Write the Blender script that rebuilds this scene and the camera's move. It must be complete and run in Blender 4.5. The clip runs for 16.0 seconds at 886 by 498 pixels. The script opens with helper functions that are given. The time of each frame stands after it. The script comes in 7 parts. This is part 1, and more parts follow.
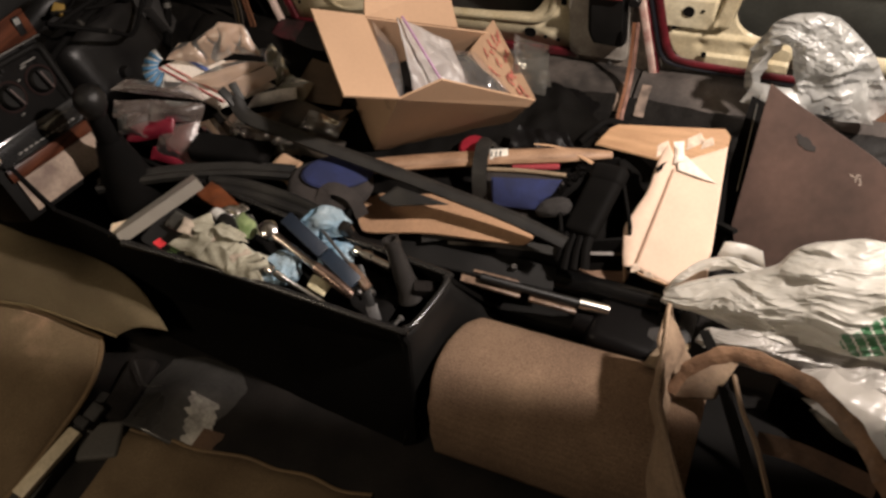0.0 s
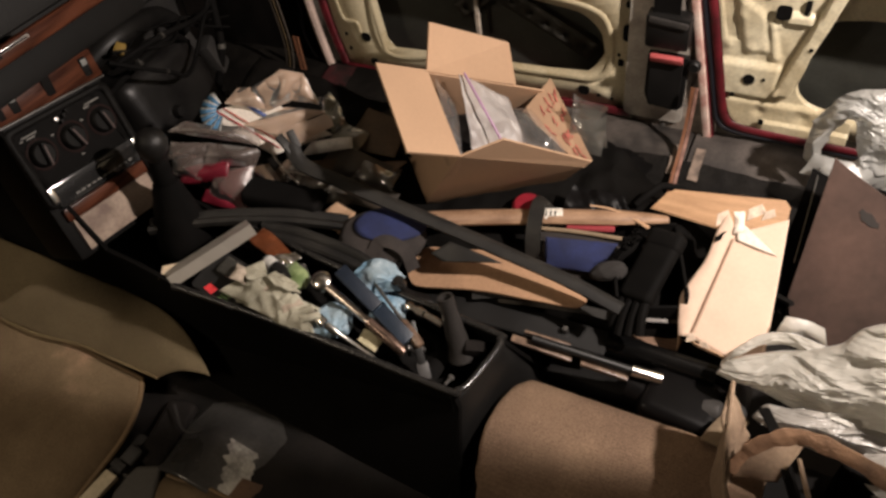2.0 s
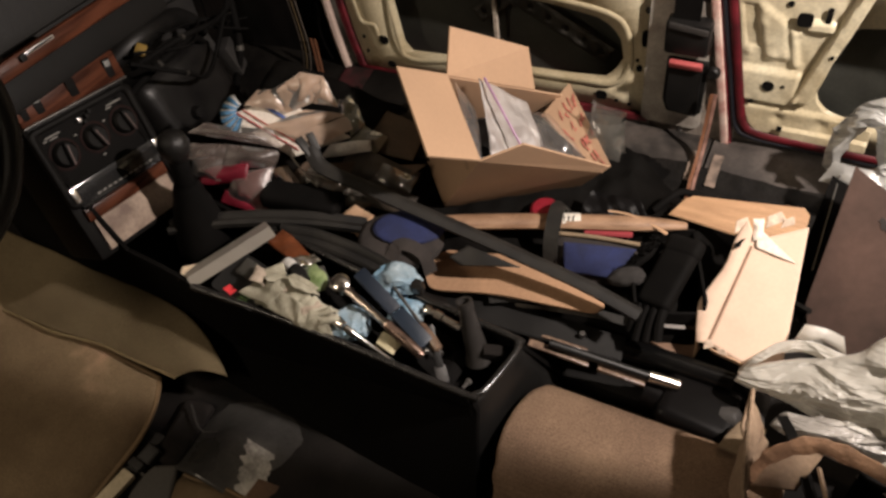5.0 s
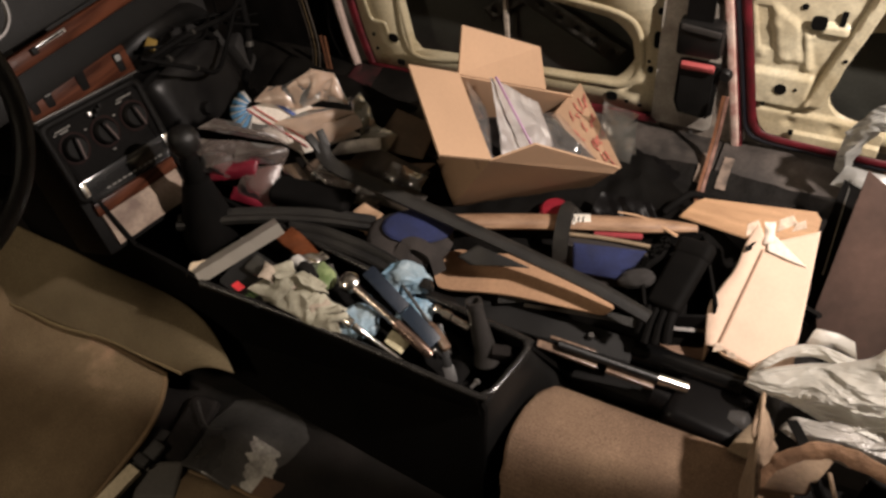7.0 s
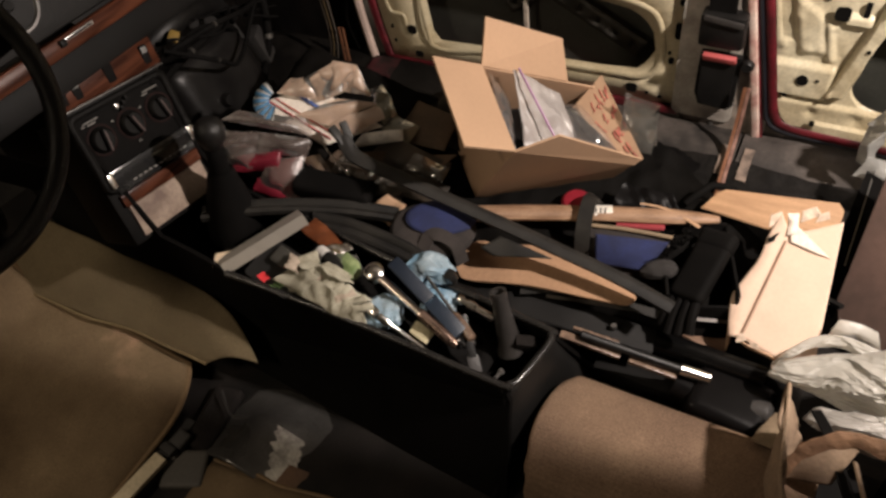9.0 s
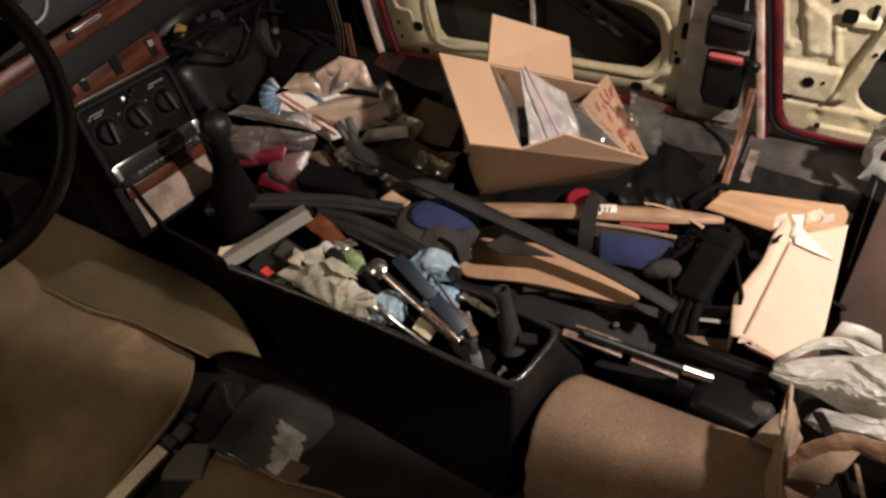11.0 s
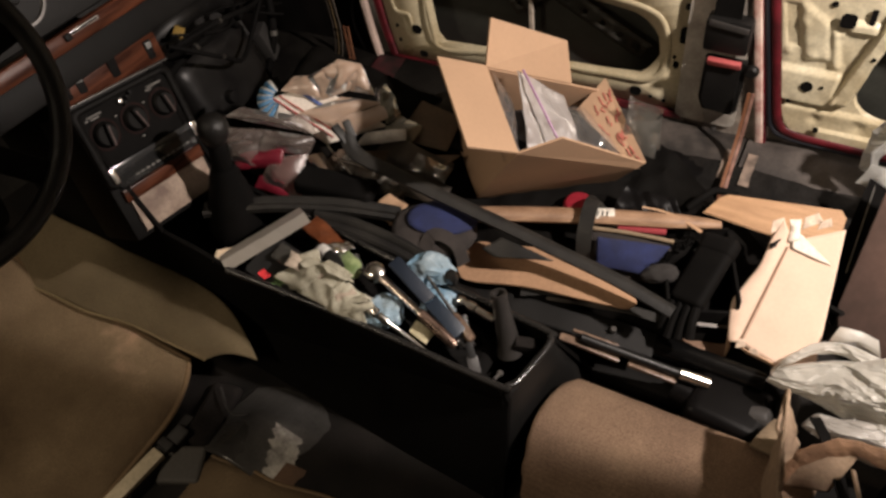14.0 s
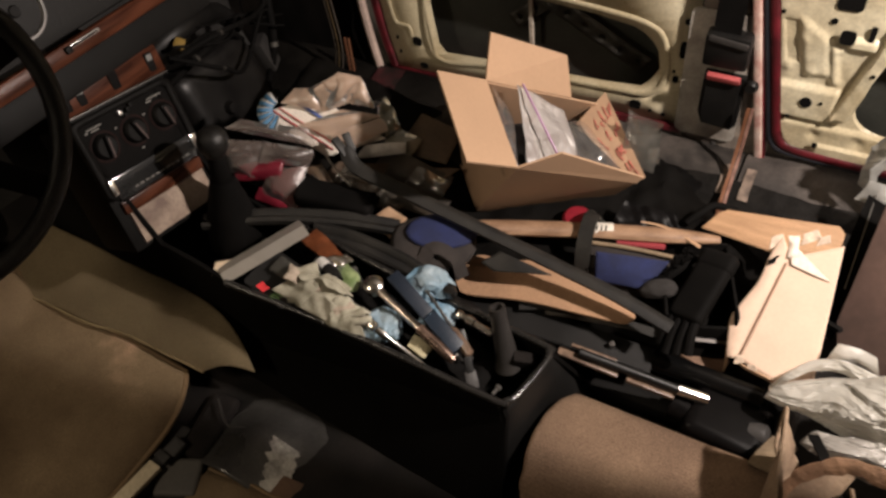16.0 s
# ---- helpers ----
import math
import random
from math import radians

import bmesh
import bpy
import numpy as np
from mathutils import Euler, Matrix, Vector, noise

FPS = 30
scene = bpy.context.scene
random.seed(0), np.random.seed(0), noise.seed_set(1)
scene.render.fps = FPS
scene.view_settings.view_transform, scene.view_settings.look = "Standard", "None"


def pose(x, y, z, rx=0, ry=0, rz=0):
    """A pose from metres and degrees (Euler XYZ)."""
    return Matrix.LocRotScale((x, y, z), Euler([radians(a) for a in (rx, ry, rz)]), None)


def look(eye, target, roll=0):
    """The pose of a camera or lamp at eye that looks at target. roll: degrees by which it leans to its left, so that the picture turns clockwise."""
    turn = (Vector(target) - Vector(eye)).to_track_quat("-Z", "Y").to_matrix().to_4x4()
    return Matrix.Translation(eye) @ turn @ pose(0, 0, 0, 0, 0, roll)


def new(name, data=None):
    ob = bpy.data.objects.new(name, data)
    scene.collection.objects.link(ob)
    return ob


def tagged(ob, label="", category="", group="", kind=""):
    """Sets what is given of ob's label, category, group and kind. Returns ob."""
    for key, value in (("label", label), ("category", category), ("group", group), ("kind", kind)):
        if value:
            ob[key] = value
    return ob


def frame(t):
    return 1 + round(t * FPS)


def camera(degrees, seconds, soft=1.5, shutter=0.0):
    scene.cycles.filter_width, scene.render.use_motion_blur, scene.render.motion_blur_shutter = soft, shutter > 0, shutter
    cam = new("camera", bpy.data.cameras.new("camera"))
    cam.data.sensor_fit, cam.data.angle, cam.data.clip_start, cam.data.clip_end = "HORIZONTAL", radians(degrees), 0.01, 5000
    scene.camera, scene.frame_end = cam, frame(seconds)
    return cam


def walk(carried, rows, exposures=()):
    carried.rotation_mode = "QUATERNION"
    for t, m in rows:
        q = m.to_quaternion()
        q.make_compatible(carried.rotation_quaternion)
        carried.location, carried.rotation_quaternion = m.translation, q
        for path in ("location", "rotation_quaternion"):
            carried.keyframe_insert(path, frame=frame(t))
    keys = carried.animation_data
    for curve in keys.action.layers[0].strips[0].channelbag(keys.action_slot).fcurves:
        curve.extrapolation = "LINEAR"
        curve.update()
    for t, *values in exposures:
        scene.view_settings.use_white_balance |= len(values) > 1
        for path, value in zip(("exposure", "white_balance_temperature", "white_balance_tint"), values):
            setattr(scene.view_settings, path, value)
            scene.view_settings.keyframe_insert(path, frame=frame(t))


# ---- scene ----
# ---- camera ----
cam = camera(60.5, 16.0, soft=2.8)
PATH = [
    (0.0, (0.4099, -0.6209, 1.248), (0.0585, -0.071, 0.4903), -11.80),
    (0.5, (0.3994, -0.6226, 1.2375), (0.0432, -0.0707, 0.4835), -10.56),
    (1.0, (0.3589, -0.6272, 1.2533), (-0.0058, -0.081, 0.4992), -8.61),
    (1.5, (0.325, -0.6323, 1.267), (-0.0474, -0.0788, 0.522), -9.26),
    (2.0, (0.3232, -0.613, 1.2767), (-0.0499, -0.0382, 0.5485), -9.35),
    (2.5, (0.3259, -0.6166, 1.2767), (-0.0483, -0.0378, 0.5521), -9.44),
    (3.0, (0.318, -0.6195, 1.2749), (-0.057, -0.0454, 0.547), -9.51),
    (3.5, (0.3086, -0.6195, 1.2792), (-0.0692, -0.0489, 0.55), -10.05),
    (4.0, (0.305, -0.6236, 1.2814), (-0.0731, -0.0525, 0.5528), -9.33),
    (6.5, (0.298, -0.6182, 1.2896), (-0.0849, -0.0465, 0.564), -9.11),
    (7.0, (0.2886, -0.6253, 1.2834), (-0.0931, -0.0547, 0.5563), -8.54),
    (7.5, (0.274, -0.6318, 1.2904), (-0.11, -0.0673, 0.5597), -8.80),
    (8.0, (0.2661, -0.64, 1.2892), (-0.1182, -0.0774, 0.5573), -8.99),
    (8.5, (0.2621, -0.6426, 1.2912), (-0.1221, -0.0802, 0.559), -9.00),
    (9.0, (0.2633, -0.6467, 1.2915), (-0.1216, -0.0863, 0.5581), -9.03),
    (11.5, (0.2583, -0.6498, 1.2948), (-0.1274, -0.0933, 0.5589), -8.39),
    (12.0, (0.2559, -0.649, 1.296), (-0.1308, -0.0923, 0.5608), -8.53),
    (12.5, (0.2572, -0.6507, 1.2935), (-0.1287, -0.0945, 0.5575), -8.51),
    (13.0, (0.2598, -0.6484, 1.2929), (-0.1269, -0.0917, 0.5576), -8.66),
    (13.5, (0.2612, -0.6463, 1.2932), (-0.1257, -0.0885, 0.559), -8.63),
    (14.0, (0.2632, -0.6461, 1.2914), (-0.1232, -0.0864, 0.5583), -8.15),
    (14.5, (0.2643, -0.6436, 1.2925), (-0.1232, -0.0824, 0.5612), -8.27),
    (15.0, (0.2613, -0.639, 1.2955), (-0.1258, -0.0737, 0.567), -7.87),
    (15.5, (0.2599, -0.6346, 1.3021), (-0.1277, -0.0687, 0.5744), -7.76),
    (16.0, (0.2596, -0.6364, 1.3005), (-0.1283, -0.0707, 0.5728), -7.66),
]
walk(cam, [(t, look(eye, target, roll)) for t, eye, target, roll in PATH])

# ---- world and light ----
world = bpy.data.worlds.new("garage_night")
scene.world = world
world.use_nodes = True
world.node_tree.nodes["Background"].inputs[0].default_value = (1.0, 0.78, 0.55, 1)
world.node_tree.nodes["Background"].inputs[1].default_value = 0.095


def lamp(name, kind, at, energy, radius, colour):
    data = bpy.data.lights.new(name, kind)
    data.energy, data.shadow_soft_size, data.color = energy, radius, colour
    ob = new(name, data)
    ob.location = at
    return ob


# an unseen work light behind the front seats: its cone is cut to keep the driver's side dark
work = lamp("work_light", "SPOT", (1.0, 0.27, 1.42), 162.0, 0.035, (1.0, 0.870, 0.785))
work.data.spot_size, work.data.spot_blend = radians(178), 0.03
work.rotation_euler = Vector((-0.230, 1.0, -0.145)).to_track_quat("-Z", "Y").to_euler()
# fill lamp added out of view to brighten the driver's mats and lining
lamp("driver_side_fill", "POINT", (-0.85, -1.02, 1.35), 25.0, 0.15, (1.0, 0.82, 0.62))


# ---- materials ----
def mat(name, base, rough=0.6, metal=0.0, var=0.25, scale=12.0, second=None, grain=0.12, gscale=160.0, bump=0.15, bscale=220.0, coat=0.0, spec=0.5, rvar=0.12):
    """A surface with two scales of colour change, uneven gloss and fine relief."""
    m = bpy.data.materials.new(name)
    m.use_nodes = True
    nt = m.node_tree
    n, l = nt.nodes, nt.links
    p = n["Principled BSDF"]
    co = n.new("ShaderNodeTexCoord")
    big = n.new("ShaderNodeTexNoise")
    big.inputs["Scale"].default_value, big.inputs["Detail"].default_value = scale, 5
    fine = n.new("ShaderNodeTexNoise")
    fine.inputs["Scale"].default_value, fine.inputs["Detail"].default_value = gscale, 3
    l.new(co.outputs["Object"], big.inputs["Vector"])
    l.new(co.outputs["Object"], fine.inputs["Vector"])
    ramp = n.new("ShaderNodeValToRGB")
    b2 = second or tuple(c * (1 - var) for c in base)
    ramp.color_ramp.elements[0].position, ramp.color_ramp.elements[1].position = 0.35, 0.65
    ramp.color_ramp.elements[0].color = (*b2, 1)
    ramp.color_ramp.elements[1].color = (*base, 1)
    l.new(big.outputs["Fac"], ramp.inputs["Fac"])
    mix = n.new("ShaderNodeMix")
    mix.data_type, mix.blend_type = "RGBA", "MULTIPLY"
    mix.inputs["Factor"].default_value = 1.0
    span = n.new("ShaderNodeMapRange")
    span.inputs["From Min"].default_value, span.inputs["From Max"].default_value = 0.3, 0.7
    span.inputs["To Min"].default_value, span.inputs["To Max"].default_value = 1 - grain, 1 + grain
    l.new(fine.outputs["Fac"], span.inputs["Value"])
    l.new(ramp.outputs["Color"], mix.inputs["A"])
    l.new(span.outputs["Result"], mix.inputs["B"])
    l.new(mix.outputs["Result"], p.inputs["Base Color"])
    rr = n.new("ShaderNodeMapRange")
    rr.inputs["To Min"].default_value, rr.inputs["To Max"].default_value = max(0.03, rough - rvar), min(1.0, rough + rvar)
    l.new(big.outputs["Fac"], rr.inputs["Value"])
    l.new(rr.outputs["Result"], p.inputs["Roughness"])
    p.inputs["Metallic"].default_value = metal
    p.inputs["Coat Weight"].default_value = coat
    p.inputs["Specular IOR Level"].default_value = spec
    if bump:
        bn = n.new("ShaderNodeTexNoise")
        bn.inputs["Scale"].default_value, bn.inputs["Detail"].default_value = bscale, 4
        l.new(co.outputs["Object"], bn.inputs["Vector"])
        bb = n.new("ShaderNodeBump")
        bb.inputs["Strength"].default_value, bb.inputs["Distance"].default_value = bump, 0.003
        l.new(bn.outputs["Fac"], bb.inputs["Height"])
        l.new(bb.outputs["Normal"], p.inputs["Normal"])
    return m


def film(name, colour, clear=0.35, gloss=0.25, rough=0.2, second=None, scale=14.0, crinkle=24.0, crease=0.3):
    """Thin plastic: part clear, part milky and letting light through, with a gloss."""
    m = bpy.data.materials.new(name)
    m.use_nodes = True
    nt = m.node_tree
    n, l = nt.nodes, nt.links
    n.remove(n["Principled BSDF"])
    co, noi, ramp = n.new("ShaderNodeTexCoord"), n.new("ShaderNodeTexNoise"), n.new("ShaderNodeValToRGB")
    noi.inputs["Scale"].default_value = scale
    ramp.color_ramp.elements[0].color = (*(second or [c * 0.8 for c in colour]), 1)
    ramp.color_ramp.elements[1].color = (*colour, 1)
    l.new(co.outputs["Object"], noi.inputs["Vector"])
    l.new(noi.outputs["Fac"], ramp.inputs["Fac"])
    dif, tra, glo, cle = (n.new("ShaderNodeBsdf" + k) for k in ("Diffuse", "Translucent", "Glossy", "Transparent"))
    glo.inputs["Roughness"].default_value = rough
    a, b, c = n.new("ShaderNodeMixShader"), n.new("ShaderNodeMixShader"), n.new("ShaderNodeMixShader")
    cell, bump = n.new("ShaderNodeTexVoronoi"), n.new("ShaderNodeBump")
    wob, add = n.new("ShaderNodeTexNoise"), n.new("ShaderNodeMixRGB")
    wob.inputs["Scale"].default_value, wob.inputs["Detail"].default_value = 30, 3
    add.blend_type = "ADD"
    add.inputs[0].default_value = 0.03
    l.new(co.outputs["Object"], wob.inputs["Vector"])
    l.new(co.outputs["Object"], add.inputs[1])
    l.new(wob.outputs["Color"], add.inputs[2])
    cell.feature = "DISTANCE_TO_EDGE"
    cell.inputs["Scale"].default_value = crinkle
    pull = n.new("ShaderNodeMapping")
    pull.inputs["Scale"].default_value, pull.inputs["Rotation"].default_value = (0.35, 1.0, 0.8), (0.2, -0.3, 0.25)
    l.new(add.outputs[0], pull.inputs["Vector"])
    l.new(pull.outputs[0], cell.inputs["Vector"])
    l.new(cell.outputs["Distance"], bump.inputs["Height"])
    bump.inputs["Strength"].default_value, bump.inputs["Distance"].default_value = crease, 0.012
    for sh in (dif, tra, glo):
        l.new(bump.outputs["Normal"], sh.inputs["Normal"])
    l.new(ramp.outputs["Color"], dif.inputs["Color"])
    l.new(ramp.outputs["Color"], tra.inputs["Color"])
    a.inputs[0].default_value, b.inputs[0].default_value = 0.5, clear
    l.new(dif.outputs[0], a.inputs[1])
    l.new(tra.outputs[0], a.inputs[2])
    l.new(a.outputs[0], b.inputs[1])
    l.new(cle.outputs[0], b.inputs[2])
    fr = n.new("ShaderNodeFresnel")
    fr.inputs["IOR"].default_value = 1.45
    mm = n.new("ShaderNodeMath")
    mm.operation, mm.use_clamp = "MULTIPLY_ADD", True
    mm.inputs[1].default_value, mm.inputs[2].default_value = 1.0, gloss * 0.25
    l.new(fr.outputs[0], mm.inputs[0])
    l.new(mm.outputs[0], c.inputs[0])
    l.new(b.outputs[0], c.inputs[1])
    l.new(glo.outputs[0], c.inputs[2])
    l.new(c.outputs[0], n["Material Output"].inputs["Surface"])
    return m


def woody(name, dark, light, rough=0.35, coat=0.3, stretch=(2, 30, 30), scale=3.0):
    m = mat(name, light, rough, second=dark, scale=scale, grain=0.2, gscale=90, bump=0.05, coat=coat)
    nt = m.node_tree
    mp = nt.nodes.new("ShaderNodeMapping")
    mp.inputs["Scale"].default_value = stretch
    co = next(x for x in nt.nodes if x.type == "TEX_COORD")
    nt.links.new(co.outputs["Object"], mp.inputs["Vector"])
    for x in nt.nodes:
        if x.type == "TEX_NOISE":
            nt.links.new(mp.outputs["Vector"], x.inputs["Vector"])
    return m


M_DASH = mat("dash_plastic", (0.006, 0.0055, 0.005), 0.6, var=0.4, bump=0.12, bscale=400, spec=0.12)
M_BLACK = mat("black_plastic", (0.009, 0.0085, 0.008), 0.45, var=0.4, bump=0.08, bscale=500, spec=0.35)
M_MATTE = mat("matte_black", (0.0055, 0.005, 0.0046), 0.8, var=0.5, bump=0.15, spec=0.09)
M_DIRTY = mat("dirty_black", (0.010, 0.009, 0.009), 0.75, second=(0.022, 0.02, 0.018), scale=9, bump=0.5, bscale=60, grain=0.3)
M_WHEEL = mat("wheel_plastic", (0.009, 0.0082, 0.0075), 0.42, var=0.5, bump=0.4, bscale=260, spec=0.4)
M_TAR = mat("tarred_carpet", (0.006, 0.0055, 0.005), 0.5, second=(0.014, 0.0125, 0.011), scale=10, bump=0.9, bscale=35, spec=0.08, grain=0.3)
M_RUBBER = mat("worn_rubber", (0.009, 0.0085, 0.008), 0.5, second=(0.026, 0.024, 0.021), scale=14, bump=0.2, spec=0.35)
M_CARPET = mat("brown_carpet", (0.25, 0.168, 0.112), 0.95, second=(0.155, 0.102, 0.070), scale=6, grain=0.35, gscale=420, bump=1.0, bscale=500, spec=0.1)
nt = M_CARPET.node_tree
rib, turn, mixr = nt.nodes.new("ShaderNodeTexWave"), nt.nodes.new("ShaderNodeMapping"), nt.nodes.new("ShaderNodeMix")
rib.inputs["Scale"].default_value, rib.inputs["Distortion"].default_value, rib.inputs["Detail"].default_value = 52, 1.5, 1
turn.inputs["Rotation"].default_value = (0, 0, 1.57)
nt.links.new(next(x for x in nt.nodes if x.type == "TEX_COORD").outputs["Object"], turn.inputs["Vector"])
nt.links.new(turn.outputs[0], rib.inputs["Vector"])
mixr.data_type, mixr.blend_type = "RGBA", "MULTIPLY"
mixr.inputs["Factor"].default_value = 0.10
was = nt.nodes["Principled BSDF"].inputs["Base Color"].links[0].from_socket
nt.links.new(was, mixr.inputs["A"])
nt.links.new(rib.outputs["Color"], mixr.inputs["B"])
nt.links.new(mixr.outputs["Result"], nt.nodes["Principled BSDF"].inputs["Base Color"])
M_OLIVE = mat("olive_carpet", (0.172, 0.134, 0.080), 0.95, second=(0.112, 0.086, 0.051), scale=6, grain=0.25, gscale=500, bump=0.8, bscale=600, spec=0.1)
dust = M_OLIVE.node_tree.nodes["Color Ramp"].color_ramp.elements.new(0.82)
dust.color = (0.155, 0.12, 0.075, 1)
M_MATPILE = mat("dirty_mat_carpet", (0.180, 0.130, 0.078), 0.95, second=(0.085, 0.058, 0.034), scale=5, grain=0.25, gscale=500, bump=0.8, bscale=600, spec=0.1)
dust = M_MATPILE.node_tree.nodes["Color Ramp"].color_ramp.elements.new(0.72)
dust.color = (0.33, 0.215, 0.14, 1)
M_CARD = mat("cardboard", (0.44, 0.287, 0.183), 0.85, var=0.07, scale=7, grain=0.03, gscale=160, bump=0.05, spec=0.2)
# card with the lamp's brightness put into its colour
M_CARDLIT = mat("lamplit_cardboard", (0.68, 0.505, 0.39), 0.85, var=0.06, scale=7, grain=0.03, bump=0.06, spec=0.2)
M_CREAM = mat("cream_paint", (0.60, 0.54, 0.385), 0.30, second=(0.42, 0.345, 0.21), scale=6, grain=0.12, bump=0.05, coat=0.2)
M_RED = mat("red_body_paint", (0.115, 0.008, 0.014), 0.45, second=(0.045, 0.006, 0.008), scale=20, coat=0.05)
M_PRIMER = mat("dusty_metal", (0.46, 0.40, 0.33), 0.6, second=(0.22, 0.165, 0.135), scale=14, metal=0.0, grain=0.3)
M_STEEL = mat("bare_steel", (0.48, 0.46, 0.44), 0.32, metal=0.9, var=0.4, scale=20)
M_CHROME = mat("chrome", (0.88, 0.85, 0.80), 0.20, metal=1.0, var=0.08, bump=0.02)
M_WOOD = woody("walnut_veneer", (0.026, 0.0085, 0.0048), (0.080, 0.026, 0.013), 0.30, 0.0, (60, 5, 60), 1.6)
M_WOOD.node_tree.nodes["Principled BSDF"].inputs["Specular IOR Level"].default_value = 0.10
M_FLOOR = mat("painted_floor_pan", (0.006, 0.0055, 0.005), 0.65, second=(0.014, 0.012, 0.011), spec=0.12, scale=8, bump=0.3, bscale=50)
M_GARAGE = mat("garage_concrete", (0.22, 0.20, 0.17), 0.9, scale=2)


# ---- building helpers ----
def V(*a):
    return Vector(a)


def part(name, bm, material, parent=None, label="", smooth=True, solid=0.0, offset=0.0):
    me = bpy.data.meshes.new(name)
    bmesh.ops.recalc_face_normals(bm, faces=bm.faces)
    for f in bm.faces:
        f.smooth = smooth
    bm.to_mesh(me)
    bm.free()
    for m in material if isinstance(material, (list, tuple)) else (material,):
        me.materials.append(m)
    ob = new(name, me)
    if smooth:
        me.set_sharp_from_angle(angle=radians(38))
    if parent is not None:
        ob.parent = parent
        ob.matrix_parent_inverse = parent.matrix_world.inverted() if parent.type != "EMPTY" else parent.matrix_basis.inverted()
    if solid:
        s = ob.modifiers.new("thickness", "SOLIDIFY")
        s.thickness, s.offset = solid, offset
    return tagged(ob, label)


def thing(name, at, label, category, group="", kind=""):
    ob = new(name)
    ob.empty_display_size = 0.05
    ob.location = at
    ob.matrix_basis = Matrix.Translation(at)
    return tagged(ob, label, category, group, kind)


def frame_of(origin, xdir, up=(0, 0, 1)):
    """A pose at origin whose x runs along xdir and whose z leans to up."""
    x = Vector(xdir).normalized()
    y = Vector(up).cross(x).normalized()
    z = x.cross(y)
    m = Matrix((x, y, z)).transposed().to_4x4()
    return Matrix.Translation(origin) @ m


def box(size, m=Matrix(), bevel=0.0, seg=2, bm=None):
    bm = bm or bmesh.new()
    r = bmesh.ops.create_cube(bm, size=1.0, matrix=m @ Matrix.Diagonal((*size, 1)))
    if bevel:
        es = list({e for v in r["verts"] for e in v.link_edges})
        bmesh.ops.bevel(bm, geom=es, offset=bevel, segments=seg, affect="EDGES", profile=0.6)
    return bm


def bar(p0, p1, w, h, up=(0, 0, 1), bevel=0.0, bm=None):
    p0, p1 = Vector(p0), Vector(p1)
    return box(((p1 - p0).length, w, h), frame_of((p0 + p1) / 2, p1 - p0, up), bevel, bm=bm)


def spline(pts, n):
    """n points along a smooth curve through pts."""
    pts = [Vector(p) for p in pts]
    if len(pts) == 2:
        return [pts[0].lerp(pts[1], i / (n - 1)) for i in range(n)]
    out = []
    for i in range(n):
        s = i / (n - 1) * (len(pts) - 1)
        k = min(int(s), len(pts) - 2)
        t = s - k
        a, b, c, d = pts[max(k - 1, 0)], pts[k], pts[k + 1], pts[min(k + 2, len(pts) - 1)]
        out.append(0.5 * (2 * b + (c - a) * t + (2 * a - 5 * b + 4 * c - d) * t * t + (3 * b - a - 3 * c + d) * t ** 3))
    return out


def sweep(pts, profile, n=0, up=(0, 0, 1), closed=False, caps=True, grow=None, bm=None):
    """A profile of (side, up) pairs drawn along a path. grow: its scale along the path."""
    path = spline(pts, n) if n else [Vector(p) for p in pts]
    bm = bm or bmesh.new()
    rings = []
    for i, p in enumerate(path):
        if closed:
            d = path[(i + 1) % len(path)] - path[i - 1]
        else:
            d = path[min(i + 1, len(path) - 1)] - path[max(i - 1, 0)]
        f = frame_of(p, d, up)
        g = grow(i / (len(path) - 1)) if grow else 1.0
        rings.append([bm.verts.new(f @ V(0, a * g, b * g)) for a, b in profile])
    k = len(profile)
    for i in range(len(rings) - (0 if closed else 1)):
        r, s = rings[i], rings[(i + 1) % len(rings)]
        for j in range(k):
            bm.faces.new((r[j], r[(j + 1) % k], s[(j + 1) % k], s[j]))
    if caps and not closed:
        bm.faces.new(rings[0])
        bm.faces.new(rings[-1])
    return bm


def ring_profile(r, k=10, flat=1.0):
    return [(r * math.cos(2 * math.pi * i / k), r * flat * math.sin(2 * math.pi * i / k)) for i in range(k)]


def tube(pts, r, n=0, k=10, up=(0, 0, 1), closed=False, grow=None, bm=None, flat=1.0):
    return sweep(pts, ring_profile(r, k, flat), n, up, closed, True, grow, bm)


def lathe(profile, m=Matrix(), k=24, bm=None):
    """Turns (radius, height) pairs about the z axis of m."""
    bm = bm or bmesh.new()
    rings = []
    for r, z in profile:
        if r < 1e-6:
            rings.append([bm.verts.new(m @ V(0, 0, z))])
        else:
            rings.append([bm.verts.new(m @ V(r * math.cos(2 * math.pi * i / k), r * math.sin(2 * math.pi * i / k), z)) for i in range(k)])
    for a, b in zip(rings, rings[1:]):
        for i in range(k):
            j = (i + 1) % k
            if len(a) == 1 and len(b) > 1:
                bm.faces.new((a[0], b[i], b[j]))
            elif len(b) == 1 and len(a) > 1:
                bm.faces.new((a[i], a[j], b[0]))
            elif len(a) > 1:
                bm.faces.new((a[i], a[j], b[j], b[i]))
    return bm


def grid(nu, nv, fn, bm=None, closed_u=False):
    bm = bm or bmesh.new()
    vs = [[bm.verts.new(fn(i / (nu if closed_u else nu - 1), j / (nv - 1))) for j in range(nv)] for i in range(nu)]
    for i in range(nu if closed_u else nu - 1):
        a, b = vs[i], vs[(i + 1) % nu]
        for j in range(nv - 1):
            bm.faces.new((a[j], b[j], b[j + 1], a[j + 1]))
    return bm


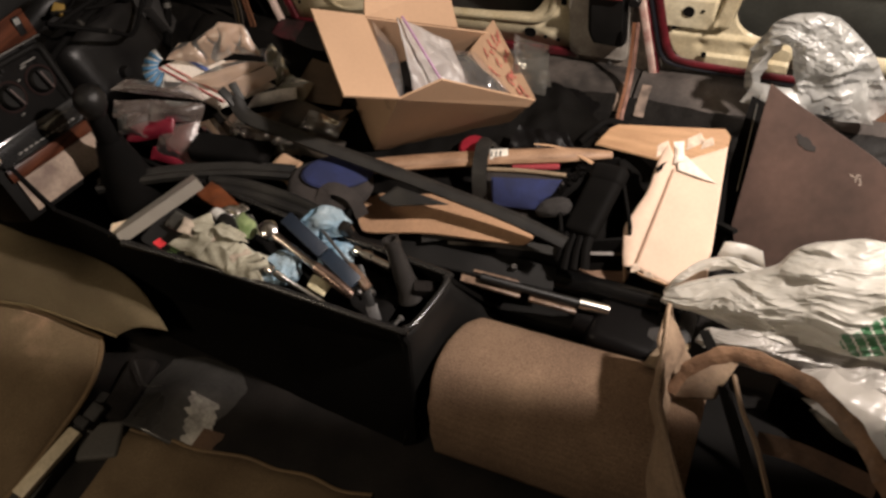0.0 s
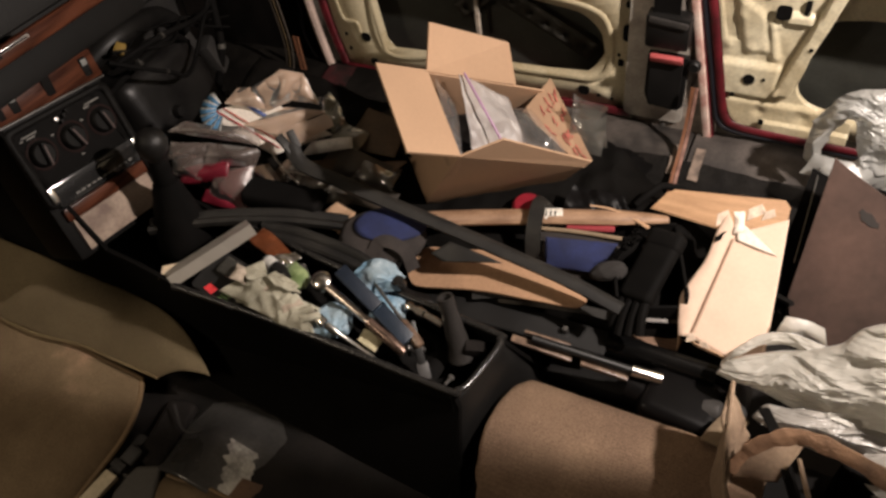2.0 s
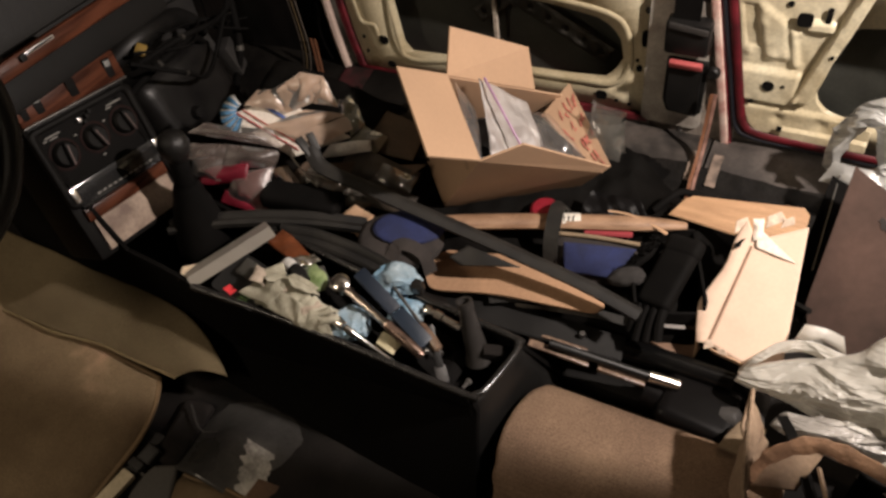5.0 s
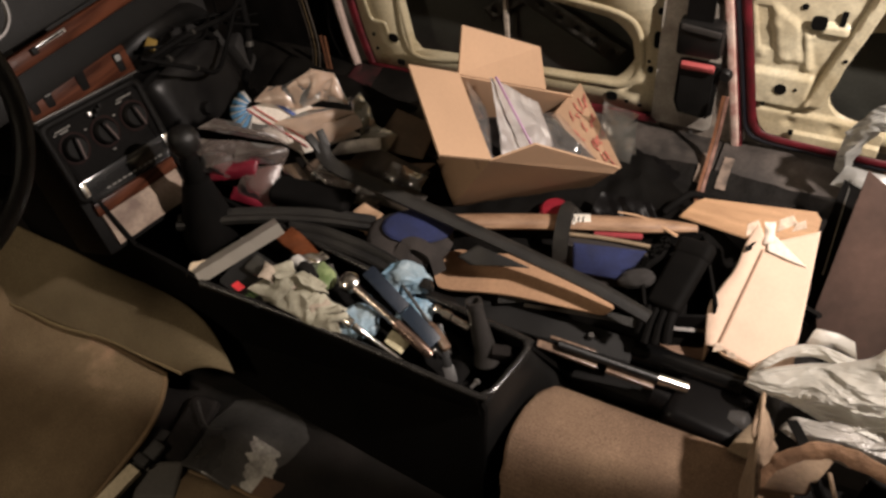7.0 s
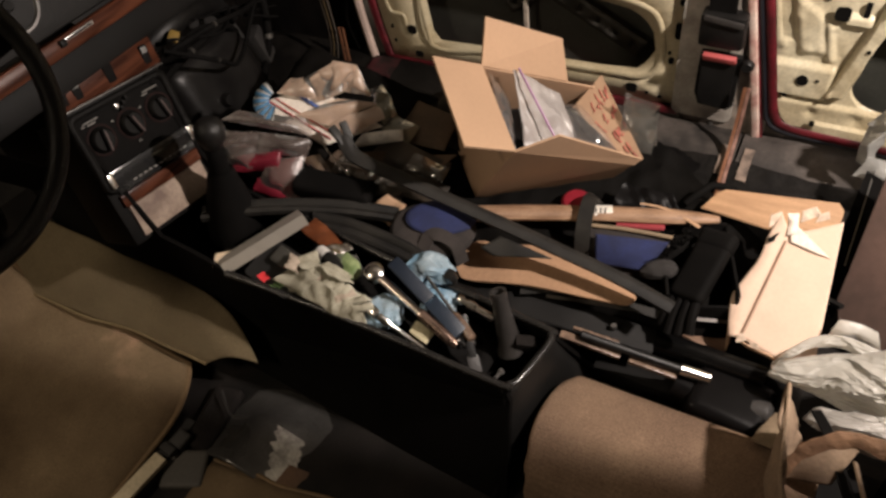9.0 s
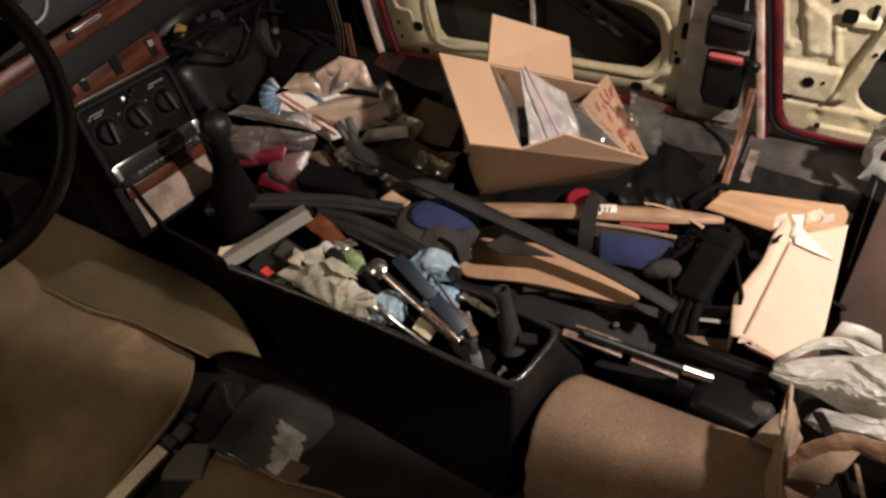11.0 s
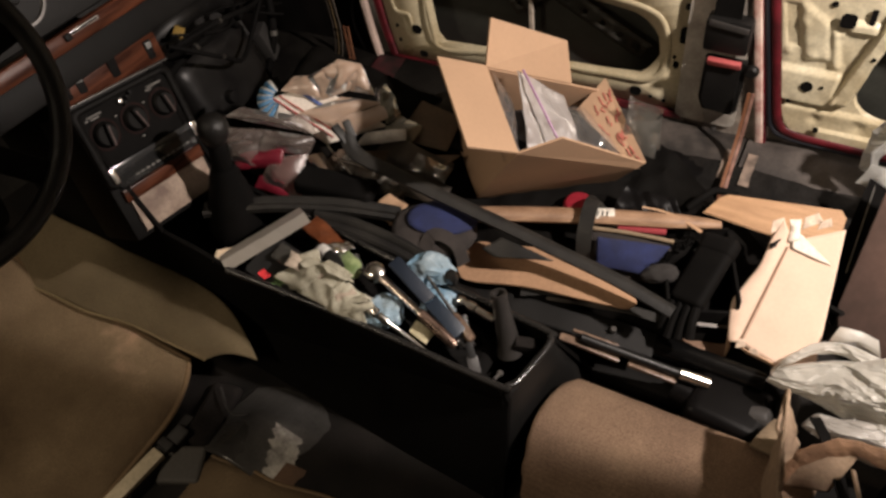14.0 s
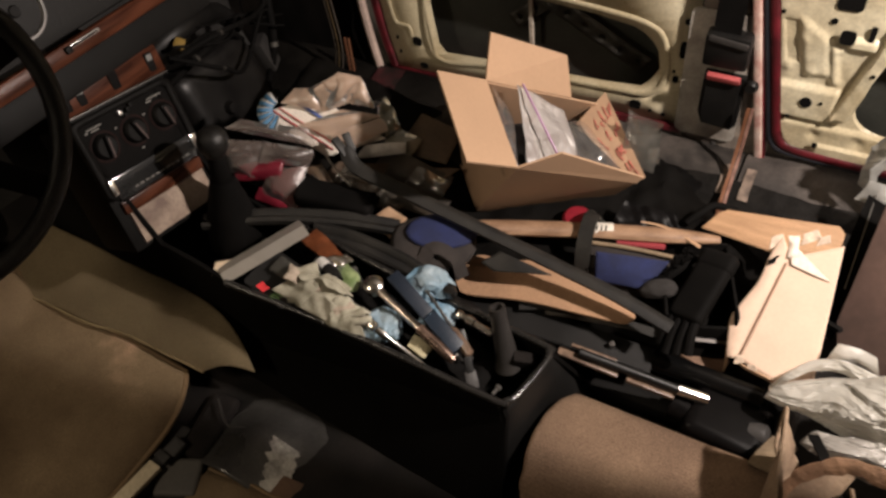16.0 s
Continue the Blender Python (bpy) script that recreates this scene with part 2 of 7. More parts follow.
def prism(outline, depth, m=Matrix(), bevel=0.0, bm=None):
    """A flat outline in the xy plane of m, given thickness along its z."""
    bm = bm or bmesh.new()
    lo = [bm.verts.new(m @ V(x, y, 0)) for x, y in outline]
    hi = [bm.verts.new(m @ V(x, y, depth)) for x, y in outline]
    fs = [bm.faces.new(lo), bm.faces.new(hi)]
    for i in range(len(lo)):
        j = (i + 1) % len(lo)
        fs.append(bm.faces.new((lo[i], lo[j], hi[j], hi[i])))
    if bevel:
        bmesh.ops.bevel(bm, geom=list({e for f in fs[:2] for e in f.edges}), offset=bevel, segments=2, affect="EDGES")
    return bm


def rounded(w, h, r, k=5):
    """The outline of a rounded rectangle round the origin."""
    out = []
    for cx, cy, a in ((w / 2 - r, h / 2 - r, 0), (-w / 2 + r, h / 2 - r, 90), (-w / 2 + r, -h / 2 + r, 180), (w / 2 - r, -h / 2 + r, 270)):
        out += [(cx + r * math.cos(radians(a + 90 * i / k)), cy + r * math.sin(radians(a + 90 * i / k))) for i in range(k + 1)]
    return out


def holed(outer, inner, m=Matrix(), k=72, bm=None):
    """A sheet in the xy plane of m between an outer outline and a hole in it."""
    cx, cy = sum(p[0] for p in inner) / len(inner), sum(p[1] for p in inner) / len(inner)

    def reach(poly, a):
        dx, dy, best = math.cos(a), math.sin(a), 0.0
        for (x0, y0), (x1, y1) in zip(poly, poly[1:] + poly[:1]):
            ex, ey = x1 - x0, y1 - y0
            den = dx * ey - dy * ex
            if abs(den) < 1e-12:
                continue
            t = ((x0 - cx) * ey - (y0 - cy) * ex) / den
            s = ((x0 - cx) * dy - (y0 - cy) * dx) / den
            if t > 0 and -1e-6 <= s <= 1 + 1e-6:
                best = max(best, t)
        return cx + dx * best, cy + dy * best

    angles = sorted({round(2 * math.pi * i / k, 5) for i in range(k)} | {round(math.atan2(y - cy, x - cx) % (2 * math.pi), 5) for x, y in outer})
    bm = bm or bmesh.new()
    a = [bm.verts.new(m @ V(*reach(outer, t), 0)) for t in angles]
    b = [bm.verts.new(m @ V(*reach(inner, t), 0)) for t in angles]
    for i in range(len(a)):
        j = (i + 1) % len(a)
        bm.faces.new((a[i], a[j], b[j], b[i]))
    return bm


def folds(seed, n=9, lo=0.55, hi=2.6):
    """Sharp creases: a sum of zigzag waves in chance directions."""
    rnd = random.Random(seed)
    waves = []
    for i in range(n):
        d = V(rnd.gauss(0, 1), rnd.gauss(0, 1), rnd.gauss(0, 1)).normalized()
        f = lo * (hi / lo) ** (i / (n - 1))
        waves.append((d * f, rnd.uniform(0, 2), (lo / f) ** 0.6))
    total = sum(w[2] for w in waves)

    def at(p):
        return sum(a * (abs((p.dot(d) + o) % 2 - 1) * 2 - 1) for d, o, a in waves) / total * 2.2
    return at


def sheet(corners, nu, nv, amount, scale, seed, sharp=True, lift=0.0):
    """A creased sheet between four corners, bulging by lift in its middle."""
    a, b, c, d = (Vector(x) for x in corners)
    nrm = (b - a).cross(d - a).normalized()
    fo = folds(seed, 9, scale * 0.5, scale * 2.4)

    def fn(u, v):
        p = a.lerp(b, u).lerp(d.lerp(c, u), v)
        q = p * scale + V(seed, seed, seed)
        h = fo(p) if sharp else noise.noise(q) + 0.5 * noise.noise(q * 2.2)
        bulge = lift * 4 * math.sin(math.pi * u) * math.sin(math.pi * v) / 4
        return p + nrm * (amount * h + bulge) + noise.noise_vector(q * 0.8) * amount * 0.6
    return grid(nu, nv, fn)


def pleated(low, high, swell, seed, nu=90, nv=64, pleats=14, deep=0.004, crease=0.008, scale=9.0):
    """A soft bag between a low and a high edge line, gathered into long pleats at its first end."""
    low, high = spline(low, nu), spline(high, nu)
    rnd = random.Random(seed)
    waves = [(rnd.uniform(0.6, 1.0) * pleats * (1 + 0.7 * k), rnd.uniform(0, 6), 1 / (1 + k)) for k in range(3)]
    bands = [(scale * k, scale * k * (0.38 if pleats > 5 else 0.8), 1.0 / k) for k in (1.0, 2.1, 4.3, 8.6)]

    def fn(v, u):
        i = min(nu - 1, round(u * (nu - 1)))
        a, b = low[i], high[i]
        t = v * 2 if v <= 0.5 else 2 - v * 2
        face = 1 if v <= 0.5 else -1
        wide = (b - a).length
        ahead = low[min(i + 1, nu - 1)] + high[min(i + 1, nu - 1)] - low[max(i - 1, 0)] - high[max(i - 1, 0)]
        out = ahead.cross(b - a).normalized() * face
        p = a.lerp(b, t)
        run = u + 0.10 * noise.noise(p * 8 + V(seed, 0, 0))
        z = sum(w * (abs(((t + 0.12 * noise.noise(V(run * 3, t * 2, seed + f))) * f + o) % 2 - 1) * 2 - 1) for f, o, w in waves)
        h = swell(u) * math.sin(math.pi * t) ** 0.7 + deep * z * min(1, wide / 0.05) * (1 - 0.6 * u)
        warp = noise.noise_vector(p * 16 + V(0, seed, 0)) * 0.02
        w = (p - low[0]) + warp
        along, across = w.x * 0.9 + w.y * 0.4, w.z + w.y * 0.5 - w.x * 0.25
        ridge = sum(g * (1 - 3.0 * abs(noise.noise(V(along * fl, across * fa, seed + face * 5 + fa)))) for fa, fl, g in bands) * (0.55 + 0.9 * abs(noise.noise(p * 9 + V(seed, 3, 1))) * 2)
        h += crease * ridge * min(1, 0.3 + u * 2)
        return p + out * h + noise.noise_vector(p * 22 + V(seed, seed, 0)) * crease * 0.5
    return grid(nv, nu, fn, closed_u=True)


M_SIDE = Matrix.Rotation(radians(90), 4, "X")  # xy outlines stand up: x stays, y becomes height, z points to the driver's side


def side(y):
    """Outlines in x and height, standing across at y; depth runs towards the driver's side."""
    return Matrix.Translation((0, y, 0)) @ M_SIDE


# ---- the shell of the garage ----
tagged(part("garage_floor", box((8, 8, 0.1), pose(0, 0, -0.45)), M_GARAGE), "grey concrete garage floor", "floor", kind="structure")
tagged(part("garage_ceiling", box((8, 8, 0.1), pose(0, 0, 2.55)), M_GARAGE), "plain garage ceiling", "ceiling", kind="structure")
for nm, x, y, sx, sy in (("wall_front", -4, 0, 0.1, 8), ("wall_back", 4, 0, 0.1, 8), ("wall_far", 0, 4, 8, 0.1), ("wall_near", 0, -4, 8, 0.1)):
    tagged(part(nm, box((sx, sy, 3.0), pose(x, y, 1.05)), M_GARAGE), "plain garage wall", "wall", kind="structure")

# ---- the car's floor, tunnel and sill ----


def pan(u, v):
    x, y = -1.35 + 2.5 * u, -0.80 + 1.46 * v
    z = max(0.0, -x - 0.80) * 0.1 + max(0.0, -x - 1.1) * 0.8
    z += 0.004 * noise.noise(V(x * 9, y * 9, 0)) - 0.004
    return V(x, y, z)


tagged(part("floor", grid(50, 40, pan), M_FLOOR, solid=0.012, offset=-1), "bare black painted metal floor pan of a gutted car", "car floor", kind="structure")


def hump(u, v):
    a = math.pi * v
    c = math.cos(a)
    y = -0.032 - 0.118 * math.copysign(abs(c) ** (0.8 if c > 0 else 0.55), c)
    k = (y + 0.04) / 0.11
    x0 = -0.012 + (0.035 if k > 0 else 0.020) * k * k + 0.003 * noise.noise(V(v * 14, 2, 5))
    x = x0 + (0.42 - x0) * u
    h = 0.143 + 0.03 * max(0, x - 0.25)
    return V(x, y, h * math.sin(a) ** (0.75 if c > 0 else 0.46) + 0.0008 * noise.noise(V(x * 40, y * 40, 1)))


tagged(part("tunnel", grid(60, 40, hump), M_CARPET, solid=0.006), "transmission tunnel covered in ribbed brown carpet", "car tunnel", kind="structure")

tagged(part("car_underbody", box((2.5, 1.66, 0.37), pose(-0.10, 0.03, -0.212), 0.02), M_MATTE), "dark underbody of the car below the floor pan", "car body", kind="structure")
tagged(part("driver_sill", bar((-1.3, -0.835, 0.035), (1.15, -0.835, 0.035), 0.06, 0.11, bevel=0.02), M_MATTE), "black door sill on the driver's side", "door sill", kind="structure")

SILL = [(0.0, 0.0), (0.0, 0.10), (0.015, 0.135), (0.04, 0.158), (0.08, 0.176), (0.15, 0.186), (0.19, 0.182), (0.19, 0.0)]


def sill_at(u, v):
    k = v * (len(SILL) - 1)
    i = min(int(k), len(SILL) - 2)
    y, z = (SILL[i][j] * (1 - k + i) + SILL[i + 1][j] * (k - i) for j in (0, 1))
    x = -1.2 + 2.4 * u
    s = 0.006 * noise.noise(V(x * 6, v * 4, 3)) + 0.004 * noise.noise(V(x * 26, v * 16, 3))
    return V(x, 0.585 + y + s, z + s)


M_SILLTOP = mat("dusty_sill", (0.095, 0.080, 0.070), 0.7, second=(0.022, 0.018, 0.016), scale=8, grain=0.15, bump=0.5, bscale=60)
tagged(part("sill", grid(120, 22, lambda u, v: sill_at(u, v * 0.56)), M_TAR), "door sill in scuffed black carpet and tar", "door sill", kind="structure")
tagged(part("sill_top", grid(40, 12, lambda u, v: sill_at(0.34 + u * 0.215, 0.56 + v * 0.44)), mat("tarred_sill", (0.060, 0.050, 0.043), 0.6, second=(0.0055, 0.005, 0.0045), scale=5, grain=0.4, gscale=40, bump=0.6, bscale=40)), "tarred black top of the door sill", "door sill", kind="structure")
tagged(part("sill_top_front", grid(60, 12, lambda u, v: sill_at(u * 0.34, 0.56 + v * 0.44)), M_TAR), "black tarred front of the door sill", "door sill", kind="structure")
tagged(part("sill_top_rear", grid(60, 12, lambda u, v: sill_at(0.557 + u * 0.443, 0.56 + v * 0.44)), M_SILLTOP), "worn dusty top of the rear door sill", "door sill", kind="structure")


def tar_at(u, v):
    """A tarred blotch with a ragged edge, lying on the sill's rounded shoulder."""
    a = 2 * math.pi * u
    r = v * (1 + 0.22 * noise.noise(V(math.cos(a) * 2, math.sin(a) * 2, 4)) + 0.12 * noise.noise(V(math.cos(a) * 6, math.sin(a) * 6, 9)))
    return sill_at((-0.035 + 0.105 * r * math.cos(a) + 1.2) / 2.4, 0.42 + 0.17 * r * math.sin(a)) + V(0, -0.0035, 0.0035)


tagged(part("sill_tar", grid(60, 10, tar_at, closed_u=True), mat("wet_tar", (0.0035, 0.003, 0.0028), 0.55, bump=0.8, bscale=50, spec=0.08)), "thick black tar blotch on the door sill", "door sill", kind="structure")
for x, w in ((0.112, 0.018), (0.158, 0.020)):
    bm = grid(8, 14, lambda u, v: sill_at((x - w / 2 + w * (u + 0.12 * noise.noise(V(v * 6, u * 4, x * 50))) + 1.2) / 2.4, 0.44 + 0.20 * v) + V(0, -0.004, 0.004))
    tagged(part("sill_patch", bm, mat("pale_filler", (0.22, 0.165, 0.13), 0.8, second=(0.05, 0.038, 0.03), scale=30, bump=0.5, bscale=80)), "pale filler patch on the door sill", "door sill", kind="structure")
tagged(part("sill_paint", grid(12, 6, lambda u, v: sill_at((-0.80 + 0.075 * (u + 0.3 * noise.noise(V(v * 5, u * 3, 9))) + 1.2) / 2.4, 0.60 + 0.14 * v + 0.03 * noise.noise(V(u * 4, v * 3, 2))) + V(0, -0.003, 0.004)), mat("dirty_red_paint", (0.05, 0.008, 0.010), 0.6, second=(0.010, 0.006, 0.005), scale=30, bump=0.5, bscale=40)), "dark red body paint showing on the sill", "door sill", kind="structure")
tagged(part("tunnel_rear", grid(10, 12, lambda u, v: V(0.41 + 0.7 * u, 0.005 - 0.14 * math.cos(math.pi * v), 0.045 * math.sin(math.pi * v) ** 0.6)), M_MATTE), "bare dark rear part of the tunnel", "car tunnel", kind="structure")

# ---- passenger front door, stripped of its trim ----
HOLE = [(-0.628, 0.255), (-0.645, 0.40), (-0.61, 0.440), (-0.40, 0.450), (-0.24, 0.440), (-0.13, 0.425), (-0.09, 0.390), (-0.080, 0.335), (-0.112, 0.285), (-0.20, 0.276), (-0.45, 0.266)]


def spread(poly, d):
    cx, cy = sum(p[0] for p in poly) / len(poly), sum(p[1] for p in poly) / len(poly)
    return [(x + d * (1 if x > cx else -1), y + d * (1 if y > cy else -1)) for x, y in poly]


door = thing("car_door", (-0.42, 0.80, 0.19), "cream painted inner shell of a stripped car door", "car door", "car doors")
part("inner_panel", holed([(-0.776, 0.184), (-0.60, 0.190), (-0.015, 0.205), (-0.015, 0.72), (-0.832, 0.72), (-0.798, 0.365)], HOLE, side(0.765)), M_CREAM, door, solid=0.004)
loop = [V(x, 0.761, z) for x, z in spread(HOLE, 0.014)]
part("stamped_lip", tube(loop + [loop[0], loop[1]], 0.007, n=70, k=8, up=(0, -1, 0), flat=0.45), M_CREAM, door)
part("bottom_flange", box((0.76, 0.075, 0.008), pose(-0.395, 0.807, 0.190, 0, -1.5), 0.002), M_RED, door, "red painted lower flange")
part("red_edge", bar((-0.776, 0.757, 0.178), (-0.015, 0.757, 0.200), 0.012, 0.018, bevel=0.004), M_RED, door, "red painted door edge")


def perforated(p0, p1, w):
    """A steel strip with a row of round holes, as real rings of metal."""
    p0, p1 = Vector(p0), Vector(p1)
    n = int((p1 - p0).length / 0.042)
    bm = bmesh.new()
    for i in range(n):
        a, b = p0.lerp(p1, i / n), p0.lerp(p1, (i + 1) / n)
        m = frame_of((a + b) / 2, b - a, (0, -1, 0))
        h = (b - a).length / 2
        ring = [(0.008 * math.cos(t * 0.785), 0.008 * math.sin(t * 0.785)) for t in range(8)]
        holed([(-h, -w / 2), (h, -w / 2), (h, w / 2), (-h, w / 2)], ring, m, 16, bm)
    bmesh.ops.remove_doubles(bm, verts=bm.verts, dist=0.0005)
    return bm


M_ARM = mat("greasy_steel", (0.075, 0.070, 0.060), 0.55, second=(0.035, 0.032, 0.028), metal=0.4, scale=14)
M_SKIN = mat("unpainted_door_skin", (0.060, 0.062, 0.052), 0.6, second=(0.028, 0.028, 0.024), scale=6)
part("regulator_arm", perforated((-0.37, 0.80, 0.44), (-0.12, 0.80, 0.31), 0.045), M_ARM, door, solid=0.003)
part("regulator_arm", perforated((-0.45, 0.815, 0.35), (-0.30, 0.815, 0.47), 0.04), M_ARM, door, solid=0.003)
part("outer_skin", box((0.83, 0.006, 0.53), pose(-0.425, 0.845, 0.46), 0.002), M_SKIN, door)
part("window_run", bar((-0.395, 0.80, 0.30), (-0.40, 0.80, 0.60), 0.010, 0.008), M_PRIMER, door)
# small holes: flat black patches paint the shade inside them
for x, z, w, h in ((-0.035, 0.395, 0.018, 0.038), (-0.692, 0.273, 0.026, 0.024), (-0.680, 0.205, 0.022, 0.017), (-0.125, 0.235, 0.026, 0.022), (-0.045, 0.322, 0.012, 0.016), (-0.05, 0.34, 0.007, 0.007), (-0.750, 0.273, 0.007, 0.009), (-0.746, 0.233, 0.007, 0.009), (-0.035, 0.46, 0.014, 0.014), (-0.09, 0.228, 0.009, 0.007), (-0.06, 0.224, 0.009, 0.007)):
    part("panel_hole", prism(rounded(w, h, min(w, h) * 0.4, 3), 0.003, Matrix.Translation((x, 0.7625, z)) @ M_SIDE), M_MATTE, door, "black patch painted for a hole's shade", smooth=False)
part("stamped_bead", tube([(-0.765, 0.762, 0.40), (-0.760, 0.762, 0.364), (-0.748, 0.762, 0.316), (-0.713, 0.762, 0.310), (-0.707, 0.762, 0.284)], 0.005, n=24, k=8, up=(0, -1, 0), flat=0.6), M_CREAM, door)
part("front_seal", sweep([(-0.804, 0.744, 0.162), (-0.821, 0.744, 0.270), (-0.832, 0.745, 0.369), (-0.852, 0.75, 0.6)], ring_profile(0.0105, 8), n=16, up=(0, 1, 0)), mat("pale_seal", (0.55, 0.42, 0.36), 0.6, var=0.3), door, "pale pink rubber seal")
part("front_edge", sweep([(-0.768, 0.755, 0.19), (-0.787, 0.755, 0.28), (-0.799, 0.755, 0.371), (-0.825, 0.755, 0.6)], ring_profile(0.012, 8, 0.6), n=12, up=(0, 1, 0)), M_RED, door, "red painted front edge")

# ---- passenger rear door ----
RHOLE = [(0.306, 0.350), (0.304, 0.335), (0.310, 0.312), (0.328, 0.293), (0.356, 0.282), (0.50, 0.270), (0.70, 0.270), (0.72, 0.30), (0.72, 0.46), (0.69, 0.48), (0.40, 0.485), (0.336, 0.475), (0.318, 0.413)]
rear = thing("car_door", (0.55, 0.80, 0.20), "cream painted inner shell of a stripped rear car door", "car door", "car doors")
part("inner_panel", holed([(0.212, 0.222), (1.1, 0.214), (1.1, 0.74), (0.080, 0.74), (0.124, 0.54), (0.164, 0.36), (0.185, 0.262)], RHOLE, side(0.776)), M_CREAM, rear, solid=0.004)
part("outer_skin", box((0.95, 0.006, 0.55), pose(0.66, 0.85, 0.47), 0.002), M_SKIN, rear)
edge = [(0.071, 0.752, 0.74), (0.115, 0.752, 0.54), (0.137, 0.752, 0.44), (0.155, 0.752, 0.36), (0.175, 0.752, 0.268), (0.187, 0.751, 0.237), (0.213, 0.75, 0.221), (0.30, 0.75, 0.215), (0.6, 0.75, 0.210), (1.1, 0.75, 0.208)]
part("red_edge", sweep(edge, ring_profile(0.0095, 8, 0.45), n=60, up=(0, -1, 0)), M_RED, rear, "red painted door edge")
part("door_seal", sweep([(x - 0.0135, y + 0.002, z - 0.011) for x, y, z in edge], ring_profile(0.0060, 8), n=60, up=(0, -1, 0)), mat("blue_black_seal", (0.003, 0.003, 0.007), 0.6), rear, "dark blue-black rubber seal")


def ease(t, a, b):
    t = min(1.0, max(0.0, (t - a) / (b - a)))
    return t * t * (3 - 2 * t)


def along(table, z):
    for (z0, x0), (z1, x1) in zip(table, table[1:]):
        if z <= z1:
            return x0 + (x1 - x0) * max(0.0, (z - z0) / (z1 - z0))
    return table[-1][1]


def pressed(x, z):
    """Depth of the pressed steel in front of the rear door's shell."""
    lean = x + 0.25 * (z - 0.40)
    h = 0.012 * ease(z, 0.294, 0.301) * (1 - ease(z, 0.362, 0.377)) * (1 - ease(x, 0.262, 0.276))
    h += 0.009 * (1 - ease(z, 0.279, 0.291)) + 0.007 * (1 - ease(z, 0.240, 0.247)) * ease(x, 0.250, 0.262)
    top = 0.508 - 0.6 * (x - 0.175)
    h += 0.006 * ease(lean, 0.186, 0.204) * (1 - ease(lean, 0.232, 0.250)) * ease(z, 0.388, 0.404) * (1 - ease(z, top - 0.014, top + 0.004))
    h -= 0.003 * ease(lean, 0.160, 0.164) * (1 - ease(lean, 0.188, 0.192)) * ease(z, 0.412, 0.416) * (1 - ease(z, 0.499, 0.503))
    ridge = x - (0.255 - 0.25 * (z - 0.383))
    h += 0.007 * math.exp(-(ridge / 0.007) ** 2) * ease(z, 0.375, 0.39) * (1 - ease(z, 0.465, 0.48))
    strut = x - (0.274 + 0.28 * (z - 0.313))
    h += 0.018 * ease(strut, -0.012, -0.004) * (1 - ease(strut, 0.016, 0.026)) * ease(z, 0.300, 0.316)
    h += 0.010 * ease(lean, 0.272, 0.280) * ease(z, 0.462, 0.470) * (1 - ease(z, 0.480, 0.490)) * (1 - ease(x, 0.30, 0.31))
    for px, pz, r, d in ((0.210, 0.402, 0.010, 0.004), (0.166, 0.403, 0.008, 0.003), (0.249, 0.456, 0.009, 0.005), (0.247, 0.262, 0.010, -0.006), (0.330, 0.262, 0.012, -0.005), (0.178, 0.470, 0.010, 0.003)):
        h += d * math.exp(-((x - px) ** 2 + (z - pz) ** 2) / (r * r))
    return h + 0.0012 * noise.noise(V(x * 40, z * 40, 3))


PLEFT = [(0.222, 0.212), (0.240, 0.192), (0.268, 0.181), (0.36, 0.161), (0.54, 0.121), (0.74, 0.077)]
PRIGHT = [(0.222, 0.42), (0.272, 0.42), (0.282, 0.354), (0.293, 0.326), (0.312, 0.309), (0.335, 0.303), (0.413, 0.317), (0.475, 0.335), (0.74, 0.40)]


def on_press(u, v):
    z = 0.222 + 0.518 * v
    x = along(PLEFT, z) * (1 - u) + along(PRIGHT, z) * u
    return V(x, 0.768 - pressed(x, z), z)


part("press_panel", grid(70, 170, on_press), M_CREAM, rear, solid=0.002, offset=-1)
part("press_rib", bar((0.60, 0.772, 0.235), (0.95, 0.772, 0.235), 0.018, 0.010, (0, -1, 0), 0.004), M_CREAM, rear)
# slots and round holes: flat black pieces paint the shade within
for x, z, w, h in ((0.252, 0.489, 0.027, 0.028), (0.240, 0.552, 0.045, 0.032), (0.256, 0.244, 0.010, 0.012), (0.190, 0.297, 0.009, 0.006), (0.290, 0.500, 0.010, 0.030)):
    part("panel_slot", prism(rounded(w, h, min(w, h) * 0.3, 3), 0.003, Matrix.Translation((x, 0.767 - max(pressed(x + a * w, z + b * h) for a in (-0.5, 0, 0.5) for b in (-0.5, 0, 0.5)), z)) @ M_SIDE), M_MATTE, rear, "black patch painted for a slot's shade", smooth=False)
for x, z, r in ((0.216, 0.338, 0.0115), (0.243, 0.342, 0.0035), (0.133, 0.515, 0.004), (0.3135, 0.426, 0.004), (0.222, 0.512, 0.006)):
    part("panel_hole", prism([(r * math.cos(i * 0.4488), r * math.sin(i * 0.4488)) for i in range(14)], 0.003, Matrix.Translation((x, 0.767 - max(pressed(x + a * r, z + b * r) for a in (-1, 0, 1) for b in (-1, 0, 1)), z)) @ M_SIDE), M_MATTE, rear, "black disc painted for a round hole's shade", smooth=False)

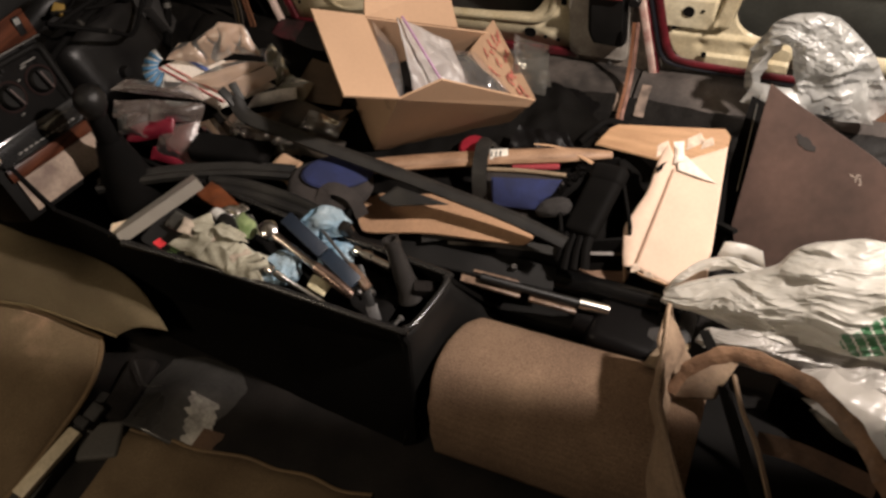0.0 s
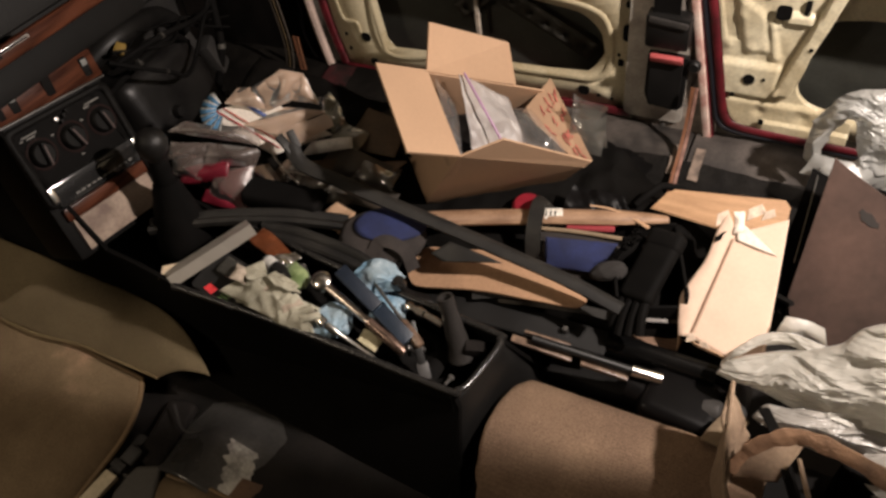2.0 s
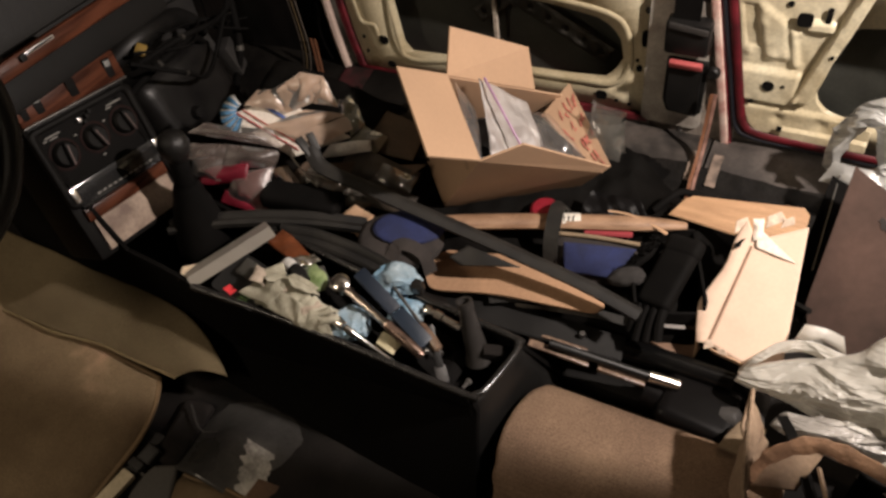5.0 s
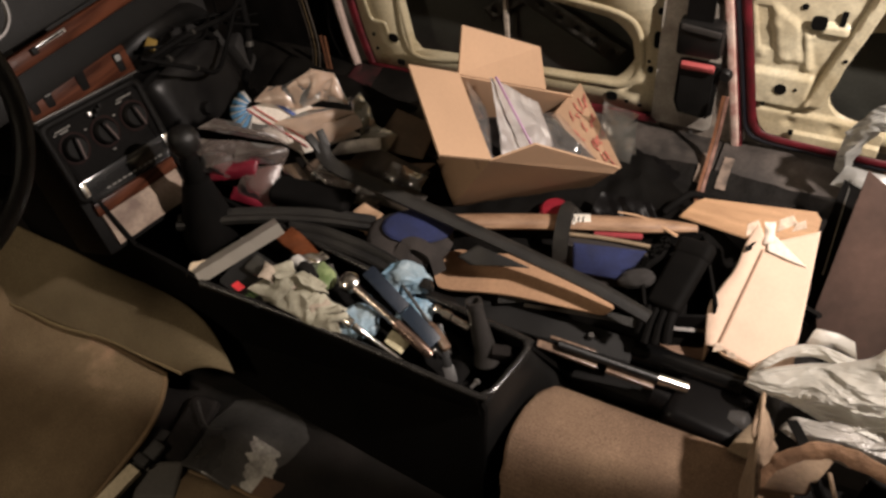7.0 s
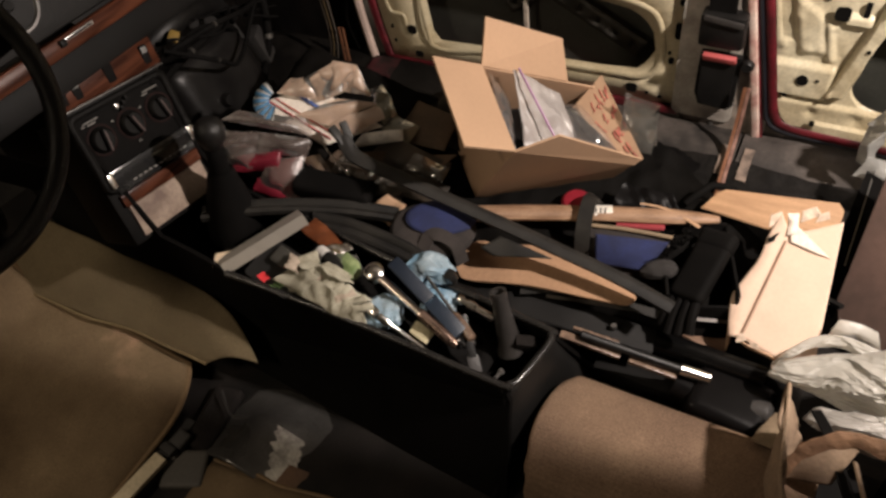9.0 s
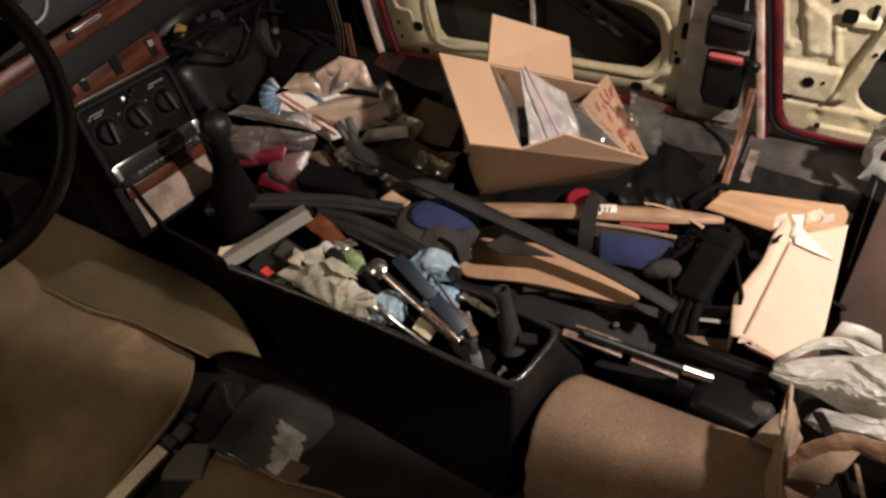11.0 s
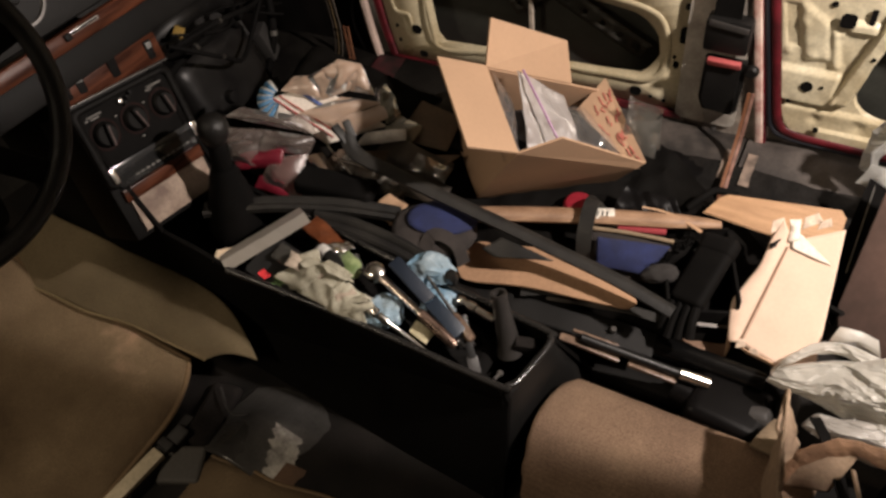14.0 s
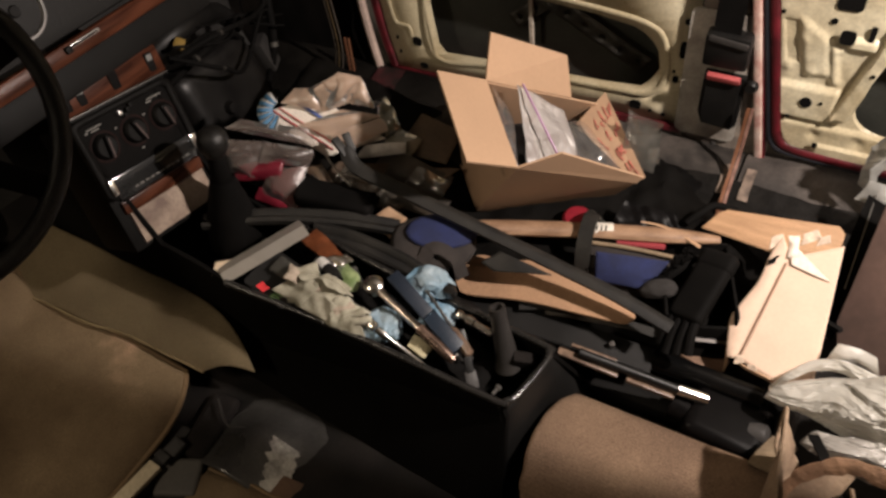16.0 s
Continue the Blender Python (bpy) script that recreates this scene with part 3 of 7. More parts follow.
# ---- B-pillar with the belt reel ----
M_PILLAR = mat("glue_stained_metal", (0.26, 0.225, 0.19), 0.55, second=(0.085, 0.066, 0.056), scale=11, grain=0.35, gscale=70, bump=0.5, bscale=70)
tagged(part("pillar", prism([(-0.012, 0.165), (0.172, 0.168), (0.160, 0.25), (0.052, 0.74), (-0.012, 0.74)], 0.02, side(0.778), 0.004), M_PILLAR), "bare dusty metal door pillar with old glue", "door pillar", kind="structure")
tagged(part("pillar_seal", sweep([(0.160, 0.748, 0.165), (0.136, 0.748, 0.288), (0.043, 0.75, 0.74)], ring_profile(0.0085, 8, 0.7), n=30, up=(0, -1, 0)), mat("pink_seal", (0.60, 0.47, 0.40), 0.6, second=(0.34, 0.13, 0.11), scale=24)), "faded pink and red weather strip", "weather strip", kind="structure")
tagged(part("red_flange", sweep([(0.169, 0.752, 0.170), (0.145, 0.752, 0.288), (0.052, 0.754, 0.74)], ring_profile(0.0035, 8), n=30, up=(0, -1, 0)), M_RED), "thin red painted pillar flange", "pillar flange", kind="structure")
reel = thing("seat_belt_reel", (0.055, 0.735, 0.29), "black seat belt reel with a red press button on the pillar", "seat belt")
part("backing_plate", prism(rounded(0.128, 0.30, 0.012), 0.006, Matrix.Translation((0.034, 0.757, 0.350)) @ M_SIDE, 0.002), mat("grey_bracket_paint", (0.46, 0.43, 0.38), 0.4, second=(0.25, 0.22, 0.19), scale=16), reel, "grey steel bracket")
part("reel_body", prism([(-0.040, 0.055), (-0.041, -0.040), (-0.030, -0.068), (0.030, -0.072), (0.040, -0.060), (0.041, 0.055)], 0.032, Matrix.Translation((0.059, 0.752, 0.322)) @ M_SIDE, 0.008), M_BLACK, reel)
part("webbing_slot", bar((0.017, 0.714, 0.464), (0.093, 0.714, 0.456), 0.012, 0.008, (0, -1, 0), 0.003), mat("worn_black_edge", (0.04, 0.037, 0.035), 0.35), reel, "worn shiny slot edge")
part("reel_head", box((0.088, 0.036, 0.075), pose(0.053, 0.735, 0.434, 4), 0.010), M_BLACK, reel)
part("press_button", box((0.066, 0.012, 0.016), pose(0.059, 0.714, 0.380, 20), 0.004), mat("red_button", (0.45, 0.09, 0.09), 0.5), reel, "red plastic button")
part("webbing", bar((0.047, 0.730, 0.45), (0.042, 0.735, 0.74), 0.052, 0.004, (0, -1, 0)), M_MATTE, reel, "black webbing")
part("bolt", lathe([(0, 0.012), (0.010, 0.012), (0.014, 0.006), (0.014, 0)], Matrix.Translation((0.112, 0.733, 0.363)) @ M_SIDE, 12), M_BLACK, reel)
for p in ((-0.008, 0.757, 0.176), (0.007, 0.757, 0.202), (0.059, 0.757, 0.186), (0.096, 0.757, 0.247)):
    pb = thing("bolt", p, "small bright bolt in the foot of the door pillar", "bolt", "pillar bolts")
    part("head", lathe([(0, 0.004), (0.004, 0.004), (0.0055, 0.001), (0.0055, -0.004)], Matrix.Translation(p) @ M_SIDE, 6), M_STEEL, pb)
cable = thing("trim_strip", (0.13, 0.57, 0.10), "thin orange-brown strip hanging down over the sill", "trim strip")
part("strip", sweep([(0.120, 0.705, 0.33), (0.119, 0.69, 0.24), (0.119, 0.655, 0.192), (0.121, 0.60, 0.165), (0.124, 0.572, 0.07)], [(-0.0035, -0.0015), (0.0035, -0.0015), (0.0035, 0.0015), (-0.0035, 0.0015)], n=30, up=(0, -1, 0.3)), mat("orange_brown", (0.22, 0.095, 0.050), 0.5), cable)
part("pink_strip", sweep([(0.128, 0.706, 0.33), (0.127, 0.691, 0.24), (0.127, 0.656, 0.192), (0.129, 0.601, 0.165), (0.132, 0.573, 0.07)], [(-0.003, -0.0015), (0.003, -0.0015), (0.003, 0.0015), (-0.003, 0.0015)], n=30, up=(0, -1, 0.3)), mat("faded_pink", (0.34, 0.19, 0.15), 0.6, second=(0.16, 0.08, 0.06), scale=30), cable, "faded pink strip")

ts = thing("trim_strip", (-0.874, 0.70, 0.17), "pair of thin tan strips hanging by the front door pillar", "trim strip")
for k in (0, 1):
    part("strip", sweep([(-0.885 + 0.012 * k, 0.715, 0.27), (-0.879 + 0.011 * k, 0.708, 0.22), (-0.874 + 0.012 * k, 0.70, 0.165)], [(-0.003, -0.0015), (0.003, -0.0015), (0.003, 0.0015), (-0.003, 0.0015)], n=12, up=(0, -1, 0.3)), bpy.data.materials["orange_brown"], ts)

tagged(part("kick_panel", grid(30, 30, lambda u, v: V(-0.845 - 0.03 * v - 0.50 * u, 0.775 - 0.03 * u + 0.008 * noise.noise(V(u * 7, v * 7, 4)), 0.15 + 0.62 * v)), mat("black_kick_panel", (0.005, 0.0045, 0.004), 0.6, second=(0.012, 0.010, 0.009), scale=9, bump=0.5, bscale=40, spec=0.1)), "black tarred side wall of the footwell", "kick panel", kind="structure")

# ---- firewall and front of the passenger side ----
tagged(part("firewall", grid(30, 30, lambda u, v: V(-1.33 + 0.10 * (1 - v) ** 3 + 0.02 * noise.noise(V(u * 5, v * 5, 0)), -0.8 + 1.6 * u, 0.02 + 0.75 * v)), M_DIRTY), "dark firewall with sound padding", "firewall", kind="structure")
heater = thing("heater_box", (-1.0, 0.34, 0.30), "black plastic heater housing under the dash", "heater")
M_HEATER = mat("dusty_black_plastic", (0.012, 0.011, 0.010), 0.4, second=(0.0045, 0.004, 0.004), scale=9, spec=0.3, bump=0.3, bscale=30)
part("housing", box((0.14, 0.26, 0.24), pose(-1.03, 0.375, 0.275, 0, -18, 4), 0.05, 5), M_HEATER, heater)
part("flange", box((0.012, 0.28, 0.02), pose(-0.955, 0.375, 0.215, 0, -18, 4), 0.004), M_HEATER, heater)
part("boss", lathe([(0, 0.012), (0.012, 0.012), (0.016, 0.0), (0.016, -0.01)], frame_of((-0.952, 0.345, 0.285), (0, 1, 0), (1, 0, 0.3)), 16), M_HEATER, heater)
part("bracket", box((0.03, 0.05, 0.09), pose(-1.0, 0.545, 0.30, 10, -10, 20), 0.008), M_DIRTY, heater)
part("duct", tube([(-1.02, 0.24, 0.47), (-1.0, 0.32, 0.49), (-1.04, 0.46, 0.45), (-1.08, 0.55, 0.36)], 0.022, n=24, k=14), M_BLACK, heater)
for i in range(5):
    random.seed(40 + i)
    y0 = random.uniform(0.18, 0.62)
    pts = [(-1.02 + random.uniform(-0.03, 0.08), y0 + 0.10 * k + random.uniform(-0.03, 0.03) - 0.1, 0.52 - 0.045 * k + random.uniform(-0.05, 0.05)) for k in range(4)]
    w = thing("cable", pts[-1], "loose black wiring hanging under the dash", "cable", "loose wires under the dash")
    part("wire", tube(pts, random.choice((0.002, 0.003, 0.004)), n=24, k=6), M_MATTE, w)
for r, pts in ((0.008, ((-0.99, 0.20, 0.40), (-0.95, 0.30, 0.445), (-0.97, 0.42, 0.43), (-1.02, 0.50, 0.36))), (0.006, ((-0.96, 0.24, 0.47), (-0.92, 0.36, 0.48), (-0.95, 0.50, 0.44), (-0.98, 0.62, 0.45))), (0.010, ((-1.0, 0.52, 0.22), (-0.98, 0.56, 0.32), (-1.0, 0.60, 0.42))), (0.005, ((-0.93, 0.22, 0.50), (-0.90, 0.32, 0.42), (-0.93, 0.40, 0.36), (-0.96, 0.50, 0.40), (-0.95, 0.58, 0.50)))):
    hz = thing("rubber_hose", pts[0], "dusty black hose under the dash", "hose", "hoses under the dash")
    part("hose", tube(pts, r, n=30, k=10), M_MATTE, hz)
    part("clamp", tube([Vector(pts[1]) + (Vector(pts[2]) - Vector(pts[1])).normalized() * k for k in (-0.006, 0.006)], r * 1.12, n=2, k=12), M_ARM, hz, "steel hose clamp")
plug = thing("cable_connector", (-0.93, 0.25, 0.50), "yellowed plastic wiring plug under the dash", "connector")
part("housing", box((0.022, 0.026, 0.012), pose(-0.96, 0.28, 0.49, 20, 30, 30), 0.004), mat("yellow_plastic", (0.22, 0.14, 0.03), 0.5), plug)

# ---- centre console ----


def rim(x):
    return 0.225 + 0.125 * (-x - 0.04)


M_CONSOLE = mat("console_vinyl", (0.0042, 0.0038, 0.0035), 0.85, var=0.4, bump=0.2, bscale=300, spec=0.06)
con = thing("centre_console", (-0.4, 0.0, 0.0), "black plastic centre console with an open storage tray full of tools", "console")
flank = [(-0.035, 0.02), (-0.048, 0.200), (-0.06, rim(-0.06)), (-0.60, rim(-0.60)), (-0.68, 0.318), (-0.745, 0.33), (-0.80, 0.47), (-0.855, 0.62), (-1.12, 0.64), (-1.12, 0.0), (-0.06, 0.0)]


def skew(y):
    """The console's rear end stands slightly askew."""
    return 0.010 + 0.19 * y


def leaning(sign, inset=0.0):
    """A side wall that spreads towards the floor."""
    bm = prism(flank, 0.008)
    for v in bm.verts:
        x, z, d = v.co.x, v.co.y, v.co.z
        y = 0.068 + (0.10 if x > -0.58 or sign > 0 else 0.02) * max(0, 1 - z / 0.24) ** 1.5 + (0.022 if -0.78 < x < -0.6 else -0.012 if x <= -0.78 and z < 0.3 else 0.022 * max(0, (-x - 0.3) / 0.3) if x > -0.6 else 0.022) - d
        w = max(0.0, min(1.0, (x + 0.12) / 0.06))
        v.co = V(x + w * skew(sign * y) + w * 0.030 * max(0.0, 1 - z / 0.21) ** 0.7, 0.004 + sign * y, z)
    return bm


part("side_panel", leaning(-1), M_CONSOLE, con, smooth=False)
part("side_panel", leaning(1), M_CONSOLE, con, smooth=False)


def rear_wall(u, v):
    y = (u * 2 - 1) * (0.068 + 0.10 * max(0, 1 - v * 0.217 / 0.24) ** 1.5 - 0.002)
    return V(-0.052 + skew(y) + 0.036 * (1 - v) ** 0.7 - 0.012 * abs(u * 2 - 1) ** 6, 0.004 + y, 0.010 + 0.212 * v)


part("rear_panel", grid(24, 14, rear_wall), M_BLACK, con, solid=0.006)
part("tray_floor", box((0.60, 0.13, 0.006), pose(-0.36, 0.004, 0.15, 0, 7)), M_MATTE, con)
edge = [V(x + max(0.0, min(1.0, (x + 0.12) / 0.05)) * skew(y), 0.004 + y, rim(x)) for x, y in ((-0.60, -0.092), (-0.35, -0.074), (-0.075, -0.0675), (-0.055, -0.060), (-0.047, -0.045), (-0.045, 0.0), (-0.047, 0.045), (-0.055, 0.060), (-0.075, 0.0675), (-0.35, 0.074), (-0.60, 0.092))]
part("rim", sweep(edge, ring_profile(0.0062, 10), n=80), mat("shiny_black_rim", (0.018, 0.017, 0.016), 0.24, var=0.3), con, "worn shiny black rim")

# ---- centre stack: heater controls, radio blank, wood trims ----
S = Matrix(((0.071, -0.322, 0.944, -0.7936), (0.988, 0.154, -0.022, 0.001), (-0.138, 0.934, 0.329, 0.4451), (0, 0, 0, 1)))


def on(u, s, n=0.0):
    return S @ Matrix.Translation((u, s, n))


stack = thing("control_panel", (-0.80, 0.0, 0.33), "black dashboard control panel with three round heater knobs and walnut trim", "control panel")
part("body", box((0.215, 0.33, 0.12), on(0, 0.03, -0.064), 0.012), M_DASH, stack)
part("bezel", holed(rounded(0.212, 0.150, 0.014), rounded(0.188, 0.128, 0.010), on(0, 0.048, 0.0)), M_DASH, stack, solid=0.012)
part("face_plate", box((0.19, 0.13, 0.006), on(0, 0.048, -0.004), 0.002), M_MATTE, stack)


def knob(u, s, turn):
    k = part("heater_knob", lathe([(0, 0.010), (0.018, 0.010), (0.021, 0.007), (0.022, 0.0)], on(u, s, 0.002), 28), M_DASH, stack, "round black knob")
    part("grip", box((0.008, 0.040, 0.016), on(u, s, 0.014) @ Matrix.Rotation(turn, 4, "Z"), 0.003), M_DASH, k)
    part("pointer", box((0.0028, 0.034, 0.002), on(u, s, 0.0232) @ Matrix.Rotation(turn, 4, "Z") @ Matrix.Translation((0, -0.002, 0))), mat("faded_pointer", (0.055, 0.030, 0.025), 0.5), k, "faded red pointer line")
    part("dial_ring", holed(rounded(0.056, 0.056, 0.0279, 8), rounded(0.049, 0.049, 0.0244, 8), on(u, s, 0.0015)), mat("dial_ring_ink", (0.014, 0.006, 0.005), 0.7, spec=0.1), k, "thin faded red dial ring")


for u, tw in ((-0.064, -0.12), (0.0, 0.25), (0.064, 0.15)):
    knob(u, 0.064, tw)
M_INK = mat("white_ink", (0.17, 0.16, 0.145), 0.6)
for u, s, w in ((-0.066, 0.101, 0.030), (-0.066, 0.096, 0.016), (0.064, 0.101, 0.032), (0.05, 0.0965, 0.012), (0.0, 0.030, 0.006), (-0.03, 0.083, 0.005), (0.03, 0.081, 0.005), (-0.083, 0.097, 0.006)):
    part("dial_marking", box((w, 0.0022, 0.001), on(u, s, 0.0005)), M_INK, stack, "small white printed bar")
for u, s in ((-0.012, 0.103), (0.004, 0.103), (-0.004, 0.096), (0.012, 0.108)):
    part("slide_switch", box((0.007, 0.008, 0.010), on(u, s, 0.004), 0.002), M_STEEL if u < -0.01 else M_DASH, stack)
part("radio_blank", box((0.178, 0.040, 0.012), on(0, -0.012, 0.001), 0.003), mat("smoked_black", (0.015, 0.015, 0.015), 0.15, bump=0.02), stack, "glossy black radio blank")
part("radio_lip", box((0.185, 0.012, 0.014), on(0, 0.006, 0.004), 0.004), mat("glossy_lip", (0.03, 0.03, 0.03), 0.12, bump=0.02), stack, "glossy black lip")
for u in (-0.0925, 0.0925):
    part("chrome_end", box((0.012, 0.028, 0.020), on(u, -0.003, 0.005), 0.003), M_CHROME, stack, "chrome end drawn as the gearbox neck's highlight piece")
for i in range(11):
    part("vent_slot", box((0.0075, 0.003, 0.001), on(-0.05 + i * 0.0118, -0.021, 0.0078)), M_INK, stack, "pale dash mark")
part("lower_wood", box((0.182, 0.024, 0.010), on(0, -0.047, 0.0), 0.003), M_WOOD, stack, "walnut veneer strip")
part("ashtray_front", box((0.172, 0.062, 0.008), on(0.002, -0.091, -0.002), 0.002), mat("scuffed_cream", (0.34, 0.26, 0.20), 0.7, second=(0.13, 0.085, 0.065), scale=16), stack, "scuffed cream backing")
part("switch_panel", box((0.212, 0.050, 0.014), on(0, 0.158, 0.004), 0.003), M_WOOD, stack, "walnut veneer switch panel")
part("switch_trim", box((0.214, 0.003, 0.016), on(0, 0.131, 0.004), 0.001), mat("dull_trim_line", (0.10, 0.095, 0.09), 0.5, metal=0.6), stack, "thin chrome line")
for u, w, mm in ((-0.092, 0.014, M_CHROME), (-0.064, 0.016, M_DASH), (0.004, 0.018, M_MATTE), (0.083, 0.016, M_DASH)):
    sw = part("rocker_switch", box((w, 0.034, 0.012), on(u, 0.158, 0.008) @ Matrix.Rotation(0.15, 4, "X"), 0.003), M_DASH if mm is M_CHROME else mm, stack)
    if mm is not M_MATTE:
        part("symbol", box((w * 0.7, 0.011, 0.002), on(u, 0.166, 0.0145) @ Matrix.Rotation(0.15, 4, "X"), 0.001), mat("pale_symbol", (0.20, 0.20, 0.19), 0.4), sw, "pale switch symbol")

# ---- dashboard above ----


def level(u, s, n=0.0):
    """A place on the dash, which lies level above the slanting centre stack."""
    return S @ Matrix.Translation((-0.10, 0.222, 0)) @ Matrix.Rotation(radians(7.5), 4, "Z") @ Matrix.Translation((u + 0.10, s - 0.222, n))


dash = thing("dashboard", (-0.90, 0.0, 0.55), "black dashboard with walnut strip and round chrome-ringed vent", "dashboard")
part("lower_dash", box((0.62, 0.052, 0.08), level(-0.06, 0.183, -0.022), 0.008), M_DASH, dash)
part("wood_strip", box((0.60, 0.030, 0.022), level(-0.06, 0.222, 0.018), 0.007), M_WOOD, dash, "glossy walnut strip")
part("upper_dash", box((0.62, 0.14, 0.10), level(-0.06, 0.312, -0.02), 0.02), mat("dash_vinyl", (0.008, 0.0075, 0.007), 0.65, bump=0.2, spec=0.25), dash)
part("lever_slot", box((0.070, 0.006, 0.003), level(-0.020, 0.228, 0.0295), 0.001), M_STEEL, dash, "chrome lever slot")
part("slot_gap", box((0.058, 0.0026, 0.003), level(-0.018, 0.228, 0.0302)), M_MATTE, dash, "dark slot")
part("lever", box((0.012, 0.012, 0.010), level(-0.052, 0.226, 0.032), 0.003), M_DASH, dash)
vm = level(-0.088, 0.312, 0.030)
part("vent_ring", lathe([(0.034, -0.01), (0.040, 0.0), (0.042, 0.006), (0.046, 0.006), (0.047, 0.0), (0.046, -0.012)], vm, 36), mat("dull_chrome", (0.10, 0.095, 0.09), 0.4, metal=0.8, bump=0.02), dash, "chrome vent ring")
part("vent_barrel", lathe([(0.0, -0.018), (0.030, -0.018), (0.038, -0.004), (0.036, -0.03)], vm, 28), M_MATTE, dash)
for k in range(4):
    part("vent_vane", box((0.066, 0.003, 0.02), vm @ Matrix.Translation((0, -0.024 + 0.016 * k, -0.012))), M_DASH, dash)
part("vent_hub", lathe([(0, 0.004), (0.008, 0.004), (0.010, 0.0), (0.010, -0.01)], vm, 14), M_DASH, dash)
part("column_shroud", box((0.16, 0.13, 0.12), pose(-0.83, -0.34, 0.60, 0, 12), 0.03, 3), M_MATTE, dash)

# ---- steering wheel ----
wheel = thing("steering_wheel", (-0.70, -0.364, 0.70), "black plastic four-spoke steering wheel", "steering wheel")
wm = frame_of((-0.645, -0.364, 0.811), (0, 1, 0), (0.977, 0, 0.214))
part("rim", tube([wm @ V(0.187 * math.cos(2 * math.pi * i / 64), 0.187 * math.sin(2 * math.pi * i / 64), 0) for i in range(64)], 0.0135, k=12, up=wm.to_3x3() @ V(0, 0, 1), closed=True), M_WHEEL, wheel)
part("hub_pad", prism(rounded(0.17, 0.13, 0.03), 0.035, wm @ Matrix.Translation((0, -0.01, -0.045)), 0.010), M_MATTE, wheel)
for a in (8, 172, 235, 305):
    d = V(math.cos(radians(a)), math.sin(radians(a)), 0)
    part("spoke", bar(wm @ (d * 0.06 + V(0, 0, -0.035)), wm @ (d * 0.183 + V(0, 0, -0.004)), 0.034, 0.012, wm.to_3x3() @ V(0, 0, 1), 0.005), M_MATTE, wheel)
part("column", tube([wm @ V(0, 0, -0.04), wm @ V(0, 0, -0.40)], 0.04, k=16), M_MATTE, wheel)

# ---- driver's footwell carpets ----
c1 = thing("footwell_carpet", (-0.8, -0.15, 0.05), "stained olive carpet lining the driver's footwell side", "carpet", "loose carpet pieces")


TOP = [V(-1.146, -0.092, 0.250), V(-1.052, -0.083, 0.220), V(-0.906, -0.080, 0.200), V(-0.790, -0.081, 0.195), V(-0.692, -0.085, 0.185), V(-0.617, -0.102, 0.150), V(-0.560, -0.138, 0.095)]
FOOT = [V(-1.189, -0.216, 0.130), V(-1.081, -0.203, 0.120), V(-0.962, -0.200, 0.112), V(-0.855, -0.182, 0.104), V(-0.760, -0.180, 0.096), V(-0.708, -0.178, 0.092), V(-0.662, -0.176, 0.086)]
TOP, FOOT = spline(TOP, 41), spline(FOOT, 41)


def lining(u, v):
    p = FOOT[round(u * 40)].lerp(TOP[round(u * 40)], v)
    return p + V(0, 0, 0.018 * math.sin(math.pi * v)) + V(0, 0.5, 1) * 0.004 * noise.noise(p * 14)


part("lining", grid(41, 24, lining), M_OLIVE, c1, solid=0.007)
part("piping", tube([p + V(0, -0.003, 0.004) for p in FOOT], 0.003, k=6), mat("olive_piping", (0.16, 0.115, 0.055), 0.8), c1, "pale olive edge seam")
c2 = thing("floor_mat", (-0.85, -0.40, 0.03), "dirty olive floor carpet with a bound edge and dark stains", "floor mat", "loose carpet pieces")


def mat_at(u, v):
    """Runs from the toe board (u = 0) to the loose rear edge (u = 1)."""
    x = -1.34 + 0.69 * u
    y = -0.76 + 0.575 * v
    back = 0.06 * max(0, v - 0.75) ** 2 * 16 + 0.055 * (1 - v)
    x -= back * u ** 3
    z = 0.022 + 0.008 * noise.noise(V(x * 7, y * 7, 0)) + 0.045 * v * v + max(0, -x - 0.70) * 0.13 + max(0, -x - 1.1) * 0.8
    return V(x, y, z)


part("carpet", grid(40, 36, mat_at), M_MATPILE, c2, solid=0.008)
part("binding", tube([mat_at(1.0, i / 30) for i in range(31)] + [mat_at(1 - i / 30, 1.0) for i in range(1, 31)], 0.0055, k=8), mat("binding_tape", (0.15, 0.095, 0.045), 0.8), c2, "brown edge binding")
c3 = thing("floor_mat", (-0.4, -0.45, 0.01), "brown carpet offcut with a wavy bound edge on the floor", "floor mat", "loose carpet pieces")


def offcut(u, v):
    x = -0.56 + 0.50 * u
    y = -0.66 + 0.345 * v + v * (0.016 * noise.noise(V(u * 5, 3, 1)) + 0.05 * u)
    return V(x, y, 0.012 + 0.006 * noise.noise(V(x * 9, y * 9, 5)))


part("carpet", grid(40, 20, offcut), M_MATPILE, c3, solid=0.008)
part("binding", tube([offcut(i / 40, 1.0) for i in range(41)], 0.005, k=8), mat("tan_binding", (0.17, 0.11, 0.055), 0.8), c3, "tan edge binding")
M_POLYDARK = mat("black_felt", (0.007, 0.006, 0.0055), 0.9, second=(0.013, 0.011, 0.010), scale=18, bump=0.8, bscale=120, spec=0.1)
rail = thing("seat_rail", (-0.66, -0.42, 0.0), "black seat rail bracket with a cream plastic cover", "seat rail")
part("runner", bar((-0.66, -0.27, 0.018), (-0.655, -0.55, 0.018), 0.05, 0.03, bevel=0.006), M_DIRTY, rail)
part("cover", bar((-0.640, -0.36, 0.040), (-0.655, -0.50, 0.040), 0.030, 0.012, bevel=0.003), mat("aged_cream_plastic", (0.55, 0.47, 0.33), 0.5), rail, "cream plastic cover")
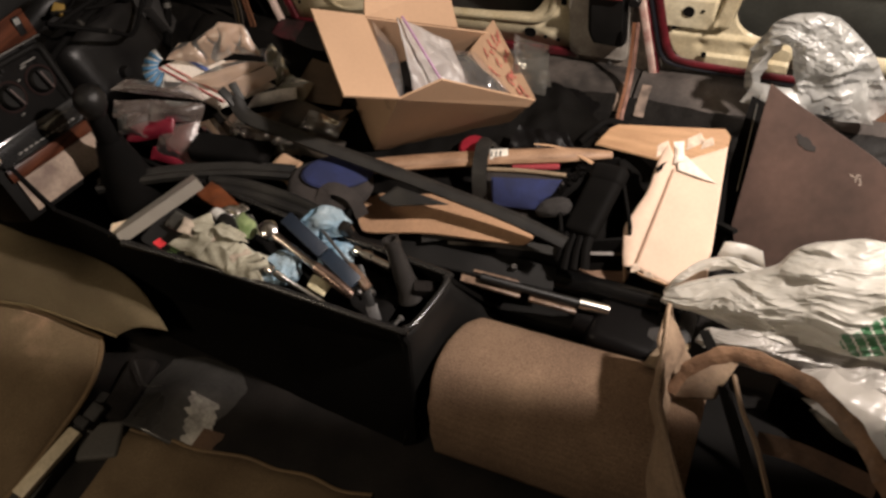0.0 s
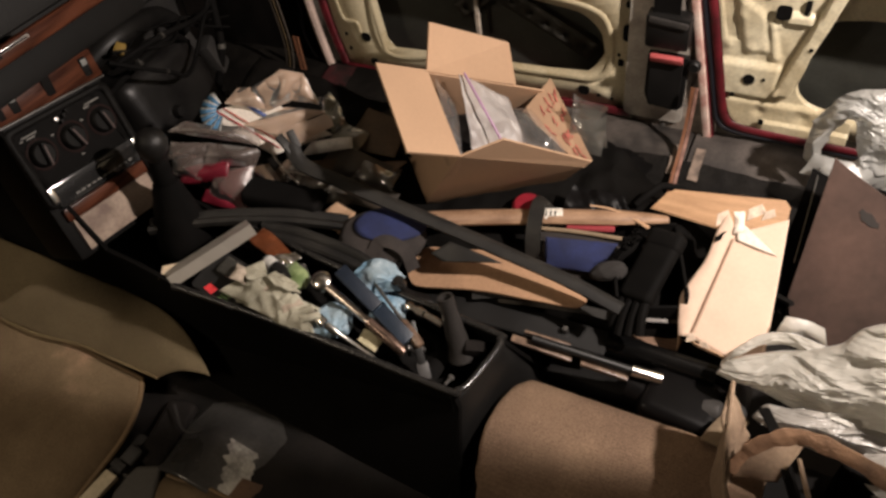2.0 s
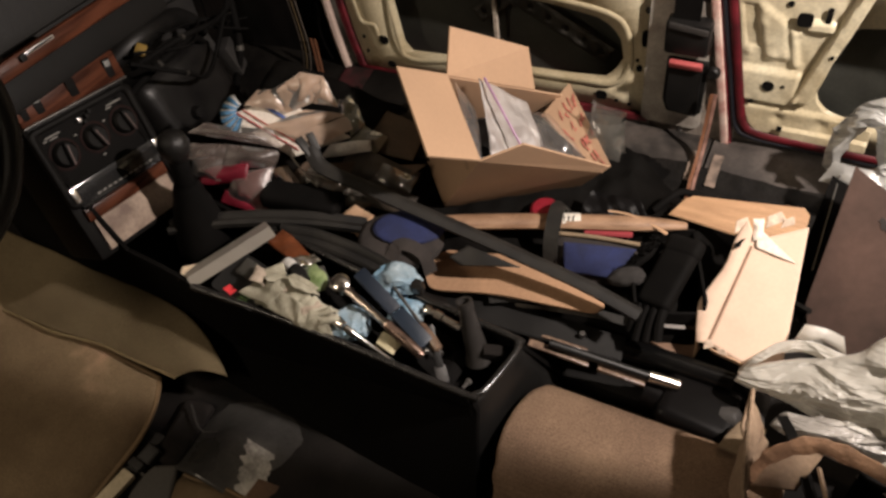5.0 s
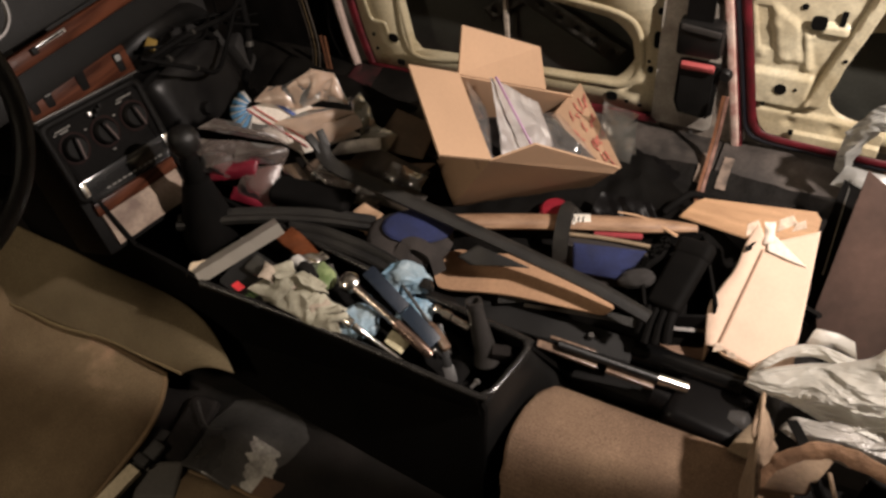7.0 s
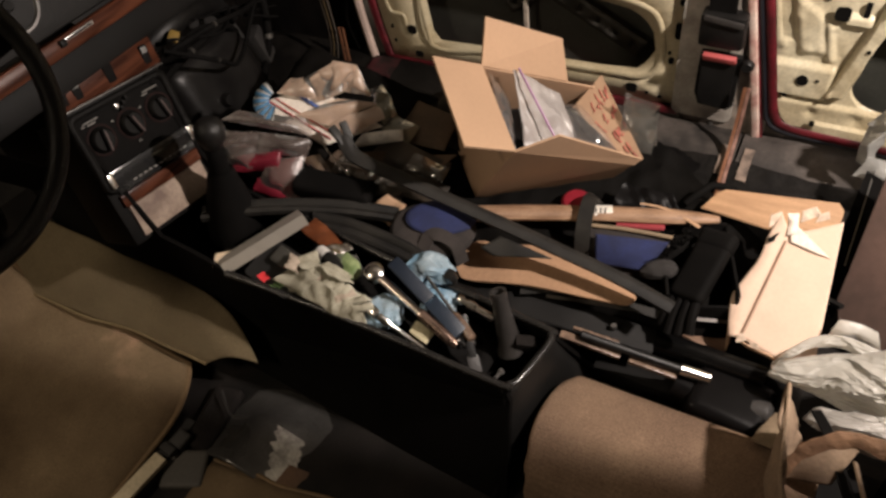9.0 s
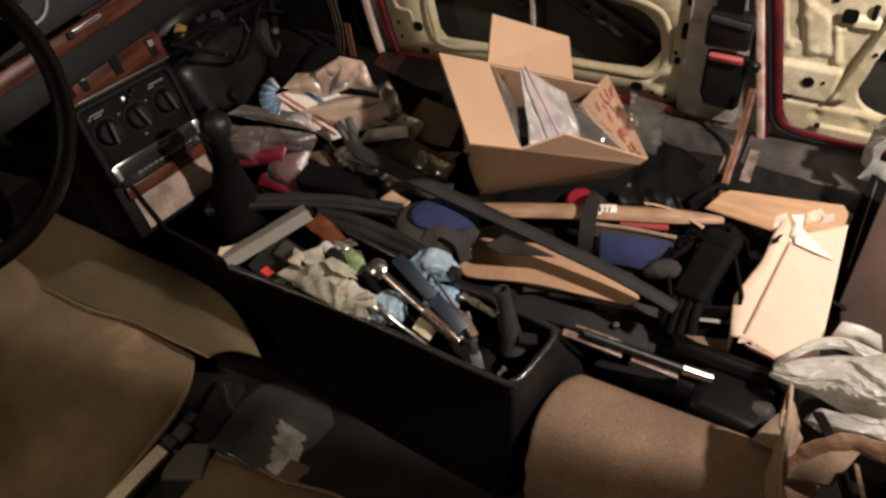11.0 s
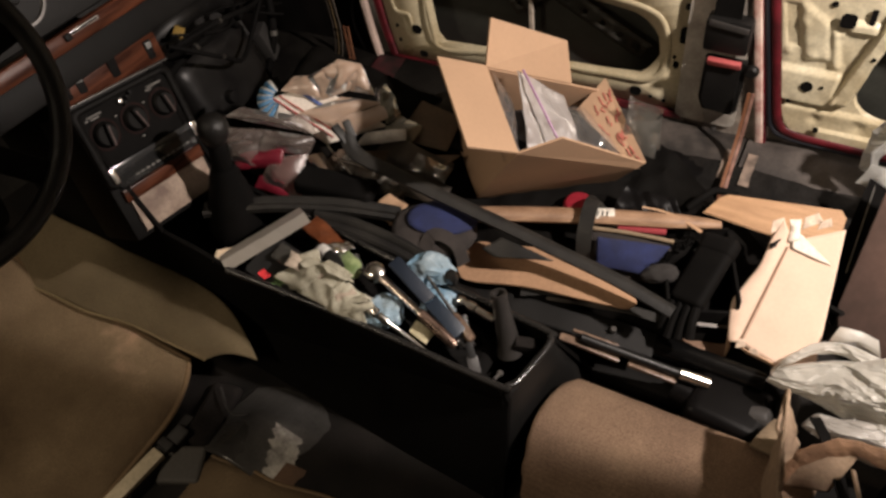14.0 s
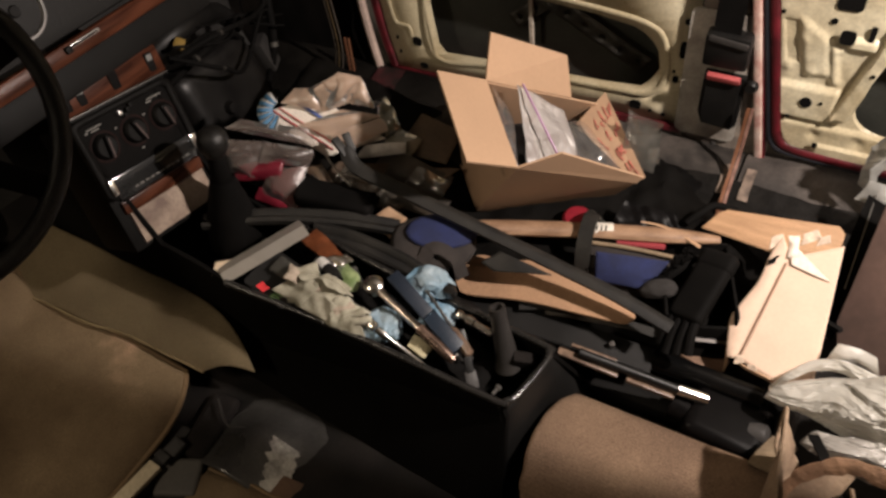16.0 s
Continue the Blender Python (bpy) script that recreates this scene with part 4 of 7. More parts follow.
part("bracket", box((0.085, 0.075, 0.022), pose(-0.598, -0.355, 0.012, 5, 0, 25), 0.010, 4), mat("dusty_grey_plastic", (0.055, 0.050, 0.043), 0.7), rail, "dusty grey plastic cap")
part("bracket", box((0.06, 0.14, 0.030), pose(-0.615, -0.245, 0.014, 0, 6, 10), 0.012, 4), M_POLYDARK, rail)
part("lever", tube([(-0.62, -0.20, 0.05), (-0.57, -0.235, 0.045), (-0.53, -0.225, 0.050)], 0.0025, n=12, k=8), M_DIRTY, rail, "thin lever")
part("bracket", box((0.03, 0.035, 0.024), pose(-0.632, -0.315, 0.036, 10, 12, -8), 0.006, 3), M_DIRTY, rail)
part("cover_end", bar((-0.6365, -0.335, 0.042), (-0.639, -0.352, 0.042), 0.032, 0.014, bevel=0.003), M_DIRTY, rail)
plate = thing("floor_plate", (-0.42, -0.22, 0.004), "grey metal floor plate with flaking paint", "metal plate")


def plate_z(x, y):
    """A pressed hump that runs across the floor, with a soft rear slope."""
    return 0.004 + 0.032 * math.exp(-((x + 0.505 - 0.25 * (y + 0.22)) / 0.066) ** 2) * min(1, max(0, (-0.12 - y) * 12)) + 0.0012 * noise.noise(V(x * 40, y * 40, 3))


def plate_at(u, v):
    y = -0.315 + 0.20 * v
    x = -0.60 + 0.05 * abs(v - 0.4) + (0.275 - 0.14 * max(0, v - 0.45) ** 1.3 * 2) * u
    return V(x, y, plate_z(x, y))


part("sheet", grid(44, 34, plate_at), mat("flaking_grey_metal", (0.075, 0.072, 0.068), 0.30, second=(0.040, 0.038, 0.036), scale=9, metal=0.5, bump=0.2, bscale=60), plate, solid=0.003)


# flaking patch whose bright colour also paints the plate's highlight
def flake_at(u, v):
    y = -0.300 + 0.090 * v
    x = -0.478 + 0.055 * u + 0.03 * (1 - v) + 0.010 * noise.noise(V(v * 9, u * 2, 4)) 
    return V(x, y, plate_z(x, y) + 0.003 + 0.0005 * noise.noise(V(x * 120, y * 120, 1)))


part("flaking_highlight", grid(50, 60, flake_at), mat("highlit_flaking_metal", (0.46, 0.44, 0.40), 0.4, second=(0.22, 0.21, 0.195), scale=40, metal=0.6, bump=0.25, bscale=90), plate, "flaking bare metal with a highlight painted in")
part("rusty_scrap", sheet([V(-0.425, -0.305, 0.012), V(-0.375, -0.300, 0.010), V(-0.378, -0.258, 0.010), V(-0.420, -0.262, 0.014)], 10, 10, 0.001, 20, 2), mat("rust_brown", (0.10, 0.055, 0.03), 0.8), plate, "rust-brown scrap")

for x, c in ((-0.905, (0.10, 0.07, 0.035)), (-0.893, (0.09, 0.075, 0.06)), (-0.915, (0.05, 0.04, 0.03))):
    w = thing("cable", (x, 0.70, 0.16), "thin loose wire hanging by the front door pillar", "cable", "loose wires by the pillar")
    part("wire", tube([(x - 0.01, 0.71, 0.60), (x, 0.70, 0.42), (x + 0.012, 0.695, 0.26), (x - 0.004, 0.69, 0.17)], 0.0022, n=20, k=6), mat("wire_insulation", c, 0.4), w)

# ---- the passenger side: a heap of rubbish and tools ----
def heap(x, y):
    z = 0.150 - 0.22 * min(x, 0.0) + (y - 0.2) * 0.25
    z -= 1.3 * max(0.0, -0.78 - x)
    z -= 1.6 * max(0.0, y - 0.48) * min(1.0, max(0.0, (-0.38 - x) * 6, (x - 0.02) * 6))
    if x > -0.36 and y < 0.27:
        z -= 0.055 * min(1, (x + 0.36) * 8) * min(1, (0.27 - y) * 16)
    if x > -0.12 and y < 0.26:
        z -= 0.045 * min(1, (x + 0.12) * 9) * min(1, (0.26 - y) * 16)
    return z


tarp = thing("black_bag_heap", (-0.3, 0.35, 0.0), "crumpled black plastic sheeting added to fill dark gaps under the rubbish", "plastic sheet")


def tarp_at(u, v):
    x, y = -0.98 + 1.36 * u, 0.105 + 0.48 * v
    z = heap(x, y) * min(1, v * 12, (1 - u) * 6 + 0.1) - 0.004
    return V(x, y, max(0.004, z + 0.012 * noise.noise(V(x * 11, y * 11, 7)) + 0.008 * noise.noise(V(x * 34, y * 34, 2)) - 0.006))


# near-black sheet added to stand for the dark gaps between the things
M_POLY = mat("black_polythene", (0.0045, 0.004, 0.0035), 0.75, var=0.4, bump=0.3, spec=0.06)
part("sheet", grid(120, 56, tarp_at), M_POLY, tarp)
M_POLYFOLD = mat("black_polythene_fold", (0.006, 0.0055, 0.005), 0.4, second=(0.011, 0.009, 0.008), scale=12, bump=0.25, bscale=60, spec=0.14)
for k, (x0, y0, x1, y1) in enumerate(((-0.48, 0.36, -0.33, 0.52), (-0.33, 0.46, -0.10, 0.57), (-0.30, 0.11, -0.12, 0.16), (-0.66, 0.16, -0.50, 0.26))):
    part("fold", sheet([V(x, y, heap(x, y) + 0.010) for x, y in ((x0, y0), (x1, y0 + 0.02), (x1 + 0.02, y1), (x0 - 0.01, y1 - 0.01))], 44, 36, 0.012, 13, 60 + k, lift=0.012), M_POLYFOLD, tarp)


# cardboard box, tipped on its corner
B = Matrix(((0.535, -0.648, 0.542, -0.252), (0.683, 0.710, 0.174, 0.237), (-0.497, 0.277, 0.822, 0.319), (0, 0, 0, 1)))
BX, BY, BZ = 0.292, 0.200, 0.133
carton = thing("cardboard_box", (-0.15, 0.38, 0.20), "open brown cardboard box with four raised flaps, tipped on the heap", "cardboard box")


def board(p, q, r, s, t=0.004, m=B):
    """A piece of board with the four given corners."""
    bm = bmesh.new()
    a, b, c, d = (Vector(x) for x in (p, q, r, s))
    n = (b - a).cross(d - a).normalized() * t
    lo = [bm.verts.new(m @ x) for x in (a, b, c, d)]
    hi = [bm.verts.new(m @ (x + n)) for x in (a, b, c, d)]
    bm.faces.new(lo), bm.faces.new(hi)
    for i in range(4):
        bm.faces.new((lo[i], lo[(i + 1) % 4], hi[(i + 1) % 4], hi[i]))
    return bm


# shape skewed, bottom back under the mouth, so the front wall stays shaded
E00, E10, E11, E01 = V(0.066, 0.057, -0.078), V(0.338, 0.060, -0.062), V(BX + 0.062, BY + 0.050, -0.070), V(0.060, BY + 0.050, -0.078)
part("bottom", board(E00, E10, E11, E01), M_CARD, carton, smooth=False)
part("wall", board(E00, E10, (BX, 0, BZ), (0, 0, BZ), -0.004), M_CARD, carton, smooth=False)
part("wall", board(E01, E11, (BX, BY, BZ), (0, BY, BZ)), M_CARD, carton, smooth=False)
part("wall", board(E00 + V(0, 0.004, 0), E01, (0, BY, BZ), (0, 0.004, BZ)), M_CARD, carton, smooth=False)
part("wall", board(E10 + V(0, 0.004, 0), E11, (BX, BY, BZ * 0.6), (BX, 0.004, BZ), -0.004), M_CARD, carton, smooth=False)
part("flap", board((0, 0, BZ), (0, BY, BZ), (-0.106, BY, BZ - 0.001), (-0.106, 0, BZ - 0.001)), M_CARD, carton, smooth=False)
part("flap", board((0.0, BY, BZ), (BX * 0.72, BY, BZ), (0.171, BY + 0.048, BZ + 0.061), (-0.004, BY + 0.066, BZ + 0.058)), M_CARD, carton, smooth=False)
part("flap", board((0, 0, BZ), (BX, 0, BZ), (0.300, 0.0, 0.151), (0.057, -0.004, 0.192), -0.004), M_CARD, carton, smooth=False)
rf = part("flap", board((BX, 0.0, BZ), (0.250, 0.175, BZ - 0.045), (0.300, 0.218, 0.150), (0.302, 0.004, 0.152)), M_CARD, carton, smooth=False)
M_REDINK = mat("red_print", (0.58, 0.17, 0.13), 0.7, var=0.4, scale=60)


def on_flap(a, b):
    """A place on the side flap: a along its hinge, b out from it."""
    return V(BX, 0, BZ).lerp(V(0.250, 0.175, BZ - 0.045), a).lerp(V(0.302, 0.004, 0.152).lerp(V(0.300, 0.218, 0.150), a), b)


nrm = (on_flap(0.6, 0.5) - on_flap(0.2, 0.5)).cross(on_flap(0.4, 0.8) - on_flap(0.4, 0.2)).normalized()
if (B.to_3x3() @ nrm).y > 0:
    nrm = -nrm
random.seed(21)
for row in range(4):
    a0 = 0.14 + 0.21 * row
    for i in range(6):
        b0 = 0.16 + 0.14 * i + 0.03 * (row % 2)
        if b0 > 0.92 or random.random() < 0.28:
            continue
        for da, db in random.sample([(0.11, 0.01), (0.02, 0.09), (0.08, 0.07), (-0.07, 0.06)], 2):
            a1, b1 = a0 + random.uniform(-0.03, 0.03), b0 + random.uniform(-0.03, 0.02)
            p, q = on_flap(a1, b1), on_flap(a1 + da, b1 + db)
            part("printed_bar", bar(B @ (p + nrm * 0.0012), B @ (q + nrm * 0.0012), 0.0026, 0.0006, B.to_3x3() @ nrm), M_REDINK, rf, "red printed bar", smooth=False)

M_CLEAR = film("clear_polythene", (0.75, 0.72, 0.70), clear=0.82, gloss=0.4, rough=0.16)
M_MILKY = film("milky_polythene", (0.72, 0.65, 0.61), clear=0.52, gloss=0.05, rough=0.42, crease=0.5)
M_BROWNFILM = film("brown_tinted_film", (0.80, 0.60, 0.46), clear=0.14, gloss=0.22, rough=0.34)
M_WHITEBAG = film("white_carrier_bag", (0.84, 0.81, 0.725), clear=0.12, gloss=0.12, rough=0.50, crease=0.20, crinkle=50)
M_SILVERBAG = film("thin_clear_bag", (0.76, 0.76, 0.725), clear=0.30, gloss=0.15, rough=0.36, crease=0.3, crinkle=34)
M_GREYFILM = film("grey_film", (0.26, 0.25, 0.22), clear=0.55, gloss=0.6, rough=0.15)


def wrap(centre, radii, amount, scale, seed, detail=5, turn=0.0):
    """A crumpled lump of thin sheet, full of sharp creases."""
    bm = bmesh.new()
    bmesh.ops.create_icosphere(bm, subdivisions=detail, radius=1.0)
    m = Matrix.Translation(centre) @ Matrix.Rotation(turn, 4, "Z") @ Matrix.Diagonal((*radii, 1))
    fx, fy, fz = (folds(seed * 10 + k, 11, 1.0 * scale, 8.0 * scale) for k in range(3))
    o = V(seed, -seed * 0.7, seed * 1.3)
    for v in bm.verts:
        n = v.co.normalized()
        q = n + noise.noise_vector(n * 1.3 + o) * amount * 0.8
        v.co = m @ (q + V(fx(n), fy(n), fz(n)) * amount * 0.62)
    return bm


# what is in the box
zb = thing("zip_bag", B @ V(0.12, 0.1, 0.05), "milky zip-lock bag with a purple seal, standing in the box", "plastic bag")
ZC = [B @ V(*p) for p in ((0.082, 0.046, 0.080), (0.200, 0.066, 0.106), (0.178, 0.162, 0.133), (0.054, 0.180, 0.156))]
part("pouch", sheet(ZC, 40, 40, 0.005, 30, 3), M_MILKY, zb, solid=0.001)
part("seal", tube([B @ V(0.058, 0.176, 0.165).lerp(V(0.118, 0.053, 0.128), t) for t in (0, 0.3, 0.6, 1.0)], 0.0026, n=20, k=6), mat("purple_seal", (0.30, 0.14, 0.27), 0.4), zb, "purple zip seal")
for cs, s in ((((0.004, 0.010, 0.125), (0.075, 0.030, 0.060), (0.070, 0.175, 0.075), (0.006, 0.180, 0.140)), 4), (((0.190, 0.040, 0.105), (0.275, 0.020, 0.125), (0.255, 0.165, 0.105), (0.190, 0.150, 0.120)), 8)):
    w = thing("plastic_bag", B @ Vector(cs[1]), "crumpled clear plastic packing in the cardboard box", "plastic bag", "packing film")
    part("film", sheet([B @ V(*c) for c in cs], 50, 50, 0.012, 14, s, lift=0.02), M_CLEAR, w)
    part("under_film", sheet([B @ V(c[0], c[1], c[2] - 0.025) for c in cs], 40, 40, 0.014, 16, s + 1), M_CLEAR, w)
bub = thing("plastic_bag", (-0.06, 0.53, 0.30), "grey clear plastic bag behind the box flap", "plastic bag", "packing film")
for k in range(2):
    part("film", sheet([V(-0.075, 0.505 + 0.02 * k, 0.285), V(-0.005, 0.515 + 0.03 * k, 0.268), V(-0.008, 0.555, 0.345 + 0.02 * k), V(-0.075, 0.55, 0.365 + 0.015 * k)], 40, 40, 0.010, 18, 12 + k, lift=0.012), M_GREYFILM, bub)

# mailers and bags under the dash
env = thing("paper_mailer", (-0.62, 0.28, 0.30), "white paper mailer with blue and red stripes", "envelope")
EC = [V(-0.741, 0.241, 0.400), V(-0.593, 0.241, 0.336), V(-0.496, 0.317, 0.352), V(-0.645, 0.318, 0.416)]
part("paper", sheet(EC, 24, 16, 0.004, 12, 2, False), mat("white_paper", (0.74, 0.68, 0.60), 0.8, var=0.1), env, solid=0.003)


def on_mail(u, v, up=0.005):
    return EC[0].lerp(EC[1], u).lerp(EC[3].lerp(EC[2], u), v) + V(0, -0.2, 1).normalized() * up


for v, mm in ((0.18, mat("red_stripe", (0.40, 0.05, 0.05), 0.7)), (0.62, mat("blue_stripe", (0.07, 0.12, 0.33), 0.7)), (0.30, mat("red_stripe_thin", (0.42, 0.10, 0.08), 0.7))):
    part("printed_stripe", bar(on_mail(0.02, v), on_mail(0.95, v), 0.008 if v > 0.5 else 0.003, 0.001), mm, env, "printed stripe")
br = thing("plastic_bag", (-0.60, 0.31, 0.33), "brown tinted plastic bag folded over the mailer", "plastic bag", "bags under the dash")
T = [V(-0.650, 0.246, 0.391), V(-0.589, 0.311, 0.404), V(-0.511, 0.342, 0.390), V(-0.489, 0.324, 0.371), V(-0.540, 0.267, 0.358), V(-0.594, 0.264, 0.374)]
H = [V(-0.591, 0.330, 0.482), V(-0.554, 0.345, 0.468), V(-0.532, 0.340, 0.422), V(-0.570, 0.318, 0.420), V(-0.622, 0.289, 0.405), V(-0.644, 0.301, 0.447)]
for nm, cs, am, up in (("flat_fold", (T[5], T[4], T[3], T[2]), 0.004, 0.006), ("narrow_fold", (T[0], T[5], T[2], T[1]), 0.004, 0.010), ("hump", (H[4], H[3], H[1], H[0]), 0.006, 0.016), ("hump", (H[3], H[2] + V(0.01, -0.01, -0.01), H[2], H[1]), 0.005, 0.008), ("hump", (H[4], H[0], H[5], H[5] + V(-0.02, 0.0, -0.01)), 0.006, 0.010), ("rear_fold", (V(-0.700, 0.262, 0.425), H[4], H[5], V(-0.682, 0.292, 0.444)), 0.006, 0.008), ("back", (H[5], H[0], H[1], H[2]), 0.006, -0.01)):
    part(nm, sheet(cs, 36, 30, am, 26, len(nm) + int(am * 1000), lift=up), M_BROWNFILM, br)
gb = thing("plastic_bag", (-0.49, 0.33, 0.30), "grey-green crumpled plastic bag", "plastic bag", "bags under the dash")
M_GREENGREY = film("green_grey_film", (0.36, 0.35, 0.26), 0.3, 0.6, 0.2)
for cs in (((-0.548, 0.352, 0.405), (-0.516, 0.336, 0.388), (-0.500, 0.362, 0.398), (-0.520, 0.372, 0.412)), ((-0.516, 0.336, 0.388), (-0.498, 0.320, 0.356), (-0.478, 0.350, 0.360), (-0.500, 0.366, 0.398)), ((-0.498, 0.312, 0.352), (-0.445, 0.318, 0.326), (-0.436, 0.358, 0.340), (-0.478, 0.350, 0.366))):
    part("film", sheet(cs, 30, 30, 0.007, 24, 17, lift=0.012), M_GREENGREY, gb)
ws = thing("paper_strip", (-0.50, 0.30, 0.31), "white folded strip of paper on the heap", "paper")
part("paper", sheet([V(-0.530, 0.254, 0.340), V(-0.448, 0.310, 0.338), V(-0.455, 0.325, 0.352), V(-0.520, 0.280, 0.358)], 24, 12, 0.004, 22, 5, lift=0.012), mat("white_tissue", (0.78, 0.75, 0.70), 0.9), ws, solid=0.002)
fan = thing("paper_fan", (-0.70, 0.26, 0.38), "folded paper fan with blue and white stripes", "paper fan")
fm = frame_of((-0.688, 0.250, 0.420), (-0.6, 0.5, 0.25), (0.4, -0.5, 0.8))
for i in range(13):
    a = radians(10 + i * 11)
    d0, d1 = V(math.cos(a), math.sin(a), 0), V(math.cos(a + 0.17), math.sin(a + 0.17), 0)
    bm = bmesh.new()
    z = 0.004 if i % 2 else 0.0
    vs = [fm @ (d0 * 0.018 + V(0, 0, z)), fm @ (d0 * 0.050 + V(0, 0, z)), fm @ (d1 * 0.050 + V(0, 0, 0.004 - z)), fm @ (d1 * 0.018 + V(0, 0, 0.004 - z))]
    bm.faces.new([bm.verts.new(p) for p in vs])
    part("pleat", bm, mat("fan_blue", (0.07, 0.19, 0.34), 0.6) if i % 2 else mat("fan_white", (0.50, 0.50, 0.48), 0.7), fan, "blue pleat" if i % 2 else "white pleat", solid=0.0012)
rb = thing("plastic_bag", (-0.65, 0.14, 0.30), "clear plastic bag holding a red plastic part", "plastic bag", "bags under the dash")
M_DUSTCLEAR = film("dusty_clear_film", (0.44, 0.35, 0.31), 0.60, 0.09, 0.35)
for cs, up in ((((-0.762, 0.159, 0.417), (-0.604, 0.233, 0.361), (-0.636, 0.250, 0.390), (-0.740, 0.185, 0.425)), 0.012), (((-0.755, 0.130, 0.372), (-0.693, 0.162, 0.366), (-0.690, 0.180, 0.388), (-0.753, 0.150, 0.400)), 0.010), (((-0.746, 0.116, 0.343), (-0.688, 0.129, 0.334), (-0.690, 0.160, 0.372), (-0.750, 0.140, 0.385)), 0.012), (((-0.690, 0.150, 0.360), (-0.607, 0.201, 0.334), (-0.604, 0.226, 0.362), (-0.690, 0.180, 0.392)), 0.014), (((-0.685, 0.112, 0.302), (-0.606, 0.134, 0.279), (-0.607, 0.201, 0.336), (-0.660, 0.160, 0.348)), 0.014)):
    part("film", sheet(cs, 40, 34, 0.006, 24, int(up * 1000) + 9, lift=up), M_DUSTCLEAR, rb)
rp = thing("red_plastic_part", (-0.66, 0.135, 0.30), "shiny red plastic part in the clear bag", "plastic part")
M_REDPART = mat("red_plastic", (0.19, 0.014, 0.028), 0.35, var=0.5, scale=20)
part("body", sheet([V(-0.737, 0.116, 0.328), V(-0.650, 0.158, 0.328), V(-0.652, 0.180, 0.350), V(-0.730, 0.138, 0.348)], 20, 14, 0.006, 22, 3, lift=0.012), M_REDPART, rp, solid=0.012)
part("flange", sheet([V(-0.690, 0.108, 0.296), V(-0.612, 0.130, 0.274), V(-0.618, 0.150, 0.292), V(-0.684, 0.128, 0.314)], 20, 10, 0.005, 22, 6, lift=0.006), M_REDPART, rp, solid=0.006)
part("tab", sheet([V(-0.687, 0.131, 0.300), V(-0.602, 0.137, 0.276), V(-0.622, 0.205, 0.328), V(-0.661, 0.168, 0.330)], 20, 16, 0.005, 20, 3, lift=0.006), mat("dull_red_film", (0.16, 0.040, 0.040), 0.4), rp, solid=0.003)
ctie = thing("cable_tie", (-0.55, 0.22, 0.30), "thin white cable tie on the heap", "cable tie")
part("band", tube([(-0.588, 0.232, 0.360), (-0.570, 0.222, 0.345), (-0.548, 0.216, 0.328), (-0.525, 0.210, 0.312), (-0.507, 0.205, 0.298)], 0.0016, n=18, k=6), mat("white_nylon", (0.50, 0.46, 0.40), 0.4), ctie)
part("tail", tube([(-0.548, 0.216, 0.328), (-0.52, 0.224, 0.322), (-0.490, 0.232, 0.310)], 0.0014, n=10, k=6), mat("white_nylon_tail", (0.48, 0.44, 0.39), 0.4), ctie)
tst = thing("brown_strap", (-0.57, 0.19, 0.28), "flat brown strip of film beside the clear bag", "strip")
part("strip", sheet([V(-0.620, 0.198, 0.330), V(-0.555, 0.178, 0.274), V(-0.522, 0.190, 0.276), V(-0.590, 0.218, 0.334)], 20, 12, 0.003, 16, 5, lift=0.012), film("brown_strip_film", (0.30, 0.20, 0.13), 0.15, 0.4, 0.25), tst)

for k, (cs, mm) in enumerate(((((-0.565, 0.195, 0.302), (-0.500, 0.205, 0.278), (-0.480, 0.245, 0.300), (-0.545, 0.235, 0.330)), M_GREYFILM), (((-0.480, 0.200, 0.276), (-0.415, 0.215, 0.262), (-0.405, 0.255, 0.288), (-0.470, 0.240, 0.304)), M_GREYFILM), (((-0.600, 0.160, 0.286), (-0.545, 0.165, 0.272), (-0.540, 0.190, 0.290), (-0.590, 0.190, 0.308)), M_DUSTCLEAR), (((-0.430, 0.250, 0.300), (-0.350, 0.270, 0.282), (-0.340, 0.310, 0.300), (-0.420, 0.300, 0.322)), M_GREYFILM))):
    w = thing("plastic_film", cs[0], "scrap of dull clear plastic film on the heap", "plastic film", "film scraps")
    part("film", sheet(cs, 34, 28, 0.009, 26, 160 + k, lift=0.010), mm, w)

# gear lever
gear = thing("gear_lever", (-0.68, 0.045, 0.29), "black gear lever with a round knob and rubber boot", "gear lever")
gm = frame_of((-0.692, 0.045, 0.30), (0, 1, 0), (0.16, 0.0, 1.0))
part("knob", lathe([(0, 0.232), (0.014, 0.230), (0.024, 0.221), (0.028, 0.207), (0.026, 0.192), (0.020, 0.180), (0.016, 0.172)], gm, 24), M_WHEEL, gear)
part("shaft", lathe([(0.016, 0.185), (0.0175, 0.15), (0.019, 0.11), (0.022, 0.08)], gm, 18), M_MATTE, gear)
part("boot", lathe([(0.021, 0.115), (0.026, 0.100), (0.029, 0.090), (0.031, 0.075), (0.037, 0.055), (0.041, 0.03), (0.050, 0.0), (0.055, -0.06)], gm, 24), M_MATTE, gear, "black rubber boot")

